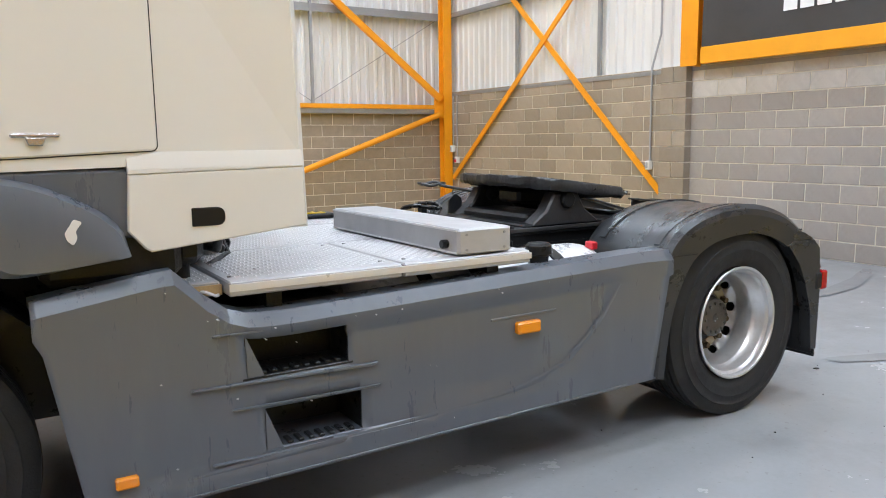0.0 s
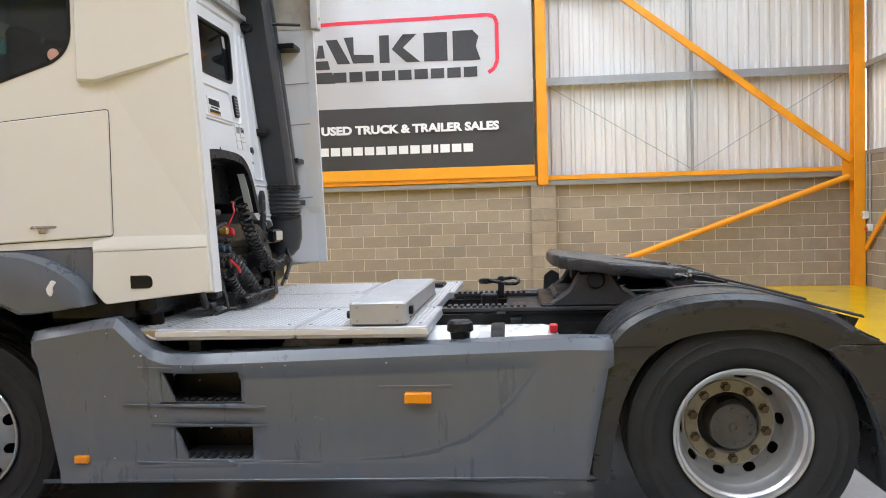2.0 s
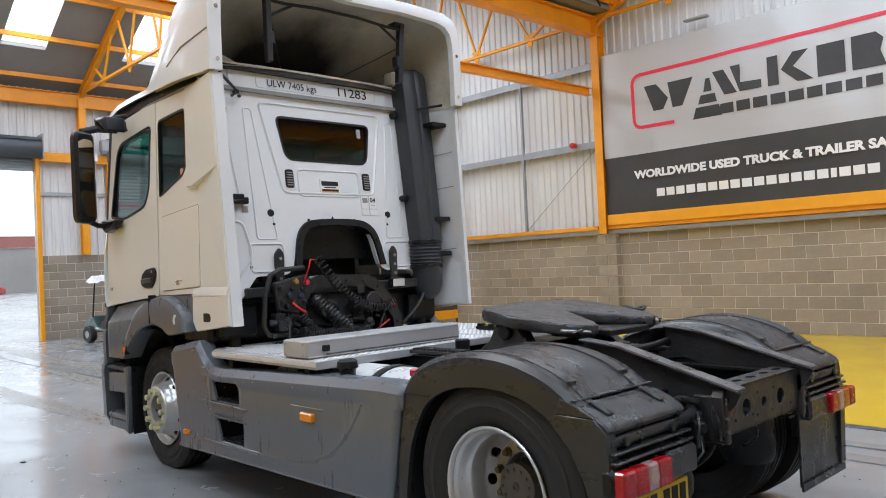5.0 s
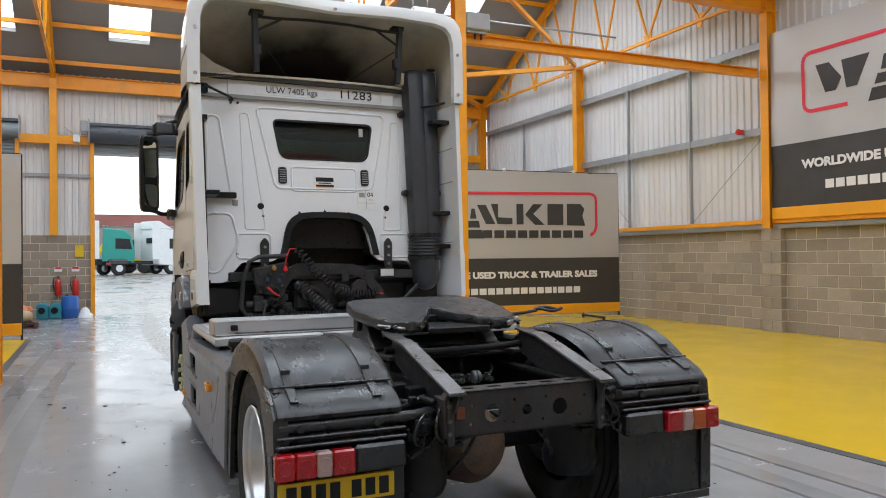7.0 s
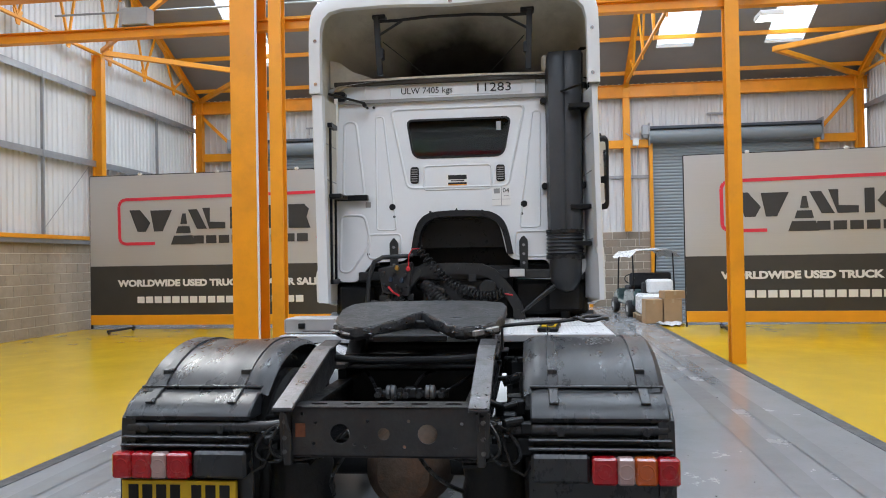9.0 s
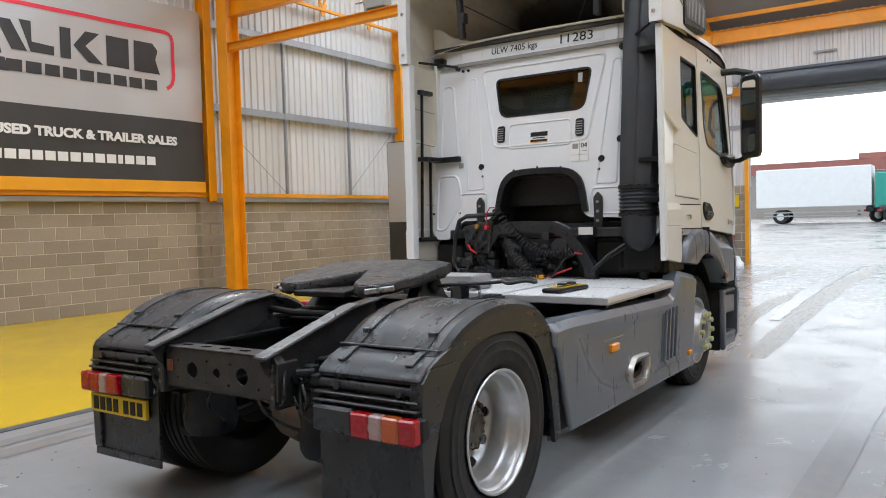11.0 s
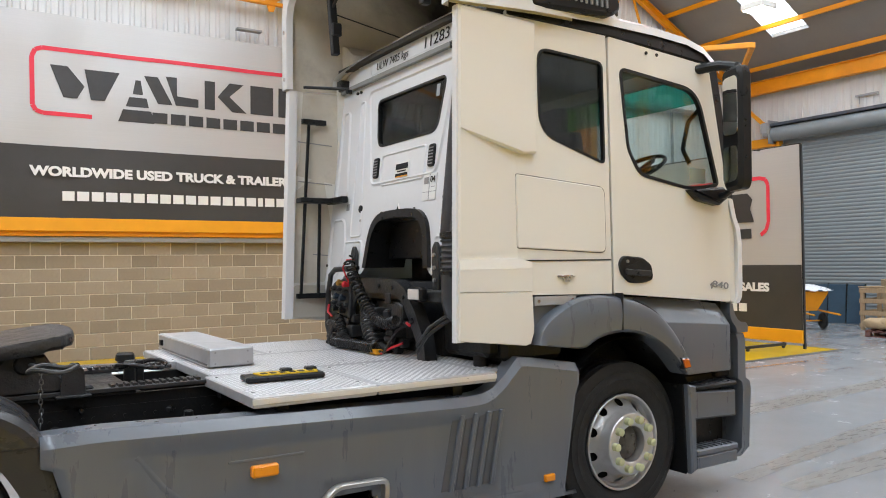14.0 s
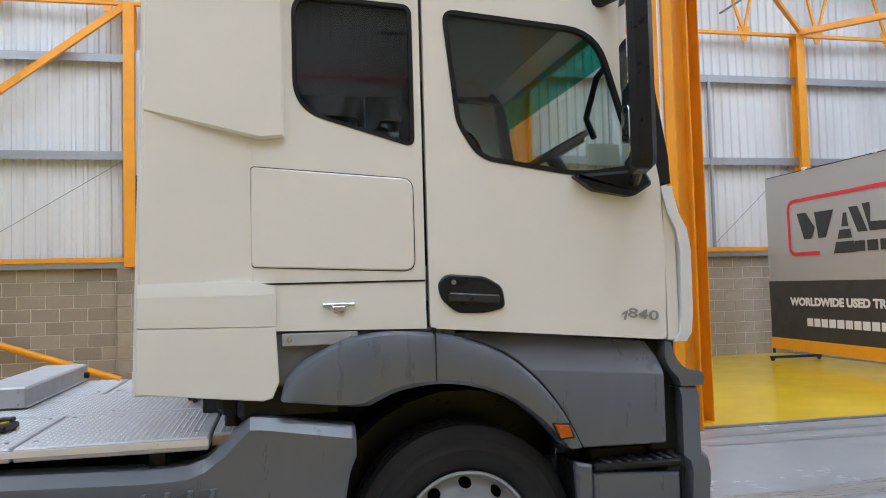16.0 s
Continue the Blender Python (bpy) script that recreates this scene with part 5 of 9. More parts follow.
part("release_handle", Shape().tube([(0.6, -0.3, 1.14), (0.62, -0.55, 1.165), (0.63, -0.8, 1.18), (0.65, -0.9, 1.19)], 0.011, 8).tube([(0.66 + 0.095 * math.cos(a * math.tau / 20), -1.0 + 0.1 * math.sin(a * math.tau / 20), 1.195 + 0.008 * math.cos(a)) for a in range(21)], 0.011, 8, False), ENGINE, fw, "black pull handle with a ring")
part("handle_bracket", Shape().prism(rounded([(0.74, 0.99), (0.86, 0.99), (0.85, 1.12), (0.8, 1.16), (0.75, 1.13)], 0.012), "y", -0.47, -0.455, 0.003).box(0.72, 0.88, -0.5, -0.44, 0.985, 0.998, 0.003), ENGINE, truck, "black bracket on the rail")
part("mounting_plate", Shape().box(0.12, 1.1, -0.44, 0.44, 0.972, 0.99, 0.004), CHASSIS, truck, "black mounting plate on the rails")


def rail_teeth():
    s = Shape().box(0.0, 1.46, 0.35, 0.45, 0.99, 1.012, 0.003)
    for i in range(13):
        s.box(0.98 + 0.036 * i, 1.0 + 0.036 * i, 0.35, 0.44, 1.012, 1.026)
    return s


both("toothed_rail", rail_teeth, RUSTY, "toothed sliding rail on the frame")
part("rear_tie_bar", Shape().tube([(0.02, -0.47, 1.05), (0.02, -0.2, 1.035), (0.02, 0.2, 1.03), (0.02, 0.47, 1.05)], 0.02, 10), CHASSIS, truck)
part("cable_loop", Shape().tube([(1.15 + 0.13 * math.cos(a * 0.5), -0.3 + 0.1 * math.sin(a * 0.5), 1.1 + 0.015 * math.sin(a)) for a in range(15)], 0.012, 8), RUBBER, truck, "loose black cable loop")
part("hook_post", Shape().box(1.12, 1.16, -0.34, -0.28, 0.99, 1.13, 0.006), CHASSIS, truck)
part("filler_stub", Shape().cyl((1.2, 0.2, 0.95), (1.2, 0.2, 1.07), 0.05, 18, 0.008), CHASSIS, truck)
chain = thing("safety_chain", "thin steel chain hanging from the pull handle", "chain")
link = Shape().tube([(0.008 * math.cos(a * math.tau / 10), 0, 0.014 * math.sin(a * math.tau / 10)) for a in range(11)], 0.003, 5, False)
link_mesh = mesh_of("link", link, BARE, 60)
for i in range(12):
    lk = new("link", link_mesh)
    lk.parent = chain
    lk.matrix_basis = pose(0.002 * math.sin(i), 0, -0.02 - 0.022 * i, 0, 0, 90 * (i % 2))
chain.matrix_basis = pose(0.635, -0.74, 1.172 + LIFT)

# rear mudguards -----------------------------------------------------------
PROF = [(0.715, 0.28), (0.695, 0.6), (0.655, 0.82), (0.61, 0.94), (0.52, 1.035), (0.37, 1.105), (0.15, 1.148), (-0.1, 1.142), (-0.32, 1.082), (-0.44, 1.015), (-0.52, 0.955)]
PROF = smooth_line(PROF)
LIP = [(0.62, 0.28), (0.6, 0.45), (0.572, 0.6), (0.525, 0.73), (0.43, 0.885), (0.29, 0.957), (0.15, 0.985), (0.0, 0.993), (-0.13, 0.983), (-0.255, 0.948), (-0.37, 0.885)]


def spread(line, n):
    """A polyline laid out anew with n points at even steps."""
    along = [0.0]
    for a, b in zip(line, line[1:]):
        along.append(along[-1] + math.dist(a, b))
    out, k = [], 0
    for i in range(n):
        d = along[-1] * i / (n - 1)
        while k < len(line) - 2 and along[k + 1] < d:
            k += 1
        t = (d - along[k]) / (along[k + 1] - along[k])
        out.append(tuple(p + (q - p) * t for p, q in zip(line[k], line[k + 1])))
    return out


PROF = spread(PROF, 44)
LIP = spread(smooth_line(LIP), 44)


def guard():
    s = Shape()
    out = PROF
    inn = [(x * 0.985, z - 0.02) for x, z in PROF]
    rings = []
    for y, drop in ((0.6, 0.035), (0.63, 0.008), (0.68, 0.0), (0.9, 0.006), (1.1, 0.004), (1.17, -0.004), (1.205, -0.008), (1.231, 0.018), (1.236, 0.05)):
        ring = []
        for x, z in out:
            k = math.hypot(x, z - 0.525)
            ring.append((x - x / k * drop, y, z - (z - 0.525) / k * drop))
        rings.append(ring)
    s.loft(rings, False, False)
    lip = []
    lip.append([(x - x / math.hypot(x, z - 0.525) * 0.05, 1.236, z - (z - 0.525) / math.hypot(x, z - 0.525) * 0.05) for x, z in out])
    lip.append([(x, 1.232, z) for x, z in LIP])
    lip.append([(x, 1.205, z) for x, z in LIP])
    s.loft(lip, False, False)
    under = [[(x * 0.97, y, 0.525 + (z - 0.525) * 0.95) for x, z in out] for y in (0.62, 1.21)]
    s.loft(under, False, False)
    return s


ga, gb = both("rear_mudguard", guard, GUARD, "weathered black plastic mudguard over the twin wheels")
for g, sg in ((ga, 1), (gb, -1)):
    for y in (0.735, 1.13):
        pts = [p for p in PROF if p[1] > 0.95 or p[0] < 0]
        s = Shape()
        ring = []
        for x, z in pts:
            k = math.hypot(x, z - 0.525)
            ux, uz = x / k, (z - 0.525) / k
            ring.append([(x + ux * h, sg * (y + w), z + uz * h) for w, h in ((-0.024, -0.006), (-0.02, 0.006), (0.02, 0.006), (0.024, -0.006))])
        s.loft(ring, True, True)
        part("guard_strap", s, GUARD, g, "raised strap across the mudguard")
        part("strap_buckle", Shape().box(-0.43, -0.405, sg * (y - 0.022), sg * (y + 0.022), 1.022, 1.048, 0.004), GUARD, g)
    part("guard_seam", Shape().box(-0.505, -0.478, sg * 0.63, sg * 1.222, 0.972, 0.982, 0.002), GUARD, g)


r = random.Random(77)
scuff = Shape()
for _ in range(60):
    x, y = r.gauss(-0.06, 0.07), r.gauss(-0.95, 0.06)
    z = 1.147 - 0.3 * x * x
    w = r.uniform(0.003, 0.009)
    scuff.prism([(x - w, y), (x, y - w * 0.7), (x + w * 1.3, y + w * 0.2), (x, y + w * 0.6)], "z", z - 0.006, z - 0.0015)
part("scuff_marks", scuff, GREY_PVC, gb, "pale scuffs", 0)["kind"] = "stuff"


def guard_tail():
    s = Shape()
    p = [(-0.49, 0.958), (-0.53, 0.954), (-0.6, 0.925), (-0.655, 0.89), (-0.668, 0.87), (-0.655, 0.85), (-0.5, 0.845)]
    s.prism(p, "y", 0.63, 1.225, 0.008)
    return s


for a, sg in zip(both("guard_tail", guard_tail, GUARD, "black lower end of the mudguard"), (1, -1)):
    for y in (0.735, 1.13):
        part("strap_tab", Shape().beam((-0.52, sg * y, 0.968), (-0.615, sg * y, 0.922), 0.042, 0.01, 0.003), GUARD, a)
both("guard_tube", lambda: Shape().tube([(-0.6, 0.42, 0.825), (-0.64, 0.56, 0.818), (-0.64, 1.21, 0.815)], 0.028, 14).cyl((-0.64, 0.76, 0.815), (-0.685, 0.76, 0.815), 0.018, 8).cyl((-0.64, 1.12, 0.815), (-0.685, 1.12, 0.815), 0.018, 8), GUARD, "black support tube")
both("guard_rear_plate", lambda: Shape().box(-0.64, -0.6, 0.63, 1.225, 0.5, 0.83, 0.01).box(-0.69, -0.6, 0.62, 1.225, 0.772, 0.785, 0.005).box(-0.7, -0.6, 0.62, 1.23, 0.735, 0.75, 0.005), GUARD, "black plate behind the lamp")
both("guard_side_leg", lambda: Shape().prism([(-0.6, 0.915), (-0.66, 0.86), (-0.68, 0.6), (-0.67, 0.25), (-0.62, 0.25), (-0.59, 0.5), (-0.535, 0.66), (-0.47, 0.78), (-0.36, 0.895), (-0.4, 0.915)], "y", 1.17, 1.2395, 0.002).prism([(-0.51, 0.96), (-0.6, 0.919), (-0.4, 0.919), (-0.43, 0.985)], "y", 1.17, 1.2368, 0.002), GUARD, "black rear leg of the mudguard")
both("guard_joint", lambda: Shape().prism([(0.4, 0.914), (0.62, 0.914), (0.62, 0.919), (0.4, 0.919)], "y", 1.2, 1.2385), BLACK_INK)
both("mud_flap", lambda: Shape().prism([(0.62, 0.22), (1.225, 0.22), (1.22, 0.68), (0.62, 0.68)], "x", -0.655, -0.64, 0.003).box(-0.67, -0.655, 0.6, 1.235, 0.2, 0.245, 0.004), GUARD, "black rubber mud flap")
both("number_plate_holder", lambda: Shape().box(-0.72, -0.63, 0.63, 0.88, 0.602, 0.725, 0.014), GUARD, "black lamp bracket")
for sg in (1, -1):
    lamp = part("tail_lamp", Shape().box(-0.70, -0.62, sg * 0.88, sg * 1.248, 0.602, 0.724, 0.02), BLACK_PLASTIC, truck, "red and amber tail lamp", 40)
    cuts = ((0.885, 0.99, RED_LENS), (0.99, 1.062, CLEAR_LENS), (1.062, 1.155, DULL_AMBER if sg < 0 else RED_LENS), (1.155, 1.246, RED_LENS))
    for a, b, m in cuts:
        ln = part("lens", Shape().box(-0.745, -0.69, sg * (a + 0.0005), sg * (b - 0.0005), 0.606, 0.72, 0.009), m, lamp)
        mid_y = sg * (a + b) / 2
        part("reflector_ring", Shape().lathe([(0.026, -0.7448), (0.03, -0.747), (0.034, -0.7448)], (0, mid_y, 0.663), "x", 24), m, ln)
    part("lamp_cable", Shape().tube([(-0.66, sg * 0.64, 0.67), (-0.69, sg * 0.6, 0.63), (-0.7, sg * 0.55, 0.66), (-0.68, sg * 0.52, 0.74), (-0.64, sg * 0.5, 0.82)], 0.008, 6), RUBBER, truck, "black lamp cable")
npl = part("number_plate", Shape().box(-0.695, -0.67, 0.685, 1.225, 0.472, 0.586, 0.004), PLATE_YELLOW, truck, "yellow rear number plate with dark bars")
for i in range(7):
    y = 1.19 - i * 0.066 - (0.034 if i > 3 else 0)
    part("plate_bar", Shape().box(-0.699, -0.694, y - 0.046, y, 0.49, 0.568), BLACK_INK, npl)

# deck, box, tank ------------------------------------------------------------
for x0, x1, y0, y1, zt in ((1.46, 2.1, 0.42, 1.2, 1.022), (2.11, 2.81, 0.42, 1.2, 1.022), (2.82, 3.02, 0.42, 1.12, 1.016), (1.5, 3.02, -0.4, 0.41, 1.022), (1.46, 2.1, -1.225, -0.41, 1.022), (2.11, 2.84, -1.225, -0.41, 1.022), (2.85, 3.04, -1.12, -0.41, 1.018)):
    dk = part("deck_plate", Shape().box(x0, x1, y0, y1, zt - 0.055, zt, 0.006), ALU, truck, "bright aluminium catwalk plate")
    ribs = Shape()
    for i in range(int((x1 - x0 - 0.04) / 0.024)):
        x = x0 + 0.03 + i * 0.024
        for j in range(int((y1 - y0 - 0.04) / 0.05)):
            y = y0 + 0.03 + j * 0.05 + (0.025 if i % 2 else 0)
            w, h = 0.0215, 0.0078
            ribs.add([(x, y - w, zt), (x + h, y, zt), (x, y + w, zt), (x - h, y, zt), (x, y, zt + 0.0045)], [(0, 1, 4), (1, 2, 4), (2, 3, 4), (3, 0, 4)])
    part("tread_pattern", ribs, TREAD, dk, "raised tread pattern", 0)["kind"] = "stuff"
for x in (1.5, 2.05, 2.16, 2.78):
    for y in (-1.1, -0.5, 0.5, 1.1):
        part("deck_screw", Shape().cyl((x, y, 1.022), (x, y, 1.027), 0.009, 8), GREY_INK, dk)
part("deck_edge_strip", Shape().box(1.455, 2.81, 1.2005, 1.2045, 0.985, 1.012, 0.001), TREAD, truck, "bright edge of the deck plates")
part("deck_edge_strip", Shape().box(1.455, 2.84, -1.2295, -1.2255, 0.985, 1.012, 0.001), TREAD, truck, "bright edge of the deck plates")
part("board_edge", Shape().box(2.815, 3.022, 1.1205, 1.126, 0.965, 1.004, 0.002), WOOD_EDGE, truck, "raw wooden edge under the front deck plate")
part("board_edge", Shape().box(2.845, 3.04, -1.126, -1.1205, 0.965, 1.004, 0.002), WOOD_EDGE, truck, "raw wooden edge under the front deck plate")
bx = part("cover_box", Shape().box(1.56, 1.835, -0.12, 1.19, 1.027, 1.14, 0.012), ALU, truck, "long aluminium cover box lying on the deck")
part("box_latch", Shape().box(1.54, 1.562, 1.03, 1.08, 1.065, 1.105, 0.004), BLACK_PLASTIC, bx)
part("box_stop", Shape().cyl((1.83, 1.1, 1.07), (1.865, 1.1, 1.07), 0.02, 10, 0.004), BLACK_PLASTIC, bx)
for y in (-0.12, 1.19):
    q = 1 if y > 0 else -1
    part("end_cap", Shape().box(1.568, 1.827, y, y + q * 0.004, 1.034, 1.132, 0.002), ALU, bx)
    for x in (1.6, 1.795):
        for z in (1.05, 1.115):
            part("end_screw", Shape().cyl((x, y + q * 0.003, z), (x, y + q * 0.008, z), 0.006, 8), GREY_INK, bx)
# edge highlights, put in as strips of brighter metal
for z in (1.032, 1.128):
    part("edge_strip", Shape().box(1.8352, 1.8382, -0.11, 1.18, z, z + 0.008).box(1.5568, 1.5598, -0.11, 1.18, z, z + 0.008), TREAD, bx, "bright strip put in as the folded edge's highlight")
part("box_seam", Shape().box(1.555, 1.56, -0.1, 1.05, 1.04, 1.05), BARE, bx)
both("deck_bearer", lambda: Shape().box(1.5, 2.95, 0.5, 0.58, 0.92, 0.966).box(1.6, 1.66, 0.42, 1.15, 0.9, 0.96).box(2.6, 2.66, 0.42, 1.15, 0.9, 0.96), CHASSIS)
tk = part("fuel_tank", Shape().lathe([(0.0, 0.0), (0.26, 0.0), (0.3, 0.03), (0.31, 0.08), (0.31, 1.35), (0.3, 1.4), (0.26, 1.43), (0.0, 1.43)], (0.82, 0.84, 0.66), "x", 40), TANK, truck, "white painted round tank", 50)
for x in (1.13, 1.9):
    part("tank_strap", Shape().lathe([(0.312, -0.035), (0.32, -0.03), (0.32, 0.03), (0.312, 0.035)], (x, 0.84, 0.66), "x", 40), BLACK_PLASTIC, tk, "black tank strap")
part("tank_cap", Shape().lathe([(0.0, 0.13), (0.05, 0.13), (0.062, 0.118), (0.066, 0.08), (0.05, 0.07), (0.045, 0.0)], (1.31, 1.07, 0.9), "z", 12), BLACK_PLASTIC, tk, "black ribbed tank cap")
part("filler_neck", Shape().lathe([(0.046, 0.0), (0.05, 0.005), (0.05, 0.05), (0.058, 0.055), (0.058, 0.07), (0.0, 0.07)], (1.31, 1.07, 0.82), "z", 20), CHROME, tk, "bright filler neck")
part("red_clip", Shape().box(0.83, 0.87, 0.9, 0.96, 0.945, 0.985, 0.006), RED_PLASTIC, tk, "red plastic clip")

# side skirts -------------------------------------------------------------------
TOP = [(0.59, 0.955), (0.8, 0.96), (2.2, 0.915), (2.6, 0.903), (2.74, 0.905), (2.82, 0.93), (2.9, 0.985), (2.96, 1.045), (3.005, 1.088), (3.06, 1.085), (3.44, 1.025)]


def lerp_line(line, x):
    for (a, za), (b, zb) in zip(line, line[1:]):
        if x <= b:
            t = max(0, (x - a) / (b - a))
            return za + (zb - za) * t
    return line[-1][1]


def skirt(openings, rear_lean=0.13):
    xs = sorted(set([round(0.59 + 0.06 * i, 3) for i in range(47)] + [o for q in openings for o in q[:2]] + [3.44, 2.82, 2.9, 2.96, 3.005, 3.4, 3.42]))
    zs = sorted(set([0.27, 0.31, 0.34, 0.37, 0.44, 0.5, 0.6, 0.74, 0.8] + [o for q in openings for o in q[2:]]))
    grid = {}
    s = Shape()

    def place(x, z):
        y = 1.25
        # swelling forward of a rising curve, and along the lower edge
        curve = [(0.26, 3.4), (0.34, 3.2), (0.385, 2.0), (0.42, 1.45), (0.5, 1.22), (0.62, 1.08), (0.95, 0.83), (1.1, 0.78)]
        cx = curve[-1][1]
        for (za, xa), (zb, xb) in zip(curve, curve[1:]):
            if z <= zb:
                cx = xa + (xb - xa) * max(0, (z - za) / (zb - za))
                break
        d = (x - cx)
        y -= 0.016 * min(1, max(0, d / 0.05)) if z > 0.3 else 0
        return y

    rows = []
    for x in xs:
        zt = lerp_line(TOP, x)
        zb = 0.285 - 0.014 * (x - 0.7)
        col = [(x, 1.2, zb)]
        zz = [zb + 0.02] + [z for z in zs if zb + 0.03 < z < zt - 0.15]
        while len(zz) < len(zs) + 1:
            zz.append(zz[-1] + (zt - 0.125 - zz[-1]) * 0.35)
        # the panel's ends lean: front edge follows the wheel, rear edge slopes forward towards the ground
        for z in zz:
            lean = rear_lean * (0.955 - z) / 0.67 * max(0, 1 - (x - 0.59) / 0.4) - 0.13 * (1.0 - z) / 0.75 * max(0, (x - 3.0) / 0.44)
            col.append((x + lean, place(x, z), z))
        lt = 0.13 * max(0, 0.955 - zt) / 0.67
        band = max(place(x, zt), 1.25 - 0.014 * min(1, max(0, (x - 2.6) / 0.2)))
        col += [(x + lt, place(x, zt - 0.125) + 0.0005, zt - 0.122), (x + lt, band, zt - 0.092), (x + lt, band + 0.0015, zt - 0.05), (x + lt, band - 0.034, zt - 0.002), (x + lt, 1.1, zt), (x + lt, 1.09, zt - 0.03)]
        rows.append(col)
    n = len(rows[0])
    v = [p for r in rows for p in r]
    f = []
    for i in range(len(rows) - 1):
        for k in range(n - 1):
            a, b = rows[i][k], rows[i + 1][k + 1]
            mx, mz = (xs[i] + xs[i + 1]) / 2, (rows[i][k][2] + rows[i][k + 1][2]) / 2
            if any(q[0] < mx < q[1] and q[2] < mz < q[3] for q in openings) and k > 0:
                continue
            f.append((i * n + k, (i + 1) * n + k, (i + 1) * n + k + 1, i * n + k + 1))
    return s.add(v, f)


STEPS = [(2.37, 2.77, 0.67, 0.825), (2.32, 2.71, 0.385, 0.545)]
skl = part("side_skirt", skirt(STEPS), GREY_SKIRT, truck, "dark grey plastic side skirt with two step openings", 30)
skr = part("side_skirt", skirt([(1.8, 2.06, 0.375, 0.505), (1.79, 2.09, 0.43, 0.47)], 0.21).mirror_y(), GREY_SKIRT, truck, "dark grey plastic side skirt with louvres and exhaust outlet", 30)
for sk in (skl, skr):
    md = sk.modifiers.new("thickness", "SOLIDIFY")
    md.thickness, md.offset = 0.022, -1
for x0, x1, z0, z1 in STEPS:
    part("opening_corner", Shape().prism([(x1 + 0.003, z0 - 0.003), (x1 + 0.003, z1 + 0.003), (x1 - 0.065, z0 - 0.003)], "y", 1.215, 1.234), GREY_SKIRT, skl)
    st = part("step", Shape().box(x0 - 0.02, x1 + 0.02, 1.0, 1.235, z0 - 0.012, z0 + 0.002, 0.004), BLACK_PLASTIC if z0 > 0.5 else GREY_SKIRT, skl, "toothed step")
    t = Shape()
    for i in range(9):
        x = x0 + 0.03 + i * 0.042
        t.box(x, x + 0.022, 1.16, 1.225, z0 + 0.002, z0 + 0.014, 0.003)
    part("step_teeth", t, BLACK_PLASTIC, skl)
    part("step_lip", Shape().prism([(x0 - 0.12, z0 - 0.02), (x1 + 0.2, z0 - 0.008), (x1 + 0.2, z0 - 0.016), (x0 - 0.1, z0 - 0.032)], "y", 1.225, 1.248, 0.002), GREY_SKIRT, skl)
    part("step_lip", Shape().prism([(x0 - 0.08, z1 + 0.012), (x1 + 0.12, z1 + 0.02), (x1 + 0.12, z1 + 0.012), (x0 - 0.06, z1 + 0.004)], "y", 1.225, 1.244, 0.002), GREY_SKIRT, skl)
    part("step_wall", Shape().box(x0 - 0.012, x0, 1.0, 1.225, z0, z1).box(x1, x1 + 0.012, 1.0, 1.225, z0, z1).box(x0, x1, 1.0, 1.225, z1, z1 + 0.01).box(x0 - 0.012, x1 + 0.012, 0.985, 1.0, z0 - 0.01, z1 + 0.01), BLACK_PLASTIC, skl)
for sk, sg in ((skl, 1), (skr, -1)):
    part("side_marker", Shape().box(1.44, 1.57, sg * 1.225, sg * 1.262, 0.66, 0.715, 0.008), AMBER, sk, "orange side marker lamp")
    part("marker_crease", Shape().beam((1.34, sg * 1.2335, 0.742), (1.7, sg * 1.2335, 0.739), 0.008, 0.012, 0.002), GREY_SKIRT, sk)
    part("side_marker", Shape().box(3.16, 3.235, sg * 1.225, sg * 1.255, 0.365, 0.405, 0.006), AMBER, sk, "small orange side marker")
CURVE = [(3.0, 0.343), (2.9, 0.348), (2.2, 0.372), (1.8, 0.39), (1.58, 0.41), (1.42, 0.445), (1.28, 0.5), (1.18, 0.57), (1.06, 0.68), (0.97, 0.8), (0.95, 0.825)]
for sk, sg in ((skl, 1), (skr, -1)):
    pts = [Vector((x, sg * 1.247, z)) for x, z in CURVE]
    fine = []
    for a, b in zip(pts, pts[1:]):
        fine += [a.lerp(b, t / 4) for t in range(4)]
    fine.append(pts[-1])
    rg = []
    for i, p in enumerate(fine):
        d = (fine[min(i + 1, len(fine) - 1)] - fine[max(i - 1, 0)]).normalized()
        n = Vector((-d.z, 0, d.x))
        rg.append([p - n * 0.012, p - n * 0.004 + Vector((0, sg * 0.0022, 0)), p + n * 0.002 + Vector((0, sg * 0.0018, 0)), p + n * 0.045 - Vector((0, sg * 0.0135, 0))])
    part("skirt_crease", Shape().loft(rg, True, True), GREY_SKIRT, sk, "", 50)
    part("skirt_crease", Shape().prism([(0.9, 0.316), (3.02, 0.286), (3.02, 0.28), (0.9, 0.307)], "y", sg * 1.2, sg * 1.256, 0.002), GREY_SKIRT, sk)
for i in range(4):
    x = 2.462 + i * 0.088
    part("louvre", Shape().prism([(x, 0.42), (x + 0.045, 0.42), (x + 0.125, 0.815), (x + 0.08, 0.815)], "y", -1.215, -1.238, 0.004), LOUVRE, skr, "upright slot louvre")
    part("louvre_rib", Shape().prism([(x + 0.042, 0.42), (x + 0.064, 0.42), (x + 0.144, 0.815), (x + 0.122, 0.815)], "y", -1.22, -1.258, 0.004), GREY_SKIRT, skr)
out = rounded([(1.765, 0.345), (2.06, 0.35), (2.14, 0.43), (2.145, 0.56), (1.85, 0.568), (1.765, 0.49)], 0.05)
inn = inset(out, 0.035)
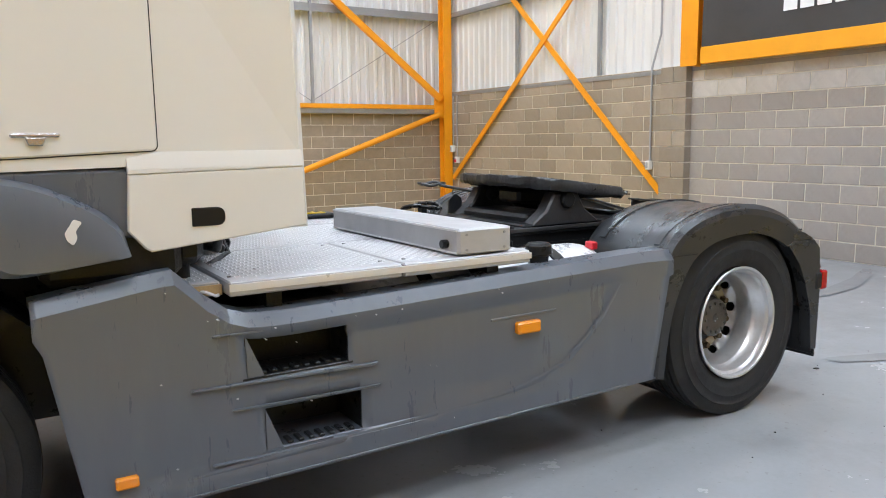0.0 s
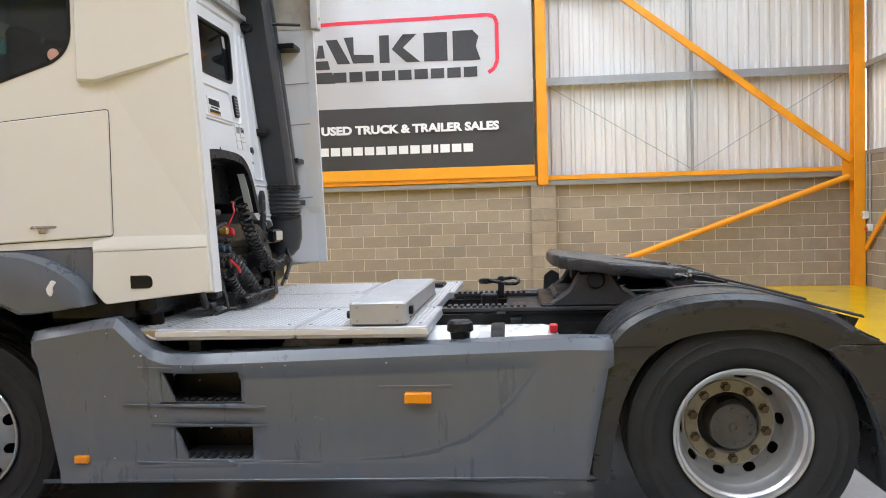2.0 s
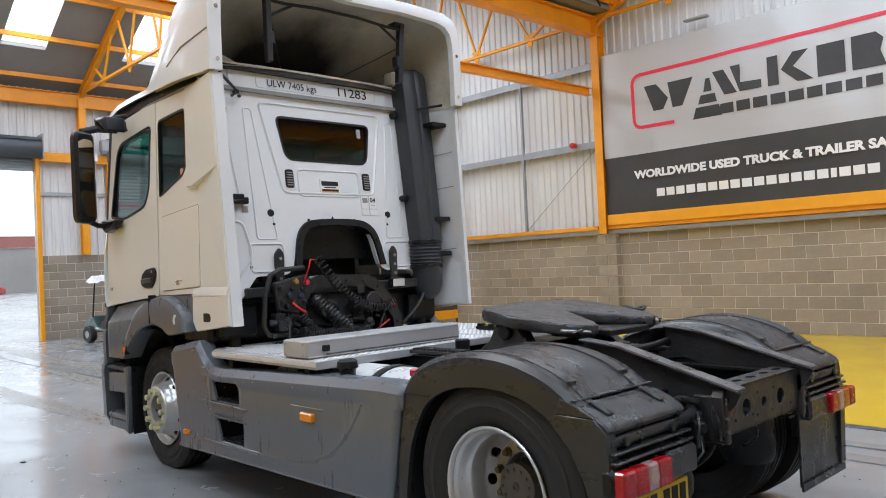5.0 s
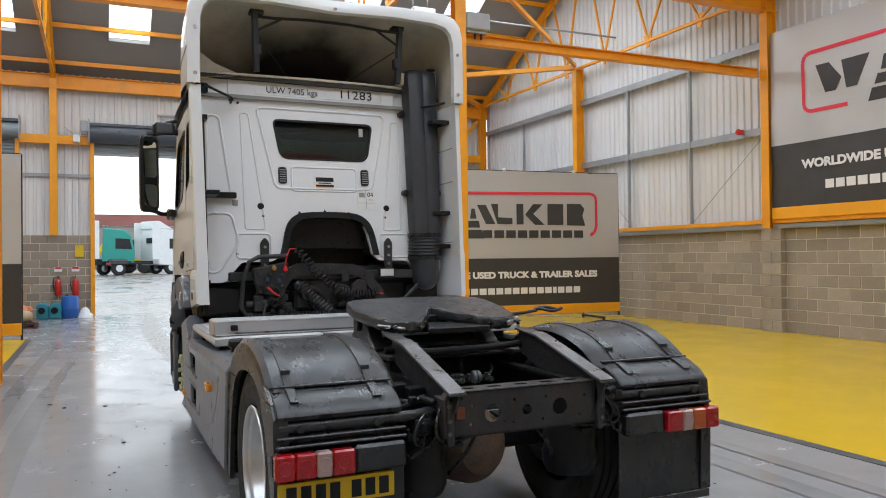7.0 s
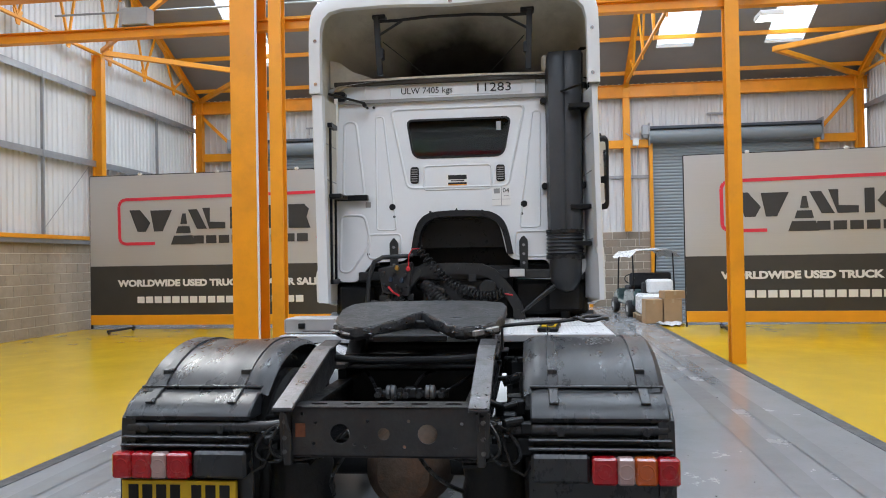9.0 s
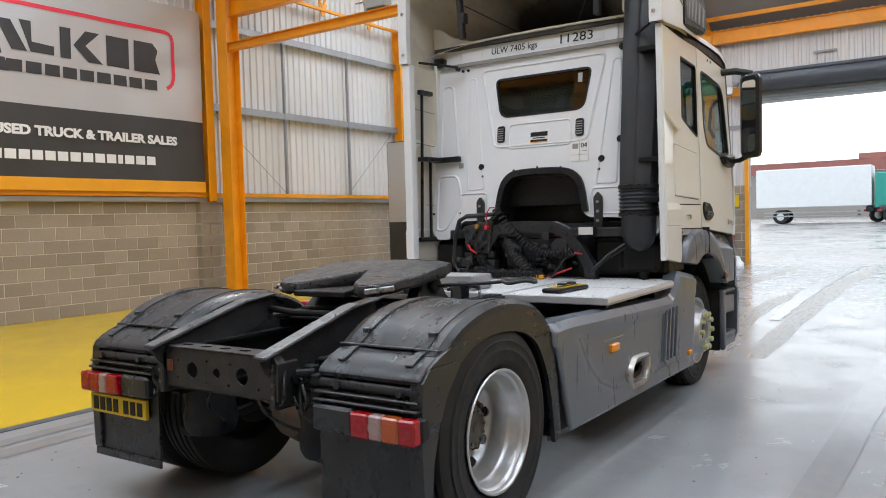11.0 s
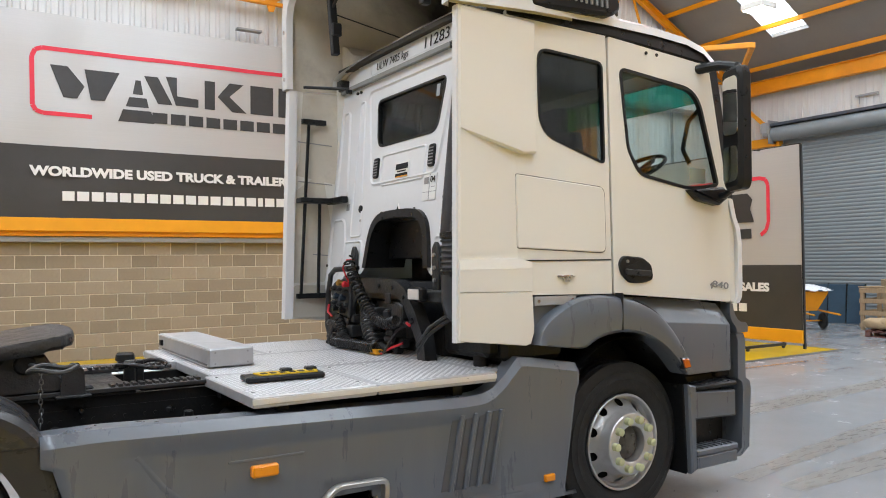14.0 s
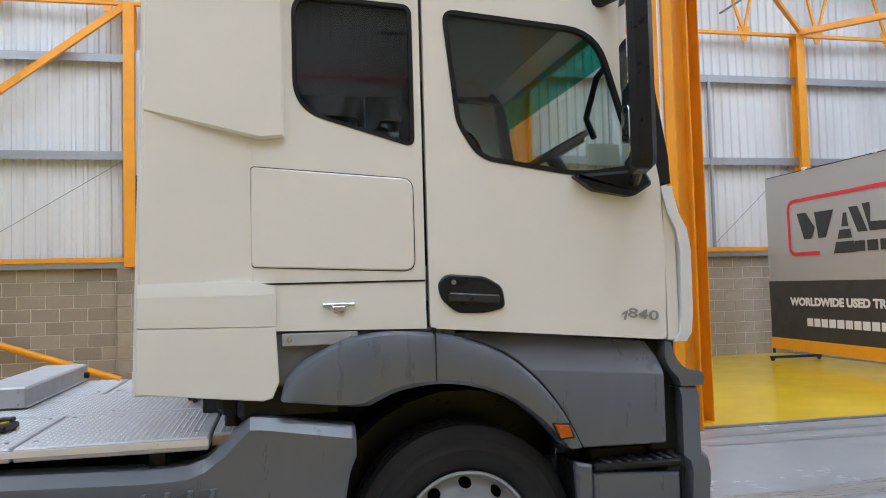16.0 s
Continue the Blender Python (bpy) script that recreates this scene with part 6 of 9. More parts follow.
ex_rings = [[(x, -y, z) for x, z in loop] for loop, y in ((out, 1.2), (out, 1.262), (inset(out, 0.008), 1.272), (inset(out, 0.026), 1.266), (inset(out, 0.034), 1.24), (inset(out, 0.036), 1.18))]
part("exhaust_surround", Shape().loft(ex_rings, True, False), mat("brushed_steel", (0.5, 0.48, 0.45), 0.36, 0.9, 0.1, 8, 60, 0.03), skr, "brushed steel exhaust surround", 50)
part("exhaust_hole", Shape().prism(inn, "y", -1.1, -1.15), BLACK_INK, skr, "black exhaust opening")
pipe = [[(x, -y, z) for x, z in loop] for loop, y in ((inset(out, 0.042), 1.12), (inset(out, 0.042), 1.225), (inset(out, 0.046), 1.232), (inset(out, 0.054), 1.228), (inset(out, 0.056), 1.1))]
part("exhaust_pipe", Shape().loft(pipe, True, False), PIPE, skr, "heat stained exhaust pipe", 50)
part("scuffs", Shape().join(Shape().add(*[[p for i in range(60) for p in ((lambda x, y: [(x, y, lerp_line(TOP, x) + 0.0015), (x + 0.008, y, lerp_line(TOP, x) + 0.0015), (x + 0.006, y + 0.006, lerp_line(TOP, x) + 0.0015)])(1.62 + ((i * 37) % 53) / 53 * 0.4, 1.1 + ((i * 23) % 31) / 31 * 0.09))], [(3 * i, 3 * i + 1, 3 * i + 2) for i in range(60)]])), WHITE_PLASTIC, skl, "scuffed paint", 0)

r = random.Random(31)
chips = Shape()
for _ in range(20):
    x = r.choice((r.uniform(1.3, 3.1), r.uniform(2.5, 3.2)))
    z = r.choice((lerp_line(TOP, x) - r.uniform(0.055, 0.09), lerp_line(TOP, x) - r.uniform(0.053, 0.098), r.uniform(0.3, 0.8)))
    w = r.uniform(0.0015, 0.005)
    chips.prism([(x - w, z), (x, z - w * 0.8), (x + w * 1.4, z + w * 0.3), (x, z + w)], "y", 1.225, 1.253 if z > lerp_line(TOP, x) - 0.1 or z < 0.38 else 1.2352)
part("paint_chips", chips, CHIP, skl, "pale stone chips", 0)["kind"] = "stuff"
part("cable_ring", Shape().tube([(2.86 + 0.035 * math.cos(a * 0.5), 1.1 + 0.05 * math.sin(a * 0.5), 0.975 + 0.01 * math.sin(a)) for a in range(14)], 0.006, 6), WHITE_PLASTIC, truck, "pale cable ring")

# front mudguards and lower corners ------------------------------------------------
def arch():
    o = [(3.13, 1.15), (3.16, 1.27), (3.37, 1.39), (3.56, 1.425), (3.78, 1.41), (3.95, 1.375), (4.12, 1.302), (4.25, 1.19), (4.34, 1.08), (4.405, 0.975), (4.452, 0.872)]
    i = [(3.2, 1.14), (3.48, 1.1), (3.54, 1.13), (3.63, 1.17), (3.81, 1.192), (3.98, 1.165), (4.1, 1.115), (4.19, 1.06), (4.28, 0.985), (4.345, 0.915), (4.385, 0.872)]
    o, i = smooth_line(o), smooth_line(i)
    s = Shape()
    rings = []
    for y, t in ((1.0, 0.0), (1.21, 0.0), (1.245, 0.06), (1.258, 0.2), (1.262, 0.55), (1.255, 0.92), (1.235, 1.0), (1.1, 1.0)):
        rings.append([(a[0] + (b[0] - a[0]) * t, y, a[1] + (b[1] - a[1]) * t) for a, b in zip(o, i)])
    return s.loft(rings, False, False)


for a, sg in zip(both("front_mudguard", arch, GREY_SKIRT, "dark grey arched front mudguard"), (1, -1)):
    part("guard_joint", Shape().box(3.785, 3.79, sg * 1.2, sg * 1.264, 1.2, 1.43), BLACK_INK, a)
    seam = smooth_line([(3.93, 1.386), (4.12, 1.306), (4.25, 1.195), (4.34, 1.085), (4.405, 0.98), (4.455, 0.874)])
    part("arch_seam", Shape().tube([(x, sg * 1.213, z) for x, z in seam], 0.007, 6), BLACK_INK, a)
    rim = [(4.302, 0.993), (4.386, 0.985), (4.41, 0.918), (4.338, 0.914)]
    cm = part("corner_marker", Shape().prism(rim, "y", sg * 1.22, sg * 1.264, 0.004), BLACK_PLASTIC, a, "dark amber corner lamp")
    part("lens", Shape().prism(inset(rim, 0.007), "y", sg * 1.25, sg * 1.269, 0.004), DULL_AMBER, cm)


def lower_panel():
    """Upright lower skirt with a shoulder that leans in under the door."""
    s = Shape()
    rings = []
    for x, low, top, out in ((3.9, 1.34, 1.4, 1.19), (4.1, 1.24, 1.39, 1.2), (4.25, 1.15, 1.378, 1.212), (4.36, 1.02, 1.37, 1.215), (4.44, 0.9, 1.362, 1.215), (4.47, 0.862, 1.36, 1.215),
                             (4.825, 0.858, 1.322, 1.215), (4.862, 0.857, 1.25, 1.214), (4.876, 0.858, 1.205, 1.21), (4.882, 0.87, 1.19, 1.2)):
        ridge = max(low + 0.01, 1.215 - (x - 4.35) * 0.075)
        top = max(top, ridge + 0.01)
        lean_in = min(0.085, (top - ridge) * 0.55)
        rings.append([(x, 1.05, low), (x, out - 0.006, low), (x, out, low + 0.006), (x, out, ridge - 0.006), (x, out - 0.004, ridge + 0.004), (x, out - 0.004 - lean_in * 0.7, ridge + (top - ridge) * 0.55), (x, out - 0.006 - lean_in, top), (x, 1.05, top)])
    return s.loft(rings, True, True)


both("cab_lower_panel", lower_panel, GREY_SKIRT, "dark grey lower cab panel with a sloping shoulder")
# the gap's shade, put in as a solid black block
both("panel_gap", lambda: Shape().box(4.84, 4.985, 0.98, 1.12, 0.8, 1.335, 0.01), BLACK_INK, "black block that puts the gap's shade beside the corner panel")
both("sill_panel", lambda: Shape().box(3.02, 3.9, 1.05, 1.17, 1.2, 1.43, 0.01), GREY_SKIRT, "grey sill under the cab side")
for sg in (1, -1):
    sb = part("step_box", Shape().box(4.54, 4.96, sg * 0.95, sg * 1.08, 0.24, 0.84, 0.02), BLACK_PLASTIC, truck, "black entry steps under the door")
    for z0, z1, m in ((0.3, 0.345, GREY_SKIRT), (0.745, 0.778, BLACK_PLASTIC)):
        part("tread", Shape().box(4.515, 4.955, sg * 1.0, sg * 1.205, z0, z1, 0.01), m, sb)
    part("side_cheek", Shape().prism([(4.45, 0.2), (4.502, 0.22), (4.505, 0.782), (4.425, 0.8)], "y", sg * 1.17, sg * 1.222, 0.012), GREY_SKIRT, sb, "dark grey side cheek")
    part("cheek_back", Shape().prism([(4.455, 0.19), (4.485, 0.21), (4.487, 0.78), (4.43, 0.792)], "y", sg * 0.95, sg * 1.168, 0.006), BLACK_PLASTIC, sb)
    part("riser", Shape().box(4.52, 4.95, sg * 1.16, sg * 1.2, 0.215, 0.3, 0.01), GREY_SKIRT, sb)
    part("riser", Shape().prism([(4.51, 0.742), (4.95, 0.712), (4.95, 0.53), (4.51, 0.55)], "y", sg * 1.13, sg * 1.195, 0.012), GREY_SKIRT, sb)


both("corner_panel", lambda: Shape().prism([(4.897, 1.325), (4.925, 1.318), (4.935, 1.275), (4.955, 1.235), (4.98, 1.205), (5.01, 1.188), (5.06, 1.182), (5.08, 1.172), (5.09, 1.15), (5.086, 1.112), (4.972, 1.11), (4.958, 1.15), (4.92, 1.19), (4.9, 1.225), (4.892, 1.26)], "y", 1.06, 1.2), GREY_SKIRT, "rounded grey corner trim above the bumper")


for sg in (1, -1):
    for i in range(7):
        for z0, z1 in ((0.345, 0.355), (0.778, 0.785)):
            part("step_slat", Shape().box(4.59 + i * 0.05, 4.612 + i * 0.05, sg * 1.03, sg * 1.19, z0, z1, 0.003), GREY_SKIRT, truck, "ribbed step slat")


def bumper_corner():
    s = Shape()
    rings = []
    for z, x, dy in ((0.24, 5.04, -0.03), (0.3, 5.1, -0.01), (0.71, 5.13, -0.008), (0.765, 5.12, -0.01), (0.79, 5.09, -0.02), (1.06, 5.092, -0.02), (1.104, 5.085, -0.03), (1.106, 5.05, -0.1), (1.2, 5.02, -0.14), (1.32, 4.98, -0.16)):
        y1 = 1.22 + dy
        rings.append([(x - 0.12, y1, z), (x - 0.03, y1 - 0.005, z), (x, y1 - 0.06, z), (x + 0.08, y1 - 0.3, z), (x + 0.13, 0.0, z), (x - 0.1, 0.0, z), (x - 0.11, y1 - 0.1, z)])
    return s.loft(rings, True, True)


both("bumper", bumper_corner, GREY_SKIRT, "dark grey front bumper")

# cab --------------------------------------------------------------------------------
LEAN = 0.118


def lean(s):
    s.v = [(x + LEAN * (z - 2.0), y, z) for x, y, z in s.v]
    return s


BACK = 2.915
half = [(1.12, 3.19), (1.14, 1.46), (1.07, 1.37), (0.93, 1.37), (0.82, 1.5), (0.78, 1.545), (0.5, 1.55), (0.44, 1.6), (0.385, 1.84), (0.33, 1.93), (0.22, 1.975)]
back_outline = rounded([(0.95, 3.24)] + half + [(-y, z) for y, z in half[::-1]] + [(-0.95, 3.24)], 0.035, 4)
WIN = rounded([(0.478, 2.865), (-0.5, 2.865), (-0.43, 2.49), (0.412, 2.49)], [0.07, 0.07, 0.09, 0.09], 6)
back = part("cab_back", lean(plate(back_outline, [WIN], "x", BACK, BACK + 0.05)), WHITE_CAB, truck, "white pressed steel rear wall of the cab", 30)
part("rear_window", lean(plate(WIN, [], "x", BACK + 0.012, BACK + 0.022)), DARK_GLASS, back, "dark tinted rear window")
part("window_seal", lean(plate(WIN, [inset(WIN, 0.018)], "x", BACK - 0.004, BACK + 0.02)), BLACK_PLASTIC, back, "black window seal")


def swage(poly, r, wdt, h, name="swage"):
    p = rounded(poly, r, 4)
    q0, q1, q2 = inset(p, -wdt / 2), inset(p, 0), inset(p, wdt / 2)
    s = Shape()
    put = lambda loop, d: [(BACK + d, a, b) for a, b in loop]
    s.loft([put(q0, 0.0005), put(q1, -h), put(q2, 0.0005)], True, False)
    part(name, lean(s), WHITE_CAB, back, "", 60)


def pad(poly, r, h, name="pressed_panel"):
    p = rounded(poly, r, 4)
    s = Shape()
    put = lambda loop, d: [(BACK + d, a, b) for a, b in loop]
    s.loft([put(inset(p, -0.012), 0.001), put(p, -h)], True, False)
    s.join(plate(p, [], "x", BACK - h, BACK - h + 0.001))
    part(name, lean(s), WHITE_CAB, back, "", 30)


pad([(0.86, 3.215), (-0.72, 3.215), (-0.72, 3.06), (0.86, 3.06)], 0.03, 0.012)
swage([(0.62, 3.205), (-0.6, 3.205), (-0.6, 3.085), (0.62, 3.085)], 0.03, 0.02, 0.016)
swage([(0.62, 2.96), (-0.62, 2.96), (-0.46, 2.22), (0.46, 2.22)], 0.06, 0.03, 0.012)
swage([(0.31, 2.42), (-0.31, 2.42), (-0.31, 2.2), (0.31, 2.2)], 0.04, 0.022, 0.01)
for sg in (1, -1):
    swage([(sg * 1.06, 2.86), (sg * 0.95, 2.86), (sg * 0.86, 2.16), (sg * 1.06, 2.16)], 0.05, 0.03, 0.012)
    swage([(sg * 1.08, 1.98), (sg * 0.86, 1.98), (sg * 0.8, 1.72), (sg * 0.98, 1.46), (sg * 1.08, 1.46)], 0.06, 0.03, 0.012)
    swage([(sg * 0.76, 2.9), (sg * 0.69, 2.9), (sg * 0.56, 1.84), (sg * 0.74, 1.84)], 0.03, 0.02, 0.008)
    swage([(sg * 0.82, 1.8), (sg * 0.52, 1.8), (sg * 0.52, 1.58), (sg * 0.82, 1.58)], 0.04, 0.024, 0.01)
    v = part("cab_vent", lean(Shape().prism(rounded([(sg * 0.355, 2.415), (sg * 0.432, 2.415), (sg * 0.432, 2.262), (sg * 0.355, 2.262)], 0.025), "x", BACK - 0.014, BACK + 0.005, 0.004)), BLACK_PLASTIC, back, "black slotted vent")
    sl = Shape()
    for i in range(6):
        sl.box(BACK - 0.018, BACK - 0.013, sg * 0.365, sg * 0.422, 2.28 + i * 0.021, 2.288 + i * 0.021)
    part("vent_slat", lean(sl), GREY_INK, v)
    part("plug", lean(Shape().cyl((BACK - 0.008, sg * 0.6, 2.05), (BACK + 0.01, sg * 0.6, 2.05), 0.03, 18, 0.004)) , BLACK_PLASTIC, back, "black rubber plug")
    part("plug", lean(Shape().cyl((BACK - 0.006, sg * 0.58, 1.96), (BACK + 0.01, sg * 0.58, 1.96), 0.012, 12)), BLACK_PLASTIC, back)
for y in (0.25, 0.0, -0.22, -0.06, 1.12, 0.82, -0.82):
    zz = 1.995 if abs(y) < 0.5 else 1.62
    part("plug", lean(Shape().cyl((BACK - 0.006, y, zz), (BACK + 0.01, y, zz), 0.012, 12)), BLACK_PLASTIC, back)
part("code_sticker", lean(Shape().box(BACK - 0.004, BACK, 0.8, 0.85, 2.05, 2.1)), GREY_INK, back, "tiny grey code sticker")
part("warning_sticker", lean(Shape().prism([(-0.025, 1.985), (0.045, 1.985), (0.01, 2.05)], "x", BACK - 0.004, BACK)), WHITE_PLASTIC, back, "small white warning triangle")
part("warning_print", lean(Shape().prism([(-0.008, 1.995), (0.028, 1.995), (0.01, 2.03)], "x", BACK - 0.006, BACK - 0.003)), BLACK_INK, back)
part("window_label", lean(Shape().box(BACK + 0.008, BACK + 0.011, -0.4, -0.36, 2.74, 2.82)), GREY_PVC, back, "pale label in the rear window")
for y in (0.84, 0.78):
    part("plug", lean(Shape().cyl((BACK - 0.016, y, 2.99), (BACK + 0.01, y, 2.99), 0.012, 10)), BLACK_PLASTIC, back)


def on_back(y, z, d=0.02):
    k = math.hypot(1, LEAN)
    m = Matrix(((0, LEAN / k, -1 / k, BACK + LEAN * (z - 2.0) - d), (-1, 0, 0, y), (0, 1 / k, LEAN / k, z), (0, 0, 0, 1)))
    return m


words("marking", "ULW 7405 kgs", 0.085, BLACK_INK, on_back(0.28, 3.13, 0.018), back, 0.48)
words("marking", "11283", 0.115, BLACK_INK, on_back(-0.336, 3.137, 0.018), back, 0.31)
lab = part("sticker", lean(Shape().box(BACK - 0.006, BACK, -0.1, 0.1, 2.235, 2.345)), WHITE_PLASTIC, back, "white sticker with a dark emblem")
part("sticker_print", lean(Shape().box(BACK - 0.008, BACK - 0.004, -0.085, 0.085, 2.29, 2.33).box(BACK - 0.008, BACK - 0.004, -0.085, 0.085, 2.243, 2.262).box(BACK - 0.008, BACK - 0.004, -0.06, 0.06, 2.272, 2.281)), BLACK_INK, back)
part("sticker_print", lean(Shape().box(BACK - 0.0085, BACK - 0.004, -0.085, 0.085, 2.236, 2.243)), BAN_YEL, back)
part("sticker", lean(Shape().box(BACK - 0.006, BACK, -0.48, -0.315, 2.04, 2.215)), WHITE_PLASTIC, back, "white inspection sticker")
part("sticker_print", lean(Shape().box(BACK - 0.008, BACK - 0.004, -0.4, -0.396, 2.04, 2.215).box(BACK - 0.008, BACK - 0.004, -0.48, -0.315, 2.095, 2.098).box(BACK - 0.008, BACK - 0.004, -0.465, -0.42, 2.125, 2.13).box(BACK - 0.008, BACK - 0.004, -0.385, -0.33, 2.15, 2.195)), GREY_INK, back)
words("marking", "04", 0.06, BLACK_INK, on_back(-0.44, 2.175, 0.01), back)
part("cab_top_seal", Shape().tube([(3.03, 1.16, 3.13), (3.045, 1.08, 3.2), (3.05, 0.9, 3.24), (3.05, 0.6, 3.248), (3.05, 0.0, 3.256), (3.05, -0.6, 3.248), (3.05, -0.9, 3.24), (3.045, -1.08, 3.2), (3.03, -1.16, 3.16)], 0.022, 8), mat("perished_beige_seal", (0.66, 0.59, 0.47), 0.8, 0, 0.2, 12, 60, 0.3), back, "perished beige seal")
# arch over the gearbox
arch_o = [(0.43, 1.6), (0.39, 1.86), (0.32, 1.96), (0.21, 2.005), (-0.24, 2.005), (-0.37, 1.96), (-0.45, 1.86), (-0.50, 1.6)]
arch_i = [(0.375, 1.6), (0.34, 1.83), (0.275, 1.915), (0.19, 1.95), (-0.22, 1.95), (-0.33, 1.915), (-0.4, 1.83), (-0.445, 1.6)]
arch_o, arch_i = smooth_line(arch_o), smooth_line(arch_i)
part("tunnel_trim", lean(plate(arch_o + arch_i[::-1], [], "x", BACK - 0.03, BACK + 0.3)), BLACK_PLASTIC, truck, "black trim round the engine tunnel")
part("tunnel_panel", Shape().box(3.03, 3.06, -0.47, 0.42, 1.66, 1.98, 0.01).box(3.3, 3.34, -0.5, 0.5, 1.2, 1.7, 0.02).box(2.99, 3.26, -0.45, 0.45, 1.93, 1.96), BLACK_PLASTIC, truck, "black tunnel panel")

def panel(pts, c):
    """A moulded panel from its outer corners (x, y, z), rims bevelled by c, its back flat."""
    small = inset([(x, z) for x, y, z in pts], c)
    rings = [[(x, y - 0.05, z) for x, y, z in pts], [(x, y - c, z) for x, y, z in pts], [(a, p[1], b) for (a, b), p in zip(small, pts)]]
    return Shape().loft(rings, True, True)


# cab sides, doors, glass
W2 = rounded([(3.2, 2.90), (3.73, 2.875), (3.73, 2.225), (3.2, 2.385)], [0.09, 0.05, 0.05, 0.14], 7)
WD = rounded([(3.865, 2.865), (4.62, 2.80), (4.815, 2.14), (4.5, 2.1), (4.02, 2.175), (3.92, 2.34)], [0.07, 0.16, 0.05, 0.1, 0.08, 0.05], 6)
SIDE = [(2.96, 1.44), (3.762, 1.425), (3.762, 3.05), (2.98, 3.08)]
DOOR = rounded([(3.778, 1.425), (4.905, 1.332), (4.915, 1.75), (4.905, 2.08), (4.74, 2.98), (3.778, 3.045)], [0.02, 0.03, 0.02, 0.02, 0.06, 0.02], 4)
for sg in (1, -1):
    def S(shape):
        """A piece of this side, drawn in a little as it rises."""
        shape.v = [(x, y - (0.034 if sg > 0 else 0.008) - 0.022 * max(0, z - 1.5) / 1.4, z) for x, y, z in shape.v]
        return shape if sg > 0 else shape.mirror_y()
    side = part("cab_side", S(plate(SIDE, [W2], "y", 1.17, 1.205)), CREAM, truck, "cream painted cab side panel")
    part("side_window", S(plate(W2, [], "y", 1.182, 1.19)), TINTED, side, "tinted side window")
    part("window_seal", S(plate(W2, [inset(W2, 0.016)], "y", 1.185, 1.209)), BLACK_PLASTIC, side)
    hz0, hz1 = (1.47, 2.115) if sg > 0 else (1.69, 2.135)
    hatch = rounded([(3.02, hz0 + 0.02), (3.715, hz0 - 0.01), (3.715, hz1 - 0.05), (3.02, hz1)], [0.02, 0.05, 0.05, 0.02])
    part("locker_gap", S(plate(inset(hatch, -0.004), [], "y", 1.203, 1.2065)), BLACK_INK, side)
    part("locker_hatch", S(Shape().prism(hatch, "y", 1.2, 1.214, 0.006)), CREAM, side, "cream locker hatch")
    part("locker_handle", S(Shape().box(3.31, 3.45, 1.205, 1.222, 1.535, 1.548, 0.004).prism([(3.35, 1.535), (3.41, 1.535), (3.4, 1.51), (3.36, 1.51)], "y", 1.205, 1.226, 0.003)), CHROME, side, "small chrome locker handle")
    if sg < 0:
        part("panel_line", S(Shape().box(3.04, 3.76, 1.2, 1.208, 1.632, 1.64)), BLACK_INK, side)
    door = part("cab_door", S(plate(DOOR, [WD], "y", 1.165, 1.208)), CREAM, truck, "cream painted cab door")
    part("door_window", S(plate(WD, [], "y", 1.18, 1.188)), DOOR_GLASS, door, "tinted door window")
    part("window_seal", S(plate(WD, [inset(WD, 0.022)], "y", 1.183, 1.213)), BLACK_PLASTIC, door, "black window frame")
    hd = rounded([(3.812, 1.62), (3.85, 1.662), (4.03, 1.648), (4.11, 1.6), (4.122, 1.505), (4.03, 1.485), (3.9, 1.488), (3.828, 1.55)], 0.03)
    hn = part("door_handle", S(Shape().prism(hd, "y", 1.2, 1.222, 0.008)), BLACK_PLASTIC, door, "black recessed door handle")
    part("grip", S(Shape().beam((3.86, 1.228, 1.56), (4.09, 1.228, 1.545), 0.02, 0.04, 0.008)), GUARD, hn)
    # the hollow's shade, laid on as a flat black patch
    part("handle_recess", S(Shape().prism(rounded([(3.86, 1.585), (4.0, 1.632), (4.09, 1.59), (4.09, 1.57), (3.88, 1.575)], 0.012), "y", 1.2225, 1.2245)), BLACK_INK, hn)
    part("key_cylinder", S(Shape().cyl((3.885, 1.222, 1.625), (3.885, 1.228, 1.625), 0.011, 10)), GREY_INK, hn)
    if sg > 0:
        part("door_tag", S(Shape().box(4.82, 4.87, 1.206, 1.2115, 1.47, 1.5, 0.002)), GREY_PVC, door, "small grey tag on the door")
    if sg < 0:
        number = words("model_number", "840", 0.062, GREY_INK, Matrix(((1, 0.3, 0, 4.787), (0, 0, -1, -1.2085), (0, 1, 0, 1.452), (0, 0, 0, 1))), door, 0.146, 0.0008)
        one = [(-0.012, 0.01), (0.004, 0.022), (0.015, 0.022), (0.015, -0.022), (0.004, -0.022), (0.004, 0.008), (-0.012, 0.0)]
        part("first_digit", Shape().prism([(4.69 + x + 0.3 * z, 1.452 + z) for x, z in one], "y", -1.2072, -1.2095), GREY_INK, door)
    part("pillar_trim", S(plate([(4.75, 2.99), (4.905, 2.085), (4.92, 2.06), (4.965, 2.07), (4.96, 2.2), (4.83, 3.0)], [], "y", 1.12, 1.2)), BLACK_PLASTIC, truck, "black windscreen pillar")
    part("roof_band", S(Shape().prism([(2.98, 3.05), (3.9, 3.04), (4.74, 2.985), (4.82, 2.96), (4.76, 3.06), (4.55, 3.11), (3.9, 3.135), (2.98, 3.14)], "y", 1.1, 1.212, 0.012)), BLACK_PLASTIC, truck, "black roof edge band")
    if sg < 0:
        for x in (4.12, 4.22):
            part("gutter_bolt", S(Shape().cyl((x, 1.2, 2.985), (x, 1.214, 2.985), 0.012, 8)), BLACK_PLASTIC, door)
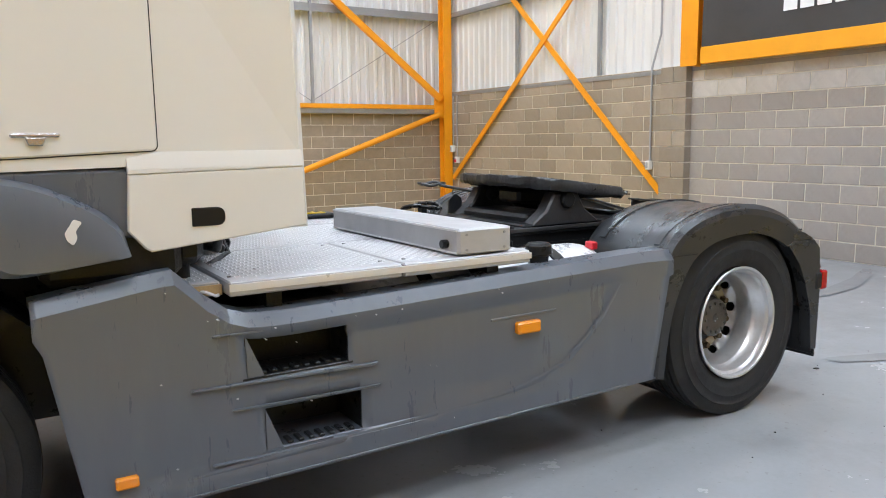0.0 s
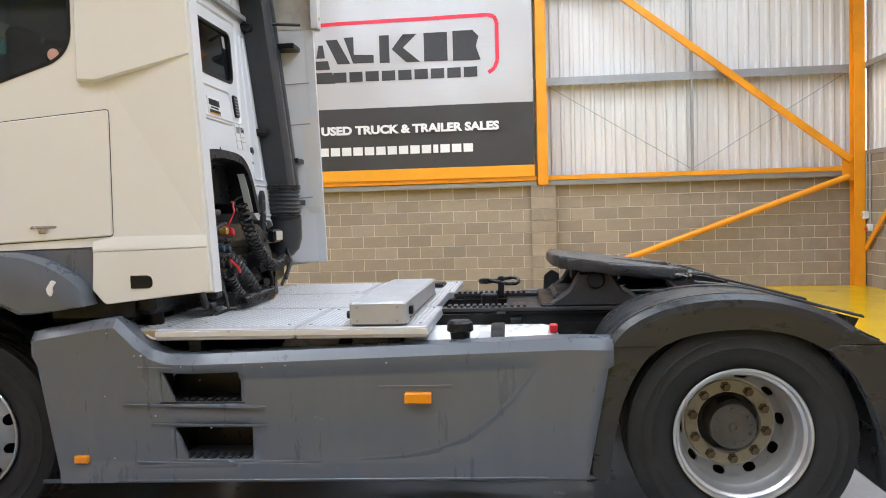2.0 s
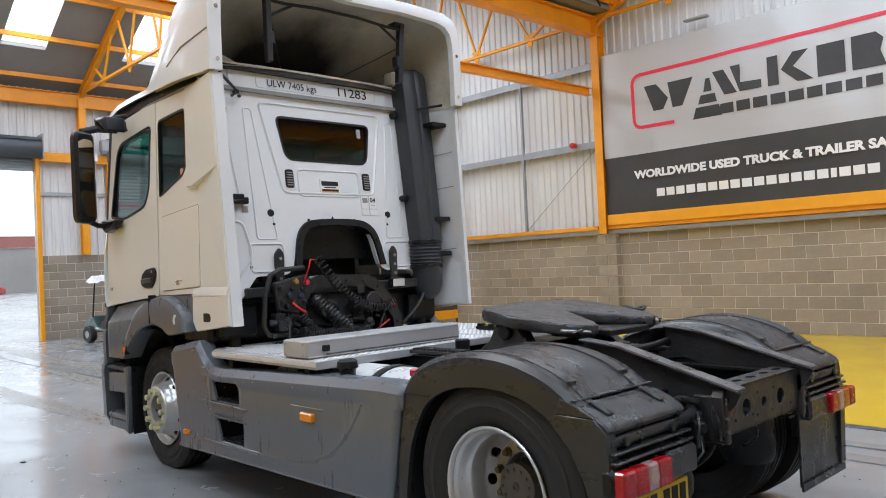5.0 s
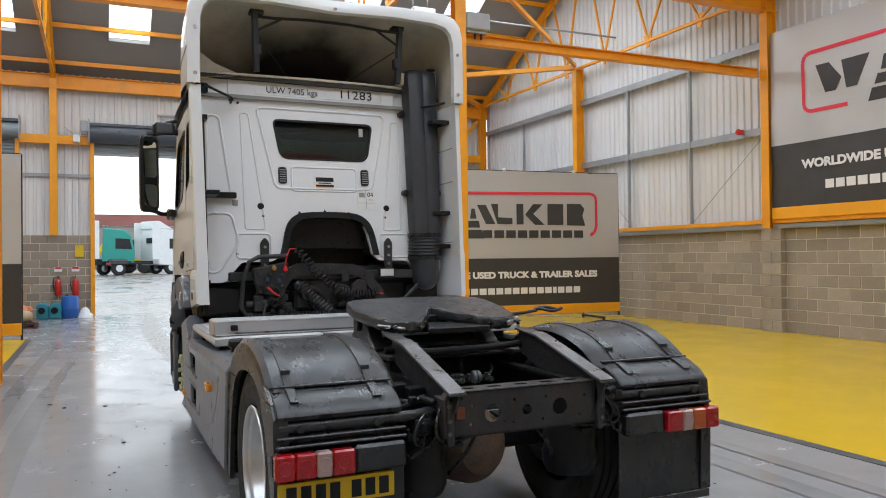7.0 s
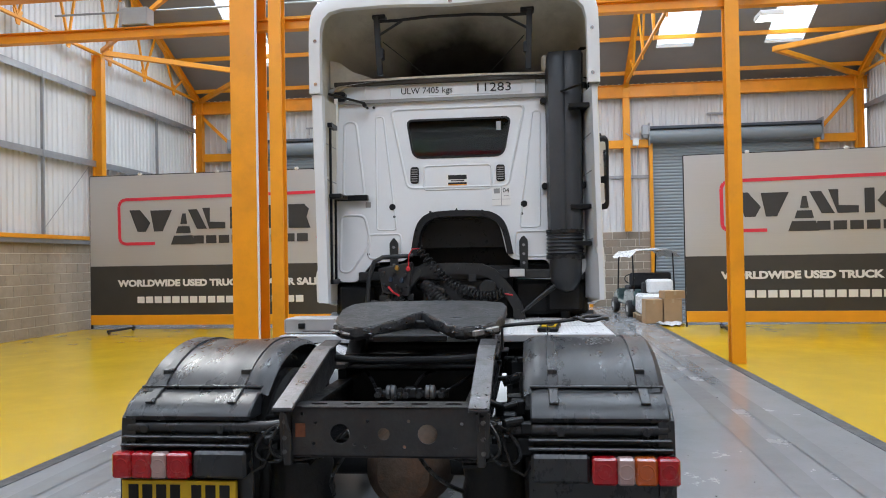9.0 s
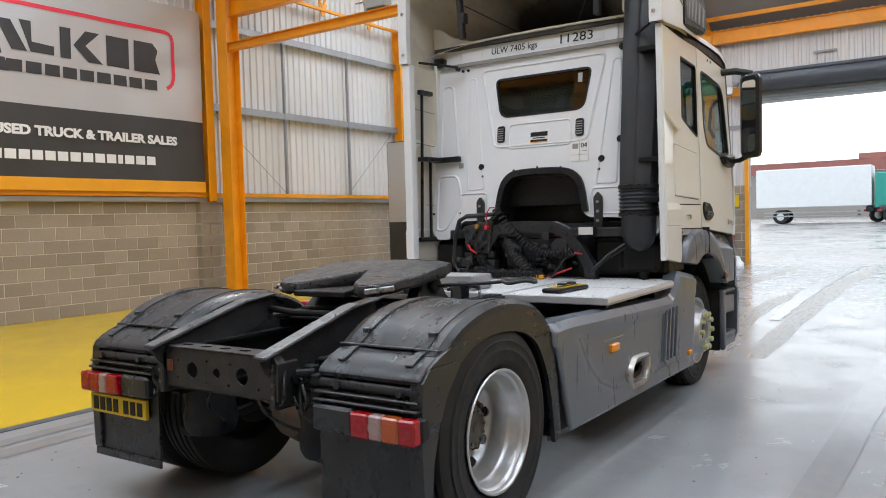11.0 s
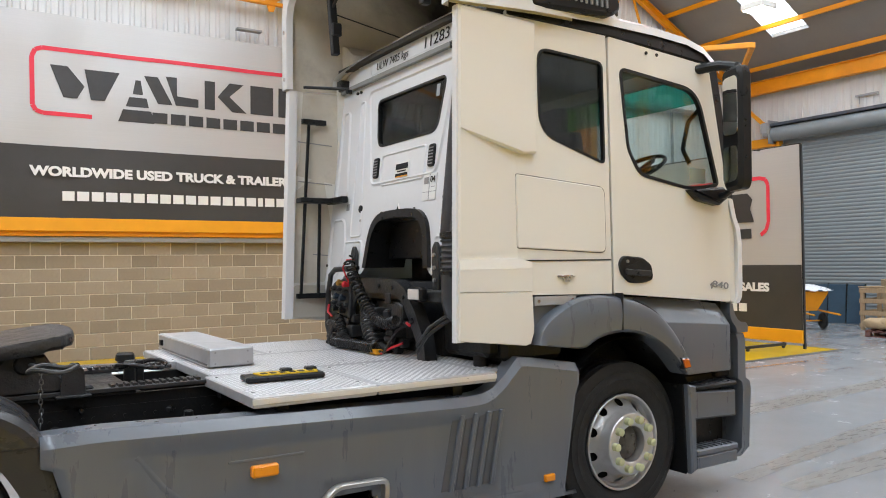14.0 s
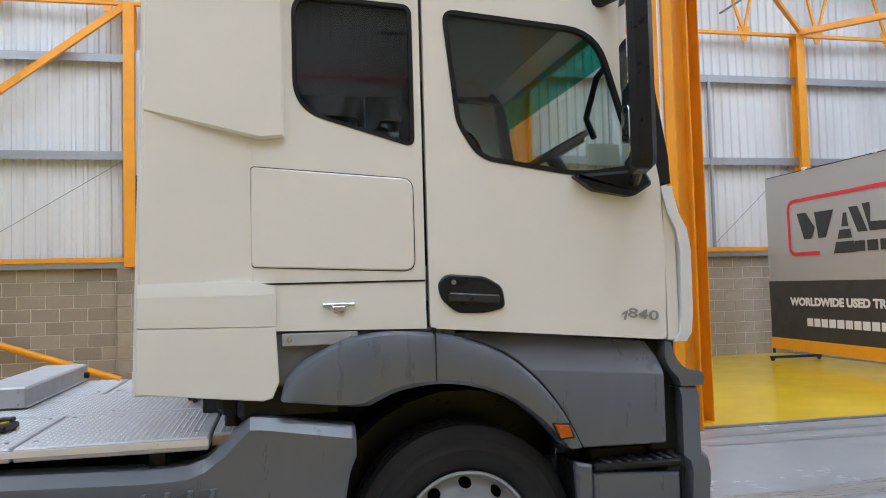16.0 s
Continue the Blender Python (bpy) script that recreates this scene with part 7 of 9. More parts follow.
    part("front_corner", S(Shape().loft([[(4.918, 1.2, z), (4.98, 1.19, z), (5.02, 1.1, z), (5.09, 0.5, z), (5.1, 0.0, z), (4.95, 0.0, z), (4.9, 1.1, z)] for z in (1.33, 1.6, 1.9, 2.06)], True, True)), CREAM, truck, "cream front panel")
    part("air_blade", S(Shape().loft([[(4.955 + a, 1.215, z), (5.02 + a, 1.2, z), (5.04 + a, 1.14, z), (4.96 + a, 1.13, z)] for z, a in ((1.32, -0.01), (1.36, 0.02), (1.45, 0.03), (1.75, 0.035), (1.85, 0.02), (1.93, -0.02), (2.05, -0.05))], True, True)), WHITE_CAB, truck, "white corner air blade")
    # side extender: the left one tucks in towards the ground, the right one stands ajar at its lower rear corner
    zt, zj, yr0, yr1, yf, xr0, xr1, xf = (1.485, 1.425, 1.195, 1.245, 1.178, 2.512, 2.585, 3.12) if sg > 0 else (1.648, 1.47, 1.268, 1.24, 1.21, 2.566, 2.612, 3.115)
    b = sg < 0
    prd = 0.007 if b else 0.014

    def corner(f, z, out=0.0):
        """A corner at a share f of the way from the rear edge to the front, standing proud by out."""
        k = (z - 1.2) / 1.83
        xr, yr = xr0 + (xr1 - xr0) * k, yr0 + (yr1 - yr0) * k
        return (xr + (xf - xr) * f, yr + (yf - yr) * f + out, z)

    def flush(x, z):
        """A corner lying just on the cab's side."""
        return (x, 1.206 - (0.034 if sg > 0 else 0.008) - 0.022 * max(0, z - 1.5) / 1.4, z)

    def E(shape):
        return shape if sg > 0 else shape.mirror_y()
    ext = part("side_extender", E(panel([corner(0, 2.35, 0.004), corner(0.9, 2.25, 0.012), corner(1.09, 2.262, 0.012), corner(1.1, 3.03, 0.006), corner(0, 3.035, 0.004)], 0.01)), CREAM, truck, "cream side extender standing ajar behind the cab" if b else "cream side extender behind the cab")
    part("extender_panel", E(panel([corner(0, zt - 0.02), flush(3.03, zt - 0.02), flush(3.03, 2.27), corner(0, 2.36)], 0.008)), CREAM, ext)
    led = []
    for f, o in ((0, 0.0), (0.83, -0.002), (0.87, 0.0), (1.0, 0.002)):
        dz = 0.02 * max(0, f - 0.83) / 0.17
        q = [corner(f, zt - dz, o), corner(f, zt - 0.02 - dz, o + 0.5 * prd), corner(f, zt - 0.055, prd)]
        led.append([(q[0][0], q[0][1] - 0.06, q[0][2])] + q + [(q[2][0], q[2][1] - 0.06, q[2][2])])
    part("extender_ledge", E(Shape().loft(led, True, True)), CREAM, ext)
    part("extender_panel", E(panel([corner(0, zj, prd), corner(1.0, zj - 0.012, prd), corner(1.0, zt - 0.054, prd), corner(0, zt - 0.054, prd)], 0.002)), CREAM, ext)
    part("extender_panel", E(panel([corner(0, 1.208, prd - 0.001), corner(0.9, 1.15, prd - 0.001), corner(0.97 if b else 0.93, 1.16, prd - 0.001), corner(1.02, 1.225, prd - 0.001), corner(1.0, zj - 0.0135, prd - 0.001), corner(0, zj - 0.0015, prd - 0.001)], 0.005)), CREAM, ext)
    edge = []
    inn_ = 0.1 if sg > 0 else 0.055
    for z in (1.2, 1.5, 2.3, 3.03):
        x_, y_, _ = corner(0, z)
        edge.append([(x_ - 0.012, y_ - 0.008, z), (x_ + 0.04, y_ - 0.012, z), (x_ + 0.05, y_ - inn_, z), (x_ - 0.014, y_ - inn_ + 0.008, z)])
    part("extender_edge", E(Shape().loft(edge, True, True)), WHITE_CAB, ext, "white folded rear edge")
    part("extender_lining", E(Shape().loft([[(xr0 + 0.04, yr0 - 0.05, 1.21), (2.93, 1.13, 1.2)], [(xr1 + 0.06, yr1 - 0.05, 3.03), (3.0, 1.13, 3.03)]], False, False)), INNER_SHELL if sg > 0 else WHITE_CAB, ext, "dusty inner lining")
    for z in (1.72, 2.3, 2.62):
        part("lining_seam", E(Shape().beam((2.64, 1.152 if sg > 0 else 1.178, z), (2.92, 1.124, z - 0.02), 0.006, 0.008)), GREY_INK, ext)
    if sg > 0:
        part("extender_clamp", E(Shape().box(2.6, 2.95, 1.0, 1.11, 2.12, 2.16, 0.006).box(2.86, 2.92, 0.82, 1.11, 2.115, 2.165, 0.006)), BLACK_PLASTIC, ext, "black clamp arm")
    part("extender_stay", E(Shape().tube([(2.68, 1.12, 3.06), (2.95, 0.85, 3.02)], 0.012, 8).cyl((2.93, 0.85, 3.0), (2.97, 0.85, 3.0), 0.02, 8)), BLACK_PLASTIC, ext)
    if sg > 0:
        part("extender_strut", E(Shape().beam((2.63, 1.1, 1.36), (2.72, 1.12, 2.78), 0.02, 0.02).beam((2.78, 1.1, 1.4), (2.8, 1.1, 2.14), 0.02, 0.02).box(2.6, 2.86, 1.08, 1.12, 1.36, 1.4).box(2.66, 2.86, 1.09, 1.13, 2.76, 2.8)), BLACK_PLASTIC, ext, "black strut frame")
for z in (1.66, 1.98, 2.86):
    part("clamp_bar", Shape().box(2.7, 2.98, -1.18, -1.0, z, z + 0.04, 0.006), BLACK_PLASTIC, truck, "black bar behind the intake duct")
part("lock_plate", Shape().prism(rounded([(2.81, 1.228), (2.925, 1.228), (2.925, 1.292), (2.81, 1.292)], [0.03, 0.005, 0.005, 0.03]), "y", 1.19, 1.2045, 0.003), BLACK_PLASTIC, truck, "small black lock plate on the extender")

sp = part("sill_plate", Shape().box(3.14, 3.46, -1.17, -1.2, 1.372, 1.425, 0.003), GREY_PVC, truck, "grey sill plate with two screws")
for x in (3.17, 3.43):
    part("screw", Shape().cyl((x, -1.198, 1.4), (x, -1.205, 1.4), 0.01, 8), CHROME, sp)

# roof and wind deflector
def roof_shell():
    s = Shape()
    rings = []
    for x, zs, zt in ((2.97, 3.13, 3.24), (3.6, 3.13, 3.28), (4.2, 3.125, 3.27), (4.5, 3.11, 3.22), (4.68, 3.07, 3.14), (4.8, 2.99, 3.03), (4.84, 2.95, 2.96)):
        pr = [(1.195, zs - 0.02), (1.185, zs + 0.03), (1.1, zs + (zt - zs) * 0.55), (0.8, zs + (zt - zs) * 0.85), (0.4, zt), (0.0, zt)]
        rings.append([(x + 0.03 * (1 - abs(y)), y, z) for y, z in pr] + [(x + 0.03 * (1 - abs(y)), -y, z) for y, z in pr[-2::-1]])
    return s.loft(rings, False, False)


part("cab_roof", roof_shell(), WHITE_CAB, truck, "white cab roof")
STATIONS = ((2.56, 3.68, 3.89), (2.62, 3.685, 3.9), (2.9, 3.64, 3.885), (3.15, 3.55, 3.81), (3.4, 3.41, 3.66), (3.62, 3.29, 3.48), (3.8, 3.2, 3.32), (3.92, 3.14, 3.2))


def section(x, zs, zt, d=0.0):
    bot = 3.04 + max(0, x - 2.6) * 0.06
    w = 1.262 - max(0, x - 3.1) * 0.1 - d
    zs, zt = zs - d * 0.6, zt - d
    return [(x, w, bot), (x, w, bot + (zs - bot) * 0.6), (x, w - 0.006, zs - 0.02), (x, w - 0.03, zs + (zt - zs) * 0.42), (x, w - 0.085, zs + (zt - zs) * 0.76), (x, w - 0.2, zt - 0.012), (x, w - 0.6, zt), (x, 0.0, zt - 0.02)]


def full(sec):
    return sec + [(x, -y, z) for x, y, z in sec[-2::-1]]


defl = part("wind_deflector", Shape().loft([full(section(*q)) for q in STATIONS], False, False), WHITE_CAB, truck, "tall white roof wind deflector open at the back", 40)
part("deflector_edge", Shape().loft([full(section(2.56, 3.68, 3.89)), full(section(2.545, 3.68, 3.89, 0.02)), full(section(2.55, 3.68, 3.89, 0.1)), full(section(2.6, 3.68, 3.89, 0.11))], False, False), WHITE_CAB, defl, "white folded rear edge", 50)
part("deflector_lining", Shape().loft([full(section(q[0], q[1], q[2], 0.045)) for q in STATIONS[:-1]], False, False), INNER_SHELL, defl, "dusty inner lining, darker round its deep centre", 40)
# roof pan and its front wall in a much darker brown than the lining
part("roof_pan", Shape().box(3.0, 3.9, -1.15, 1.15, 3.2, 3.235), PAN_BROWN, truck, "dark brown roof under the deflector")
part("roof_pan_front", Shape().box(3.72, 3.76, -1.1, 1.1, 3.2, 3.42), PAN_BROWN, truck)
for sg in (1, -1):
    part("roof_shoulder", Shape().loft([[(3.06, sg * 0.7, 3.24), (3.05, sg * 0.84, 3.27), (3.05, sg * 0.98, 3.34), (3.05, sg * 1.1, 3.43), (3.06, sg * 1.2, 3.46)], [(3.4, sg * 0.62, 3.24), (3.4, sg * 0.8, 3.27), (3.4, sg * 0.95, 3.35), (3.4, sg * 1.08, 3.42), (3.4, sg * 1.17, 3.44)], [(3.7, sg * 0.6, 3.2), (3.7, sg * 0.8, 3.2), (3.7, sg * 0.95, 3.2), (3.7, sg * 1.05, 3.2), (3.7, sg * 1.15, 3.2)]], False, False).join(Shape().add([(3.06, sg * 0.7, 3.24), (3.05, sg * 0.98, 3.34), (3.05, sg * 1.1, 3.43), (3.06, sg * 1.2, 3.46), (3.06, sg * 1.2, 3.2)], [(0, 1, 2, 3, 4)])), SHOULDER, truck, "dusty cream roof corner under the deflector", 50)
fr = part("deflector_frame", Shape().beam((2.75, 0.66, 3.22), (2.72, 0.68, 3.74), 0.05, 0.06, 0.006).beam((2.75, -0.66, 3.22), (2.72, -0.68, 3.74), 0.05, 0.06, 0.006).tube([(2.72, 0.68, 3.7), (2.72, 0.5, 3.7), (2.72, 0.2, 3.72), (2.72, -0.2, 3.72), (2.72, -0.5, 3.7), (2.72, -0.68, 3.7)], 0.014, 8).tube([(2.73, 0.66, 3.58), (2.72, 0.45, 3.695)], 0.012, 8).tube([(2.73, -0.66, 3.58), (2.72, -0.45, 3.695)], 0.012, 8), BLACK_STEEL, truck, "black steel frame of the deflector")
for sg in (1, -1):
    part("frame_bracket", Shape().box(2.7, 2.8, sg * 0.6, sg * 0.72, 3.72, 3.76, 0.008), BLACK_STEEL, fr)
    part("frame_joint", Shape().box(2.71, 2.79, sg * 0.62, sg * 0.69, 3.36, 3.46, 0.01), BLACK_STEEL, fr)
for sg in (1, -1):
    part("guy_wire", Shape().tube([(2.74, sg * 0.63, 3.52), (3.3, sg * 0.2, 3.24)], 0.005, 5), BLACK_STEEL, fr)
for y, z in ((1.2, 3.5), (-1.2, 3.5), (1.2, 3.12), (-1.2, 3.12), (0, 3.79)):
    part("edge_bolt", Shape().cyl((2.54, y, z), (2.555, y, z), 0.016, 10), CHROME, defl)
for sg in (1, -1):
    part("deflector_seam", Shape().tube([(2.565, sg * 1.264, 3.34), (3.0, sg * 1.264, 3.3), (3.3, sg * 1.245, 3.22)], 0.006, 6), GREY_INK, defl)
ik = part("intake_housing", Shape().prism(rounded([(3.1, 3.1), (3.74, 3.14), (3.82, 3.2), (3.72, 3.44), (3.1, 3.5)], 0.04), "y", -1.12, -1.27, 0.02), BLACK_PLASTIC, truck, "black air intake housing at the roof")
sl = Shape()
for i in range(13):
    x = 3.17 + i * 0.042
    sl.prism([(x, 3.18), (x + 0.014, 3.18), (x + 0.014, 3.42 - i * 0.006), (x, 3.42 - i * 0.006)], "y", -1.268, -1.28)
part("intake_mesh", sl, GREY_INK, ik, "dark intake slats")
# intake duct down the cab's back
duct = Shape()
rings = []
for x, y, z, w, dpt in ((3.15, -1.0, 3.42, 0.15, 0.14), (3.07, -0.99, 3.415, 0.17, 0.15), (3.03, -0.98, 3.36, 0.172, 0.14), (3.0, -0.98, 3.2, 0.17, 0.135), (2.96, -0.975, 2.9, 0.168, 0.13), (2.9, -0.968, 2.4, 0.162, 0.13), (2.85, -0.96, 1.95, 0.155, 0.13), (2.835, -0.957, 1.8, 0.15, 0.13)):
    rings.append([(x + dpt * a, y + w * b, z) for a, b in ((-0.8, -0.85), (-1, -0.5), (-1, -0.1), (-0.92, 0), (-1, 0.1), (-1, 0.5), (-0.8, 0.85), (0, 1), (0.8, 0.85), (1, 0), (0.8, -0.85), (0, -1))])
duct.loft(rings, True, True)
du = part("intake_duct", duct, DUCT, truck, "black plastic air intake duct on the cab's back", 40)
bel = Shape()
rings = []
for i in range(25):
    z = 1.8 - i * 0.0105
    r = 0.158 + (0.012 if i % 3 == 1 else -0.004)
    rings.append([(2.825 + 0.85 * r * math.cos(a * math.tau / 24), -0.955 + r * math.sin(a * math.tau / 24), z) for a in range(24)])
bel.loft(rings, True, True)
part("bellows", bel, DUCT, du, "ribbed rubber bellows", 60)
for z in (1.79, 1.565):
    part("hose_collar", Shape().lathe([(0.15, -0.02), (0.168, -0.016), (0.168, 0.016), (0.15, 0.02)], (0, 0, 0), "z", 24).move(Matrix.Translation((2.825, -0.956, z)) @ Matrix.Diagonal((0.86, 1, 1, 1))), RUBBER, du)
part("duct_foot", Shape().tube([(2.82, -0.955, 1.56), (2.82, -0.955, 1.4), (2.82, -0.95, 1.33), (2.825, -0.945, 1.285), (2.83, -0.94, 1.262)], 0.15, 24, True, [0.142, 0.14, 0.12, 0.08, 0.02]), DUCT, du, "black lower elbow")
for z in (2.2, 2.98):
    for y in (-0.79, -1.13):
        part("duct_lug", Shape().cyl((2.86 + LEAN * (z - 2.2), y, z), (2.96 + LEAN * (z - 2.2), y, z), 0.03, 14, 0.006), BLACK_PLASTIC, du)
part("duct_joint_box", Shape().box(2.98, 3.12, -1.12, -0.78, 3.26, 3.4, 0.02), INNER_SHELL, du)

# windscreen and cab inside
ws = [(4.98, y, 2.08) for y in (-1.12, 1.12)] + [(4.8, y, 2.97) for y in (1.12, -1.12)]
part("windscreen", Shape().add(ws, [(0, 1, 2, 3)]), SCREEN, truck, "clear windscreen", 0)
gb_ = [(4.843, y, 2.76) for y in (-1.1, 1.1)] + [(4.8, y, 2.95) for y in (1.1, -1.1)]
part("screen_band", Shape().add([(x - 0.008, y, z) for x, y, z in gb_], [(0, 1, 2, 3)]), GREEN_BAND, truck, "green tinted band at the windscreen's top", 0)
part("cab_floor", Shape().box(2.98, 4.95, -1.16, 1.16, 1.44, 1.5), DARK_CLOTH, truck)
part("cab_roof_lining", Shape().box(3.0, 4.7, -1.15, 1.15, 3.03, 3.06), HEADLINING, truck, "grey cloth roof lining")
part("bunk", Shape().box(3.02, 3.55, -1.1, 1.1, 1.9, 2.1, 0.04), DARK_CLOTH, truck, "dark bunk behind the seats")
part("dashboard", Shape().prism([(4.5, 1.6), (4.95, 1.5), (4.97, 2.06), (4.8, 2.12), (4.55, 2.06), (4.45, 1.9)], "y", -1.12, 1.12, 0.02), DARK_CLOTH, truck, "dark dashboard")
for sg in (1, -1):
    seat = part("driver_seat", Shape().box(3.85, 4.35, sg * 0.35, sg * 0.85, 1.75, 1.9, 0.05), DARK_CLOTH, truck, "dark cloth cab seat")
    part("seat_back", Shape().prism([(3.85, 1.85), (3.98, 1.85), (3.88, 2.5), (3.78, 2.5)], "y", sg * 0.36, sg * 0.84, 0.03), DARK_CLOTH, seat)
    part("headrest", Shape().box(3.76, 3.87, sg * 0.5, sg * 0.72, 2.5, 2.68, 0.03), DARK_CLOTH, seat)
stw = Shape()
c = Vector((4.56, -0.66, 2.3))
ax = Vector((-0.5, 0, 0.87)).normalized()
u_, v_ = Vector((0.87, 0, 0.5)), Vector((0, 1, 0))
stw.tube([c + (u_ * math.cos(a * math.tau / 28) + v_ * math.sin(a * math.tau / 28)) * 0.22 for a in range(29)], 0.016, 8, False)
stw.tube([c - v_ * 0.21, c - ax * 0.02, c + v_ * 0.21], 0.02, 8).tube([c - ax * 0.02, c - ax * 0.02 + u_ * 0.2], 0.02, 8).cyl(c - ax * 0.4, c, 0.04, 12)
part("steering_wheel", stw, BLACK_PLASTIC, truck, "black steering wheel")
part("window_card", Shape().box(4.56, 4.72, -1.152, -1.149, 2.16, 2.26), WHITE_PLASTIC, truck, "white card in the door window")
part("grab_handle", Shape().tube([(4.62, -1.1, 2.3), (4.6, -1.06, 2.4), (4.66, -1.06, 2.6), (4.72, -1.1, 2.68)], 0.016, 8), BLACK_PLASTIC, truck)

# mirrors
for sg in (1, -1):
    mr = part("wing_mirror", Shape().prism(rounded([(4.58, 2.14), (4.6, 2.09), (4.74, 2.08), (4.77, 2.14), (4.765, 2.86), (4.74, 2.9), (4.6, 2.91), (4.575, 2.86)], 0.03), "y", sg * 1.40, sg * 1.51, 0.025), BLACK_PLASTIC, truck, "tall black wing mirror")
    mr.data.transform(Matrix.Translation((4.67, sg * 1.44, 0)) @ Matrix.Rotation(sg * radians(-78), 4, "Z") @ Matrix.Translation((-4.67, -sg * 1.44, 0)))
    gl = Shape().prism(rounded([(4.603, 2.45), (4.737, 2.45), (4.733, 2.83), (4.6, 2.84)], 0.04), "y", sg * 1.526, sg * 1.522).join(Shape().prism(rounded([(4.61, 2.15), (4.742, 2.13), (4.742, 2.37), (4.608, 2.38)], 0.04), "y", sg * 1.526, sg * 1.522))
    gl.v = [(x, sg * 1.40 - (y - sg * 1.52), z) for x, y, z in gl.v]
    rotm = Matrix.Translation((4.67, sg * 1.44, 0)) @ Matrix.Rotation(sg * radians(-78), 4, "Z") @ Matrix.Translation((-4.67, -sg * 1.44, 0))
    g2 = Shape().add([tuple(rotm @ Vector(p)) for p in gl.v], gl.f)
    part("mirror_glass", g2, MIRROR, mr, "mirror glass", 0)
    part("mirror_arm", Shape().tube([(4.62, sg * 1.15, 2.94), (4.7, sg * 1.3, 2.95), (4.69, sg * 1.44, 2.91), (4.68, sg * 1.45, 2.84)], 0.034, 10), BLACK_PLASTIC, mr, "black upper mirror arm")
    part("mirror_arm", Shape().tube([(4.78, sg * 1.16, 2.06), (4.72, sg * 1.32, 2.07), (4.68, sg * 1.44, 2.12)], 0.024, 10), BLACK_PLASTIC, mr, "black lower mirror arm")
    part("arm_cover", Shape().prism(rounded([(4.45, 2.1), (4.8, 2.13), (4.84, 2.06), (4.74, 2.0), (4.55, 2.03)], 0.02), "y", sg * 1.18, sg * 1.26, 0.015), BLACK_PLASTIC, mr, "black cover at the arm's foot")
part("kerb_mirror", Shape().prism(rounded([(4.2, 2.84), (4.44, 2.9), (4.46, 3.0), (4.24, 2.98)], 0.03), "y", 1.21, 1.42, 0.03).tube([(4.25, 1.2, 3.0), (4.3, 1.3, 2.98)], 0.02, 8), BLACK_PLASTIC, truck, "black kerb mirror over the door")

# behind the cab: brackets, frame, couplings, coiled leads
arch_bar = [(0.42, 1.475), (0.3, 1.53), (0.08, 1.53), (-0.22, 1.52), (-0.34, 1.465), (-0.47, 1.32), (-0.57, 1.16), (-0.6, 1.0), (-0.5, 1.0), (-0.485, 1.13), (-0.4, 1.26), (-0.29, 1.385), (-0.2, 1.425), (0.1, 1.43), (0.3, 1.42), (0.42, 1.37)]
cb = part("rear_crossbar", plate(rounded(arch_bar, 0.02, 3), [], "x", 2.76, 2.775).join(plate(rounded(arch_bar, 0.02, 3), [], "x", 2.83, 2.845)).join(Shape().loft([[(2.765, y, z), (2.84, y, z)] for y, z in arch_bar[:8]], False, False)), ENGINE, truck, "black arched cross member behind the cab")
for y, z in ((0.34, 1.47), (0.0, 1.48), (-0.18, 1.47), (-0.33, 1.41), (-0.44, 1.27), (-0.53, 1.1)):
    part("bolt", Shape().cyl((2.745, y, z), (2.761, y, z), 0.014, 6), ENGINE, cb)
part("cross_strut", Shape().beam((2.77, 0.33, 1.47), (2.77, 0.56, 1.17), 0.03, 0.06, 0.006), ENGINE, truck, "black slanting strut")
part("mount_lug", Shape().prism(rounded([(0.27, 1.2), (0.12, 1.19), (0.1, 1.3), (0.18, 1.34), (0.27, 1.3)], 0.03), "x", 2.74, 2.8, 0.008), ENGINE, truck)
part("mount_lug", Shape().prism(rounded([(-0.2, 1.24), (-0.34, 1.25), (-0.34, 1.36), (-0.25, 1.38), (-0.19, 1.33)], 0.03), "x", 2.74, 2.8, 0.008), ENGINE, truck)
part("hanging_clip", Shape().box(2.745, 2.76, -0.17, -0.1, 1.36, 1.43, 0.006), ENGINE, truck)
part("cab_mount", Shape().box(2.8, 2.9, -0.9, 0.9, 1.38, 1.46, 0.01).box(2.84, 2.94, -0.25, 0.32, 1.1, 1.4, 0.03).cyl((2.8, 0.22, 1.3), (2.86, 0.22, 1.3), 0.06, 18, 0.01).cyl((2.8, -0.28, 1.33), (2.86, -0.28, 1.33), 0.05, 16, 0.01), ENGINE, truck, "black cab mounting")
hose_line = [Vector(p) for p in smooth_line([(2.92, 0.34, 1.36), (2.82, 0.27, 1.33), (2.76, 0.14, 1.2), (2.74, 0.04, 1.09), (2.76, -0.04, 1.0)], 3)]
hose_line = [Vector(p) for p in spread([tuple(p) for p in hose_line], 60)]
part("ribbed_hose", Shape().tube(hose_line, 0.07, 18, True, [0.074 if i % 3 else 0.066 for i in range(60)]), RUBBER, truck, "black ribbed rubber hose behind the cab", 60)
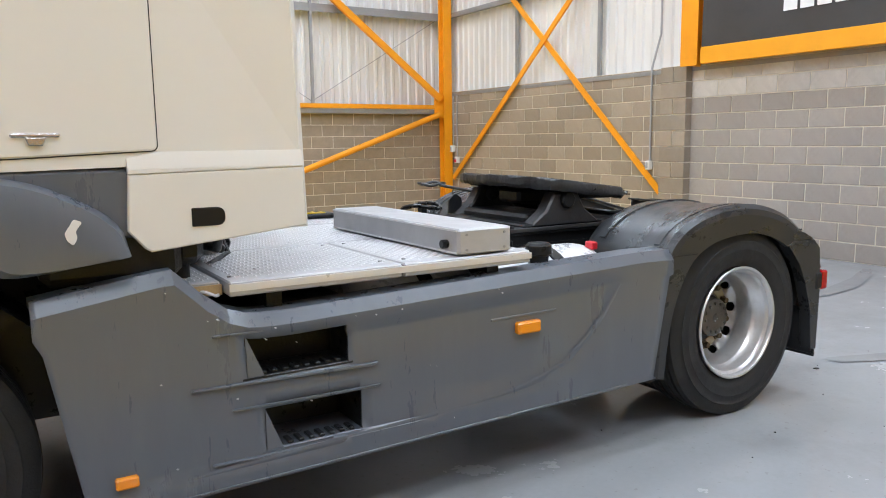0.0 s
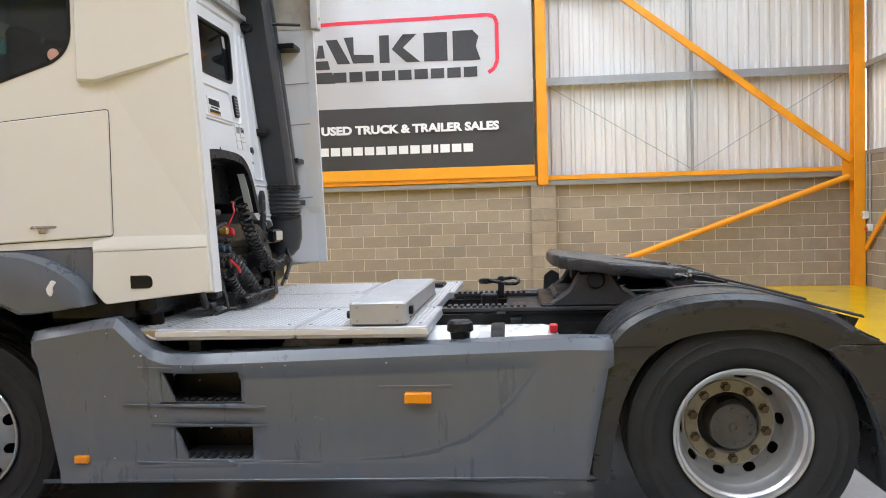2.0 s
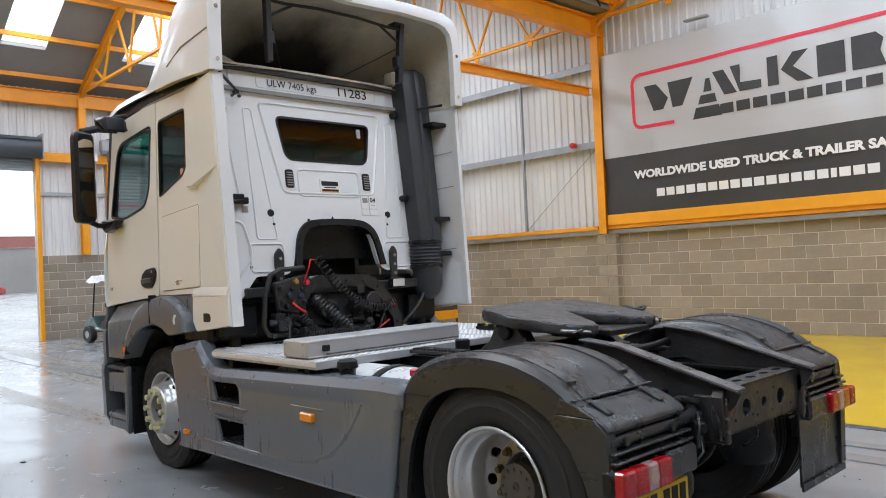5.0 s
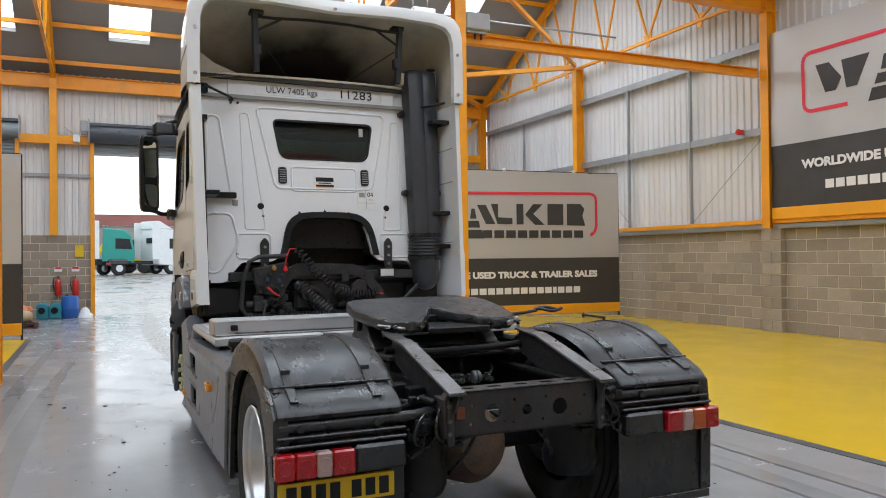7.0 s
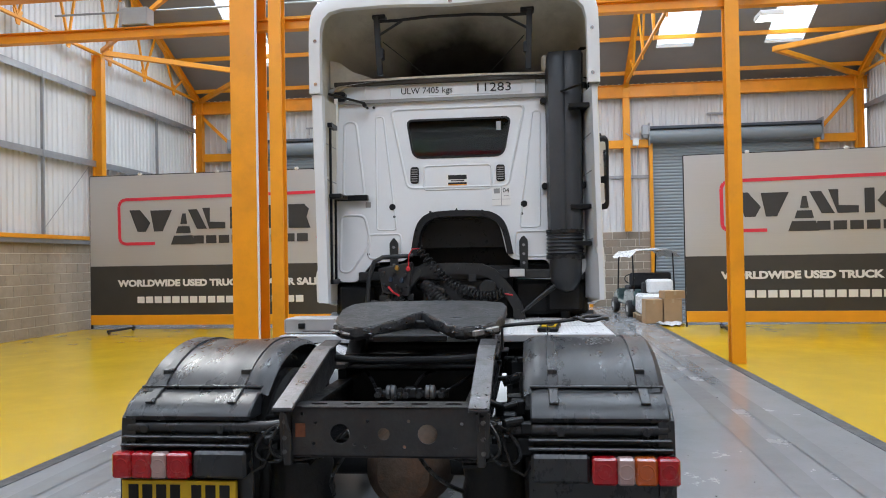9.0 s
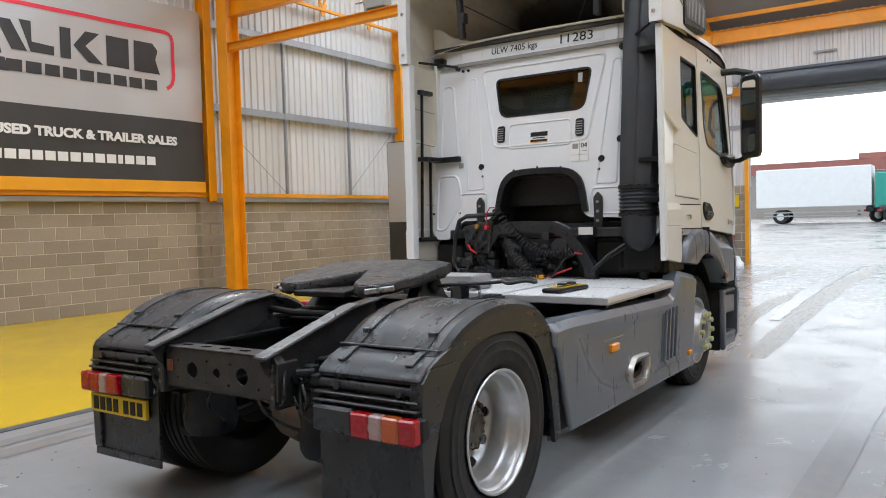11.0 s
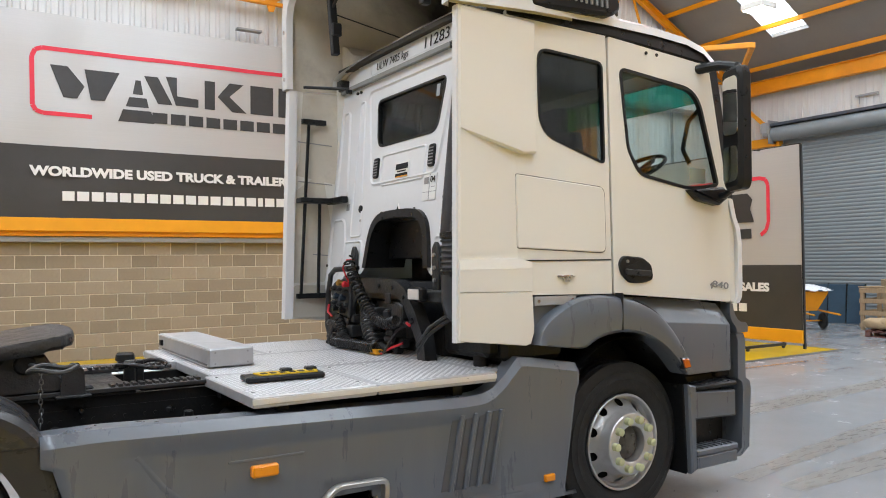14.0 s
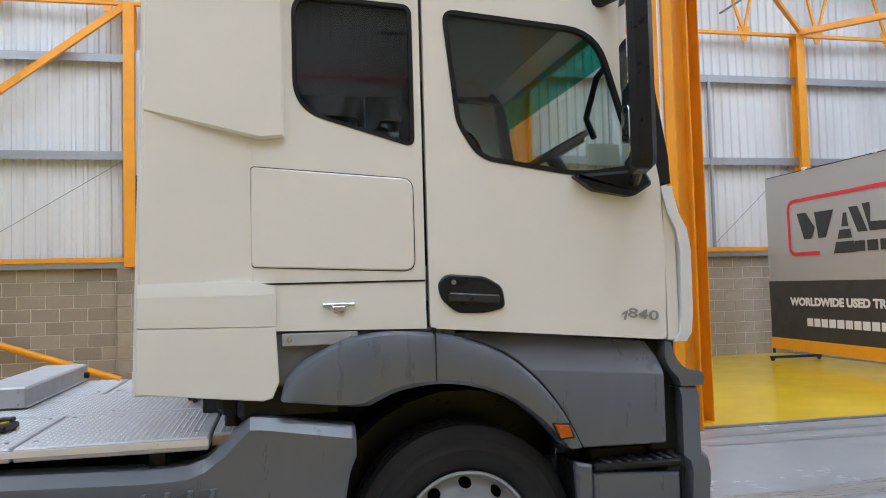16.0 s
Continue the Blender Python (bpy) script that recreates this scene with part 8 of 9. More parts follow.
for y in (0.58, -0.59):
    part("latch_bracket", Shape().prism(rounded([(y - 0.035, 1.42), (y + 0.035, 1.42), (y + 0.04, 1.72), (y, 1.77), (y - 0.04, 1.72)], 0.02), "x", 2.84, 2.87, 0.005).box(2.82, 2.9, y - 0.07, y + 0.07, 1.4, 1.46, 0.01), ENGINE, truck, "black latch bracket")
    for z in (1.52, 1.6, 1.68):
        part("bracket_bolt", Shape().cyl((2.828, y, z), (2.842, y, z), 0.013, 10), GREY_INK, truck)
    for q in (-0.04, 0.04):
        part("bracket_bolt", Shape().cyl((2.81, y + q, 1.43), (2.822, y + q, 1.43), 0.012, 6), GREY_INK, truck)
part("grab_rail", Shape().tube([(2.79, 0.4, 1.6), (2.73, 0.66, 1.59), (2.73, 0.74, 1.55), (2.73, 0.79, 1.4), (2.73, 0.81, 1.16), (2.73, 0.77, 1.09), (2.75, 0.48, 1.08)], 0.02, 12), ENGINE, truck, "black bent grab rail")
cp = part("coupling_panel", Shape().prism(rounded([(0.43, 1.23), (0.67, 1.27), (0.71, 1.49), (0.39, 1.55)], 0.03), "x", 2.73, 2.79, 0.01), ENGINE, truck, "black panel of air and electric couplings")
for y, z, m in ((0.59, 1.39, BLUE_PLASTIC), (0.49, 1.38, BLUE_PLASTIC), (0.53, 1.49, BRASS), (0.43, 1.48, RED_PLASTIC), (0.61, 1.3, BLACK_PLASTIC), (0.5, 1.29, BLACK_PLASTIC)):
    part("coupling", Shape().cyl((2.68, y, z), (2.73, y, z), 0.019, 14, 0.005).box(2.69, 2.71, y - 0.012, y + 0.012, z + 0.012, z + 0.028, 0.004), m, cp)

for y, z, w in ((0.66, 1.45, 0.02), (0.56, 1.44, 0.016), (0.46, 1.43, 0.018), (0.65, 1.34, 0.018), (0.55, 1.33, 0.02), (0.45, 1.33, 0.016)):
    part("panel_union", Shape().cyl((2.7, y, z), (2.735, y, z), w, 8, 0.004).cyl((2.69, y, z), (2.7, y, z), w * 0.6, 8), ENGINE, cp)
for k_, (y, z) in enumerate(((0.63, 1.27), (0.58, 1.26), (0.53, 1.25), (0.48, 1.24), (0.67, 1.28))):
    part("panel_pipe", Shape().tube(smooth_line([(2.76, y, z), (2.74, y + 0.01, z - 0.08), (2.77 + 0.01 * k_, y - 0.05 * k_ + 0.08, z - 0.17), (2.86, y - 0.1 * k_, z - 0.2)]), 0.009, 6), RUBBER, cp)


def coil(a, b, sag, turns, r, wire=0.009):
    """A spiral lead hanging between two points."""
    a, b = Vector(a), Vector(b)
    pts, n = [], turns * 9
    for i in range(n + 1):
        t = i / n
        p = a.lerp(b, t)
        p.z -= sag * 4 * t * (1 - t)
        d = (b - a)
        d.z += -sag * 4 * (1 - 2 * t)
        d.normalize()
        s = d.cross(Vector((1, 0, 0.2))).normalized()
        u = s.cross(d)
        w = i / 9 * math.tau
        pts.append(p + (s * math.cos(w) + u * math.sin(w)) * r)
    return Shape().tube(pts, wire, 6)


part("coiled_lead", coil((2.68, 0.33, 1.67), (2.66, -0.42, 1.27), 0.17, 26, 0.036, 0.0075), RUBBER, truck, "black coiled air lead", 60)
part("coiled_lead", coil((2.69, 0.52, 1.24), (2.67, 0.3, 1.06), 0.03, 13, 0.032, 0.0075), RUBBER, truck, "black coiled electric lead", 60)
part("coiled_lead", coil((2.63, 0.5, 1.072), (2.66, -0.12, 1.072), 0.0, 24, 0.034, 0.0075), RUBBER, truck, "black coiled lead lying on the deck", 60)
part("red_lead", Shape().tube([(2.73, 0.43, 1.5), (2.68, 0.42, 1.6), (2.7, 0.39, 1.66), (2.73, 0.33, 1.66)], 0.006, 8), RED_PLASTIC, truck, "red lead end")
part("red_lead", Shape().tube([(2.65, 0.6, 1.33), (2.62, 0.55, 1.28), (2.63, 0.5, 1.25)], 0.009, 8), RED_PLASTIC, truck, "red lead coupling")
part("red_lead", Shape().tube([(2.73, -0.42, 1.25), (2.71, -0.49, 1.24)], 0.009, 8), RED_PLASTIC, truck, "red lead coupling")
part("red_lead", Shape().tube([(2.66, -0.2, 1.04), (2.68, -0.3, 1.085), (2.71, -0.4, 1.12)], 0.008, 8), RED_PLASTIC, truck, "red lead coupling")
part("yellow_tag", Shape().box(2.64, 2.7, -0.16, -0.07, 1.028, 1.06, 0.006), BAN_YEL, truck, "yellow lead fitting on the deck")
part("lead_end", Shape().tube([(2.68, -0.1, 1.05), (2.66, -0.24, 1.05), (2.7, -0.34, 1.2), (2.76, -0.46, 1.26)], 0.01, 8), RUBBER, truck, "black lead end")
wl = part("work_lamp", Shape().box(2.72, 2.78, -0.61, -0.45, 1.39, 1.48, 0.015), BLACK_PLASTIC, truck, "small square work lamp")
part("lamp_glass", Shape().box(2.712, 2.722, -0.595, -0.465, 1.402, 1.468, 0.006), mat("lamp_glass", (0.7, 0.7, 0.68), 0.15, 0.2, 0.05, coat=0.5), wl)
for pts in (((2.7, 0.6, 1.2), (2.65, 0.64, 1.05), (2.8, 0.75, 1.0)), ((2.7, -0.6, 1.12), (2.7, -0.74, 1.24), (2.78, -0.88, 1.34)), ((2.72, -0.56, 1.08), (2.71, -0.7, 1.19), (2.78, -0.86, 1.3))):
    part("air_pipe", Shape().tube(pts, 0.012, 8), ENGINE, truck, "black air pipe")
fittings(12, 2.72, 2.84, -0.45, 0.1, 1.04, 1.3, 26, ENGINE)
fittings(13, 2.7, 2.8, 0.35, 0.72, 1.06, 1.26, 16, ENGINE)
both("cab_underside", lambda: Shape().box(2.95, 3.4, 0.5, 1.15, 1.05, 1.36, 0.03).box(2.86, 2.97, 0.78, 1.1, 1.08, 1.34, 0.03).cyl((2.93, 0.95, 1.08), (2.93, 0.95, 0.9), 0.045, 12), CHASSIS, "dark parts under the cab")
part("white_chip", Shape().prism(rounded([(3.275, 1.272), (3.3, 1.282), (3.312, 1.262), (3.328, 1.24), (3.322, 1.215), (3.305, 1.2), (3.292, 1.222), (3.296, 1.245)], 0.007, 3), "y", 1.258, 1.2655), WHITE_PLASTIC, truck, "chipped paint showing white")
part("no_smoking_sticker", Shape().cyl((3.3, 1.152, 2.4), (3.3, 1.155, 2.4), 0.03, 20), mat("pink_sticker", (0.6, 0.35, 0.3), 0.5), truck, "round window sticker")

# ---- loose things and fittings in the hall ----
CARD = mat("brown_cardboard", (0.42, 0.27, 0.14), 0.8, 0, 0.1, 4, 60, 0.1)
WOOD = mat("rough_pallet_wood", (0.38, 0.27, 0.16), 0.8, 0, 0.2, 6, 60, 0.3, stretch=(1, 6, 1))
RED_WOOD = mat("reddish_pallet_wood", (0.16, 0.07, 0.06), 0.8, 0, 0.2, 6, 60, 0.3)
FILM = mat("white_wrapping_film", (0.75, 0.76, 0.76), 0.3, 0, 0.06, 6, 30, 0.3)
SACK = mat("brown_paper_sack", (0.47, 0.34, 0.2), 0.75, 0, 0.15, 6, 40, 0.4)
ORANGE_SACK = mat("orange_white_sack", (0.75, 0.2, 0.06), 0.5, 0, 0.3, 4, 30, 0.3, dirt=(0.75, 0.7, 0.68), dirt_amount=0.9, dirt_scale=5)
BLUE_DRUM = mat("blue_plastic_drum", (0.02, 0.12, 0.42), 0.4, 0, 0.08)
TEAL_CAN = mat("turquoise_plastic_can", (0.03, 0.25, 0.32), 0.4, 0, 0.08)
CART_GREEN = mat("dark_green_cart_paint", (0.05, 0.085, 0.085), 0.35, 0, 0.08, coat=0.3)
EXT_RED = mat("extinguisher_red", (0.5, 0.015, 0.015), 0.35, 0, 0.05, coat=0.3)
LIT = glow("lamp_diffuser", (1, 0.98, 0.94), 6.0)

# loose plate in its holder, lying on the deck
lp = thing("loose_number_plate", "broken yellow plate in a black holder lying on the deck", "plate")
part("holder", Shape().box(-0.21, 0.21, -0.075, 0.075, 0, 0.03, 0.008), BLACK_PLASTIC, lp, "black plastic holder")
part("yellow_plate", Shape().prism(rounded([(-0.13, -0.05), (0.175, -0.055), (0.19, 0.03), (0.06, 0.05), (0.03, 0.02), (0.0, 0.055), (-0.15, 0.05)], 0.01), "z", 0.03, 0.036), PLATE_YELLOW, lp)
for i in range(6):
    part("plate_bar", Shape().box(-0.12 + i * 0.05, -0.09 + i * 0.05, -0.035, 0.015, 0.036, 0.038), BLACK_INK, lp)
for x in (0.03, 0.165):
    part("clip", Shape().box(x - 0.03, x + 0.03, 0.02, 0.075, 0.03, 0.05, 0.006), BLACK_PLASTIC, lp)
lp.matrix_basis = pose(1.77, -0.778, 1.027 + LIFT, 0, 0, -5)

# roof lamps
for x, y in ((14.0, -5.6), (14.0, 4.0), (16.9, -7.0), (16.9, 6.9)):
    lm = thing("roof_lamp", "white box shaped roof lamp hanging under the roof", "lamp", "roof lamps")
    part("housing", Shape().box(-0.3, 0.3, -0.3, 0.3, 0.02, 0.16, 0.02), WHITE_PLASTIC, lm)
    part("diffuser", Shape().box(-0.26, 0.26, -0.26, 0.26, 0.0, 0.02), LIT, lm)
    for k in (-0.2, 0.2):
        part("hanger", Shape().tube([(0, k, 0.15), (0, k, 0.7)], 0.01, 6), GALV, lm)
    lm.location = (x, y, 7.75)

# beam-mounted cabinets
for x, y, z in ((7.6, -3.95, 5.45), (7.75, 5.6, 5.45)):
    cb = thing("control_cabinet", "small grey control cabinet on the steel beam", "cabinet", "control cabinets")
    part("case", Shape().box(-0.12, 0.12, -0.22, 0.22, 0, 0.28, 0.015), GREY_PVC, cb)
    part("bracket", Shape().box(-0.05, 0.05, 0.24, 0.3, -0.05, 0.4, 0.008).box(-0.05, 0.05, -0.2, 0.2, -0.05, 0.0, 0.005), GALV, cb)
    for k in (-0.1, 0.02):
        part("cable", Shape().tube([(0, k, 0.01), (0, k, -0.14)], 0.02, 8), BLACK_PLASTIC, cb)
    cb.location = (x, y, z)

# wall fittings in the rear corner
def socket(x, y, z, lab):
    s = thing("wall_socket", lab, "socket", "wall sockets")
    part("box", Shape().box(-0.05, 0.05, -0.04, 0.04, -0.07, 0.07, 0.01), WHITE_PLASTIC, s)
    part("cover", Shape().box(0.02, 0.055, -0.03, 0.03, -0.05, 0.05, 0.01), GREY_PVC, s)
    s.location = (x, y, z)


socket(REAR + 0.14, -10.45, 1.36, "white socket box on the block wall")
socket(REAR + 0.14, -10.28, 1.12, "white socket box with a red cover")
part_red = thing("socket_cover", "small red socket cover plate", "socket")
part("cover", Shape().box(0, 0.03, -0.04, 0.04, -0.03, 0.03, 0.006), RED_PLASTIC, part_red)
part_red.location = (REAR + 0.2, -10.25, 1.1)
socket(REAR + 0.14, -4.72, 1.12, "white socket box at the end of a conduit")
fixed("conduit", Shape().tube([(REAR + 0.12, -10.45, 1.4), (REAR + 0.12, -10.45, 2.5)], 0.014, 8).tube([(REAR + 0.12, -10.3, 1.15), (REAR + 0.12, -10.3, 2.5)], 0.014, 8), GREY_PVC, "grey conduit on the block wall", "conduit", "conduits")
fixed("conduit", Shape().tube([(REAR + 0.12, -4.72, 1.1), (REAR + 0.12, -4.72, 2.6), (REAR + 0.12, -4.62, 2.9), (REAR + 0.12, -4.55, 3.1), (REAR + 0.12, -4.55, 6.0)], 0.016, 8), GREY_PVC, "grey conduit on the rear wall", "conduit", "conduits")
sr = thing("wall_siren", "small red siren on the sheeting rail", "siren")
part("body", Shape().lathe([(0.0, -0.06), (0.05, -0.05), (0.07, 0.0), (0.05, 0.05), (0.0, 0.06)], (0, 0, 0), "x", 16), RED_PLASTIC, sr)
part("base", Shape().box(-0.05, 0.05, -0.1, -0.04, -0.05, 0.05, 0.008), RED_PLASTIC, sr)
sr.location = (8.35, -10.62, 4.22)
fixed("loudspeaker_shelf", Shape().box(4.9, 5.4, -10.75, -10.6, 6.33, 6.37, 0.004), GALV, "small grey bracket above the banner", "bracket", "brackets")
fixed("loudspeaker_shelf", Shape().box(5.0, 5.5, 10.15, 10.3, 6.33, 6.37, 0.004), GALV, "small grey bracket above the banner", "bracket", "brackets")
for y in (-6.5, 0.0, 6.3):
    fixed("wall_bracket", Shape().box(FRONT - 0.06, FRONT, y - 0.3, y + 0.3, 5.95, 6.0, 0.004).tube([(FRONT - 0.03, y + 0.2, 5.95), (FRONT - 0.03, y + 0.2, 5.75)], 0.015, 6), GALV, "grey bracket over the shutter door", "bracket", "brackets")
for y in (-3.98, 2.5):
    jb = thing("switch_box", "white door switch box on the orange rail", "switch", "switch boxes")
    part("case", Shape().box(-0.06, 0.06, -0.09, 0.09, -0.11, 0.11, 0.012), WHITE_PLASTIC, jb)
    part("cable", Shape().tube([(0, -0.05, -0.1), (0.05, -0.05, -1.2), (0.06, -0.05, -3.2)], 0.012, 6).tube([(0, 0.06, 0.1), (0.02, 0.3, 0.3)], 0.012, 6), GREY_PVC, jb)
    jb.location = (FRONT - 0.33, y, 5.12)

# by the front wall: drum, cans, extinguishers
dr = thing("plastic_drum", "blue plastic drum standing by the front wall", "drum")
part("drum_body", Shape().lathe([(0.0, 0.0), (0.2, 0.0), (0.22, 0.03), (0.225, 0.25), (0.23, 0.27), (0.225, 0.29), (0.22, 0.55), (0.19, 0.62), (0.0, 0.63)], (0, 0, 0), "z", 28), BLUE_DRUM, dr)
part("bung", Shape().cyl((0.08, 0.08, 0.62), (0.08, 0.08, 0.66), 0.04, 12), BLACK_PLASTIC, dr)
dr.location = (19.95, 2.68, 0)
for y in (3.04, 3.36):
    cn = thing("jerry_can", "turquoise plastic can with a dark cap", "can", "jerry cans")
    part("can_body", Shape().prism(rounded([(-0.15, 0.0), (0.15, 0.0), (0.155, 0.36), (0.08, 0.44), (-0.08, 0.44), (-0.155, 0.36)], 0.04), "x", -0.18, 0.18, 0.03), TEAL_CAN, cn)
    part("can_cap", Shape().cyl((-0.21, 0.02, 0.24), (-0.24, 0.02, 0.24), 0.09, 18, 0.01), BLACK_PLASTIC, cn)
    part("can_grip", Shape().tube([(-0.1, 0, 0.41), (-0.08, 0, 0.47), (0.08, 0, 0.47), (0.1, 0, 0.41)], 0.02, 8), TEAL_CAN, cn)
    cn.location = (19.95, y, 0)
for y in (2.55, 3.0):
    ex = thing("fire_extinguisher", "red fire extinguisher hung on the block wall", "extinguisher", "fire extinguishers")
    part("cylinder", Shape().lathe([(0.0, 0.0), (0.08, 0.0), (0.085, 0.02), (0.085, 0.38), (0.05, 0.45), (0.03, 0.47), (0.03, 0.5), (0.0, 0.5)], (0, 0, 0), "z", 20), EXT_RED, ex)
    part("valve", Shape().box(-0.05, 0.05, -0.015, 0.015, 0.5, 0.56, 0.006), BLACK_PLASTIC, ex)
    part("hose", Shape().tube([(0, 0.03, 0.53), (0, 0.12, 0.5), (0, 0.13, 0.3), (0, 0.1, 0.15)], 0.012, 8), BLACK_PLASTIC, ex)
    ex.location = (20.47, y, 0.62)
    part("bracket", Shape().box(0.08, 0.115, -0.04, 0.04, 0.2, 0.3, 0.005), GREY_PVC, ex)
    sg_ = thing("safety_sign", "small white and red safety sign on the block wall", "sign", "safety signs")
    part("panel", Shape().box(0, 0.006, -0.1, 0.1, 0, 0.14), WHITE_PLASTIC, sg_)
    part("print", Shape().box(-0.003, 0.0, -0.09, 0.09, 0.075, 0.13), RED_PLASTIC, sg_)
    sg_.location = (20.54, y, 1.3)
ys = thing("yellow_sign", "plain yellow notice on the block wall", "sign")
part("panel", Shape().box(0, 0.006, -0.11, 0.11, 0, 0.34), YELLOW_PLASTIC, ys)
ys.location = (20.54, 2.45, 1.72)
bag = thing("white_bag", "crumpled white plastic bag on the floor", "bag")
r = random.Random(2)
part("bag_body", Shape().loft([[((0.2 - 0.04 * j) * (1 + r.uniform(-0.2, 0.2)) * math.cos(a * math.tau / 12), (0.22 - 0.04 * j) * (1 + r.uniform(-0.2, 0.2)) * math.sin(a * math.tau / 12), 0.07 * j) for a in range(12)] for j in range(5)], True, True), FILM, bag)
bag.location = (20.0, 2.3, 0)


def pallet(nm, lab, material, m, group="pallets"):
    p = thing(nm, lab, "pallet", group)
    for i in range(5):
        part("top_board", Shape().box(-0.6, 0.6, -0.5 + i * 0.225, -0.4 + i * 0.225, 0.122, 0.144, 0.003), material, p)
    for x in (-0.52, 0.0, 0.52):
        part("bearer", Shape().box(x - 0.05, x + 0.05, -0.5, 0.5, 0.1, 0.122), material, p)
        for y in (-0.45, 0.0, 0.45):
            part("block", Shape().box(x - 0.07, x + 0.07, y - 0.05, y + 0.05, 0.022, 0.1, 0.003), material, p)
        part("bottom_board", Shape().box(x - 0.05, x + 0.05, -0.5, 0.5, 0, 0.022), material, p)
    p.matrix_basis = m
    return p


pallet("wooden_pallet", "reddish wooden pallet lying on the floor", RED_WOOD, pose(17.15, 3.85, 0, 0, 0, 10))
pallet("wooden_pallet", "pale wooden pallet leaning against the shutter", WOOD, pose(20.1, 5.2, 0.02, 0, 0, 90) @ pose(0, 0, 0.6, 84, 0, 0))
cr = thing("timber_crate", "open crate of pale timber boards by the shutter", "crate")
for x in (-0.5, 0.5):
    for y in (-0.75, 0.75):
        part("corner_post", Shape().box(x - 0.04, x + 0.04, y - 0.04, y + 0.04, 0, 0.92, 0.004), WOOD, cr)
for z in (0.06, 0.34, 0.62, 0.86):
    for x in (-0.55, 0.55):
        part("side_board", Shape().box(x - 0.012, x + 0.012, -0.8, 0.8, z, z + 0.1, 0.003), WOOD, cr)
    for y in (-0.8, 0.8):
        part("end_board", Shape().box(-0.54, 0.54, y - 0.012, y + 0.012, z, z + 0.1, 0.003), WOOD, cr)
part("top_plank", Shape().box(-0.1, 0.1, -1.0, 1.0, 0.965, 0.99, 0.003), WOOD, cr)
part("top_plank", Shape().box(0.3, 0.45, -0.95, 0.98, 0.965, 0.99, 0.003), WOOD, cr)
cr.matrix_basis = pose(18.7, 4.5, 0, 0, 0, 8)


def sack(lab, material, m, sx, sy, sz, seed):
    r = random.Random(seed)
    s = thing("sack", lab, "sack", "sacks on the pallet")
    rings = []
    for i in range(9):
        t = i / 8
        k = math.sin(math.pi * (0.06 + 0.88 * t)) ** 0.35
        rings.append([((t - 0.5) * sx, sy / 2 * k * math.copysign(abs(math.cos(a)) ** 0.6, math.cos(a)) * (1 + r.uniform(-0.12, 0.12)), sz / 2 + sz / 2 * k * math.sin(a) * (1 + r.uniform(-0.15, 0.12))) for a in [math.tau * q / 14 for q in range(14)]])
    part("sack_body", Shape().loft(rings, True, True), material, s, "", 70)
    s.matrix_basis = m


sack("brown paper sack torn open on the pallet", SACK, pose(16.85, 4.12, 0.146, 0, 0, 60), 0.8, 0.5, 0.24, 1)
sack("brown paper sack slumped over the pallet's edge", SACK, pose(16.75, 3.7, 0.146, 0, 0, 100), 0.6, 0.45, 0.3, 2)
sack("orange and white sack lying on the pallet", ORANGE_SACK, pose(17.4, 3.87, 0.146, 0, 0, 20), 0.85, 0.5, 0.2, 3)
sack("orange and white sack on top of another", ORANGE_SACK, pose(17.37, 3.75, 0.35, 0, 0, 35), 0.8, 0.48, 0.18, 4)

# salt spreader behind the banner, blue panels, tarpaulin
sp = thing("salt_spreader", "orange hand spreader with a white sheet over it", "spreader")
part("hopper", Shape().loft([[(-0.3 * k, -0.35 * k, z), (0.3 * k, -0.35 * k, z), (0.3 * k, 0.35 * k, z), (-0.3 * k, 0.35 * k, z)] for z, k in ((0.45, 0.5), (0.85, 1.0), (0.9, 1.02))], True, True), ORANGE, sp)
part("wheel", Shape().lathe([(0.05, 0.0), (0.18, 0.0), (0.2, 0.03), (0.18, 0.06), (0.05, 0.06)], (0, 0.36, 0.2), "y", 22), BLACK_PLASTIC, sp)
part("wheel", Shape().lathe([(0.05, 0.0), (0.18, 0.0), (0.2, 0.03), (0.18, 0.06), (0.05, 0.06)], (0, -0.42, 0.2), "y", 22), BLACK_PLASTIC, sp)
part("frame", Shape().tube([(0.1, -0.4, 0.2), (0.1, 0.42, 0.2)], 0.02, 8).tube([(0, 0.3, 0.45), (-0.5, 0.3, 0.42), (-0.9, 0.3, 0.4)], 0.022, 8).tube([(0, -0.3, 0.45), (-0.5, -0.3, 0.42), (-0.9, -0.3, 0.4)], 0.022, 8).tube([(0.2, 0.2, 0.5), (0.25, 0.2, 0.02)], 0.02, 8), ORANGE, sp)
rr = random.Random(9)
part("sheet", Shape().loft([[((t - 0.5) * 0.8, (u - 0.5) * 0.9, 0.93 + 0.16 * math.sin(math.pi * u) * math.sin(math.pi * t) + rr.uniform(-0.03, 0.03)) for u in [q / 8 for q in range(9)]] for t in [q / 7 for q in range(8)]], False, False), FILM, sp)
sp.matrix_basis = pose(17.2, 6.0, 0, 0, 0, 60)
BLUE_PANEL = mat("dull_blue_panel", (0.03, 0.07, 0.11), 0.5, 0, 0.15)
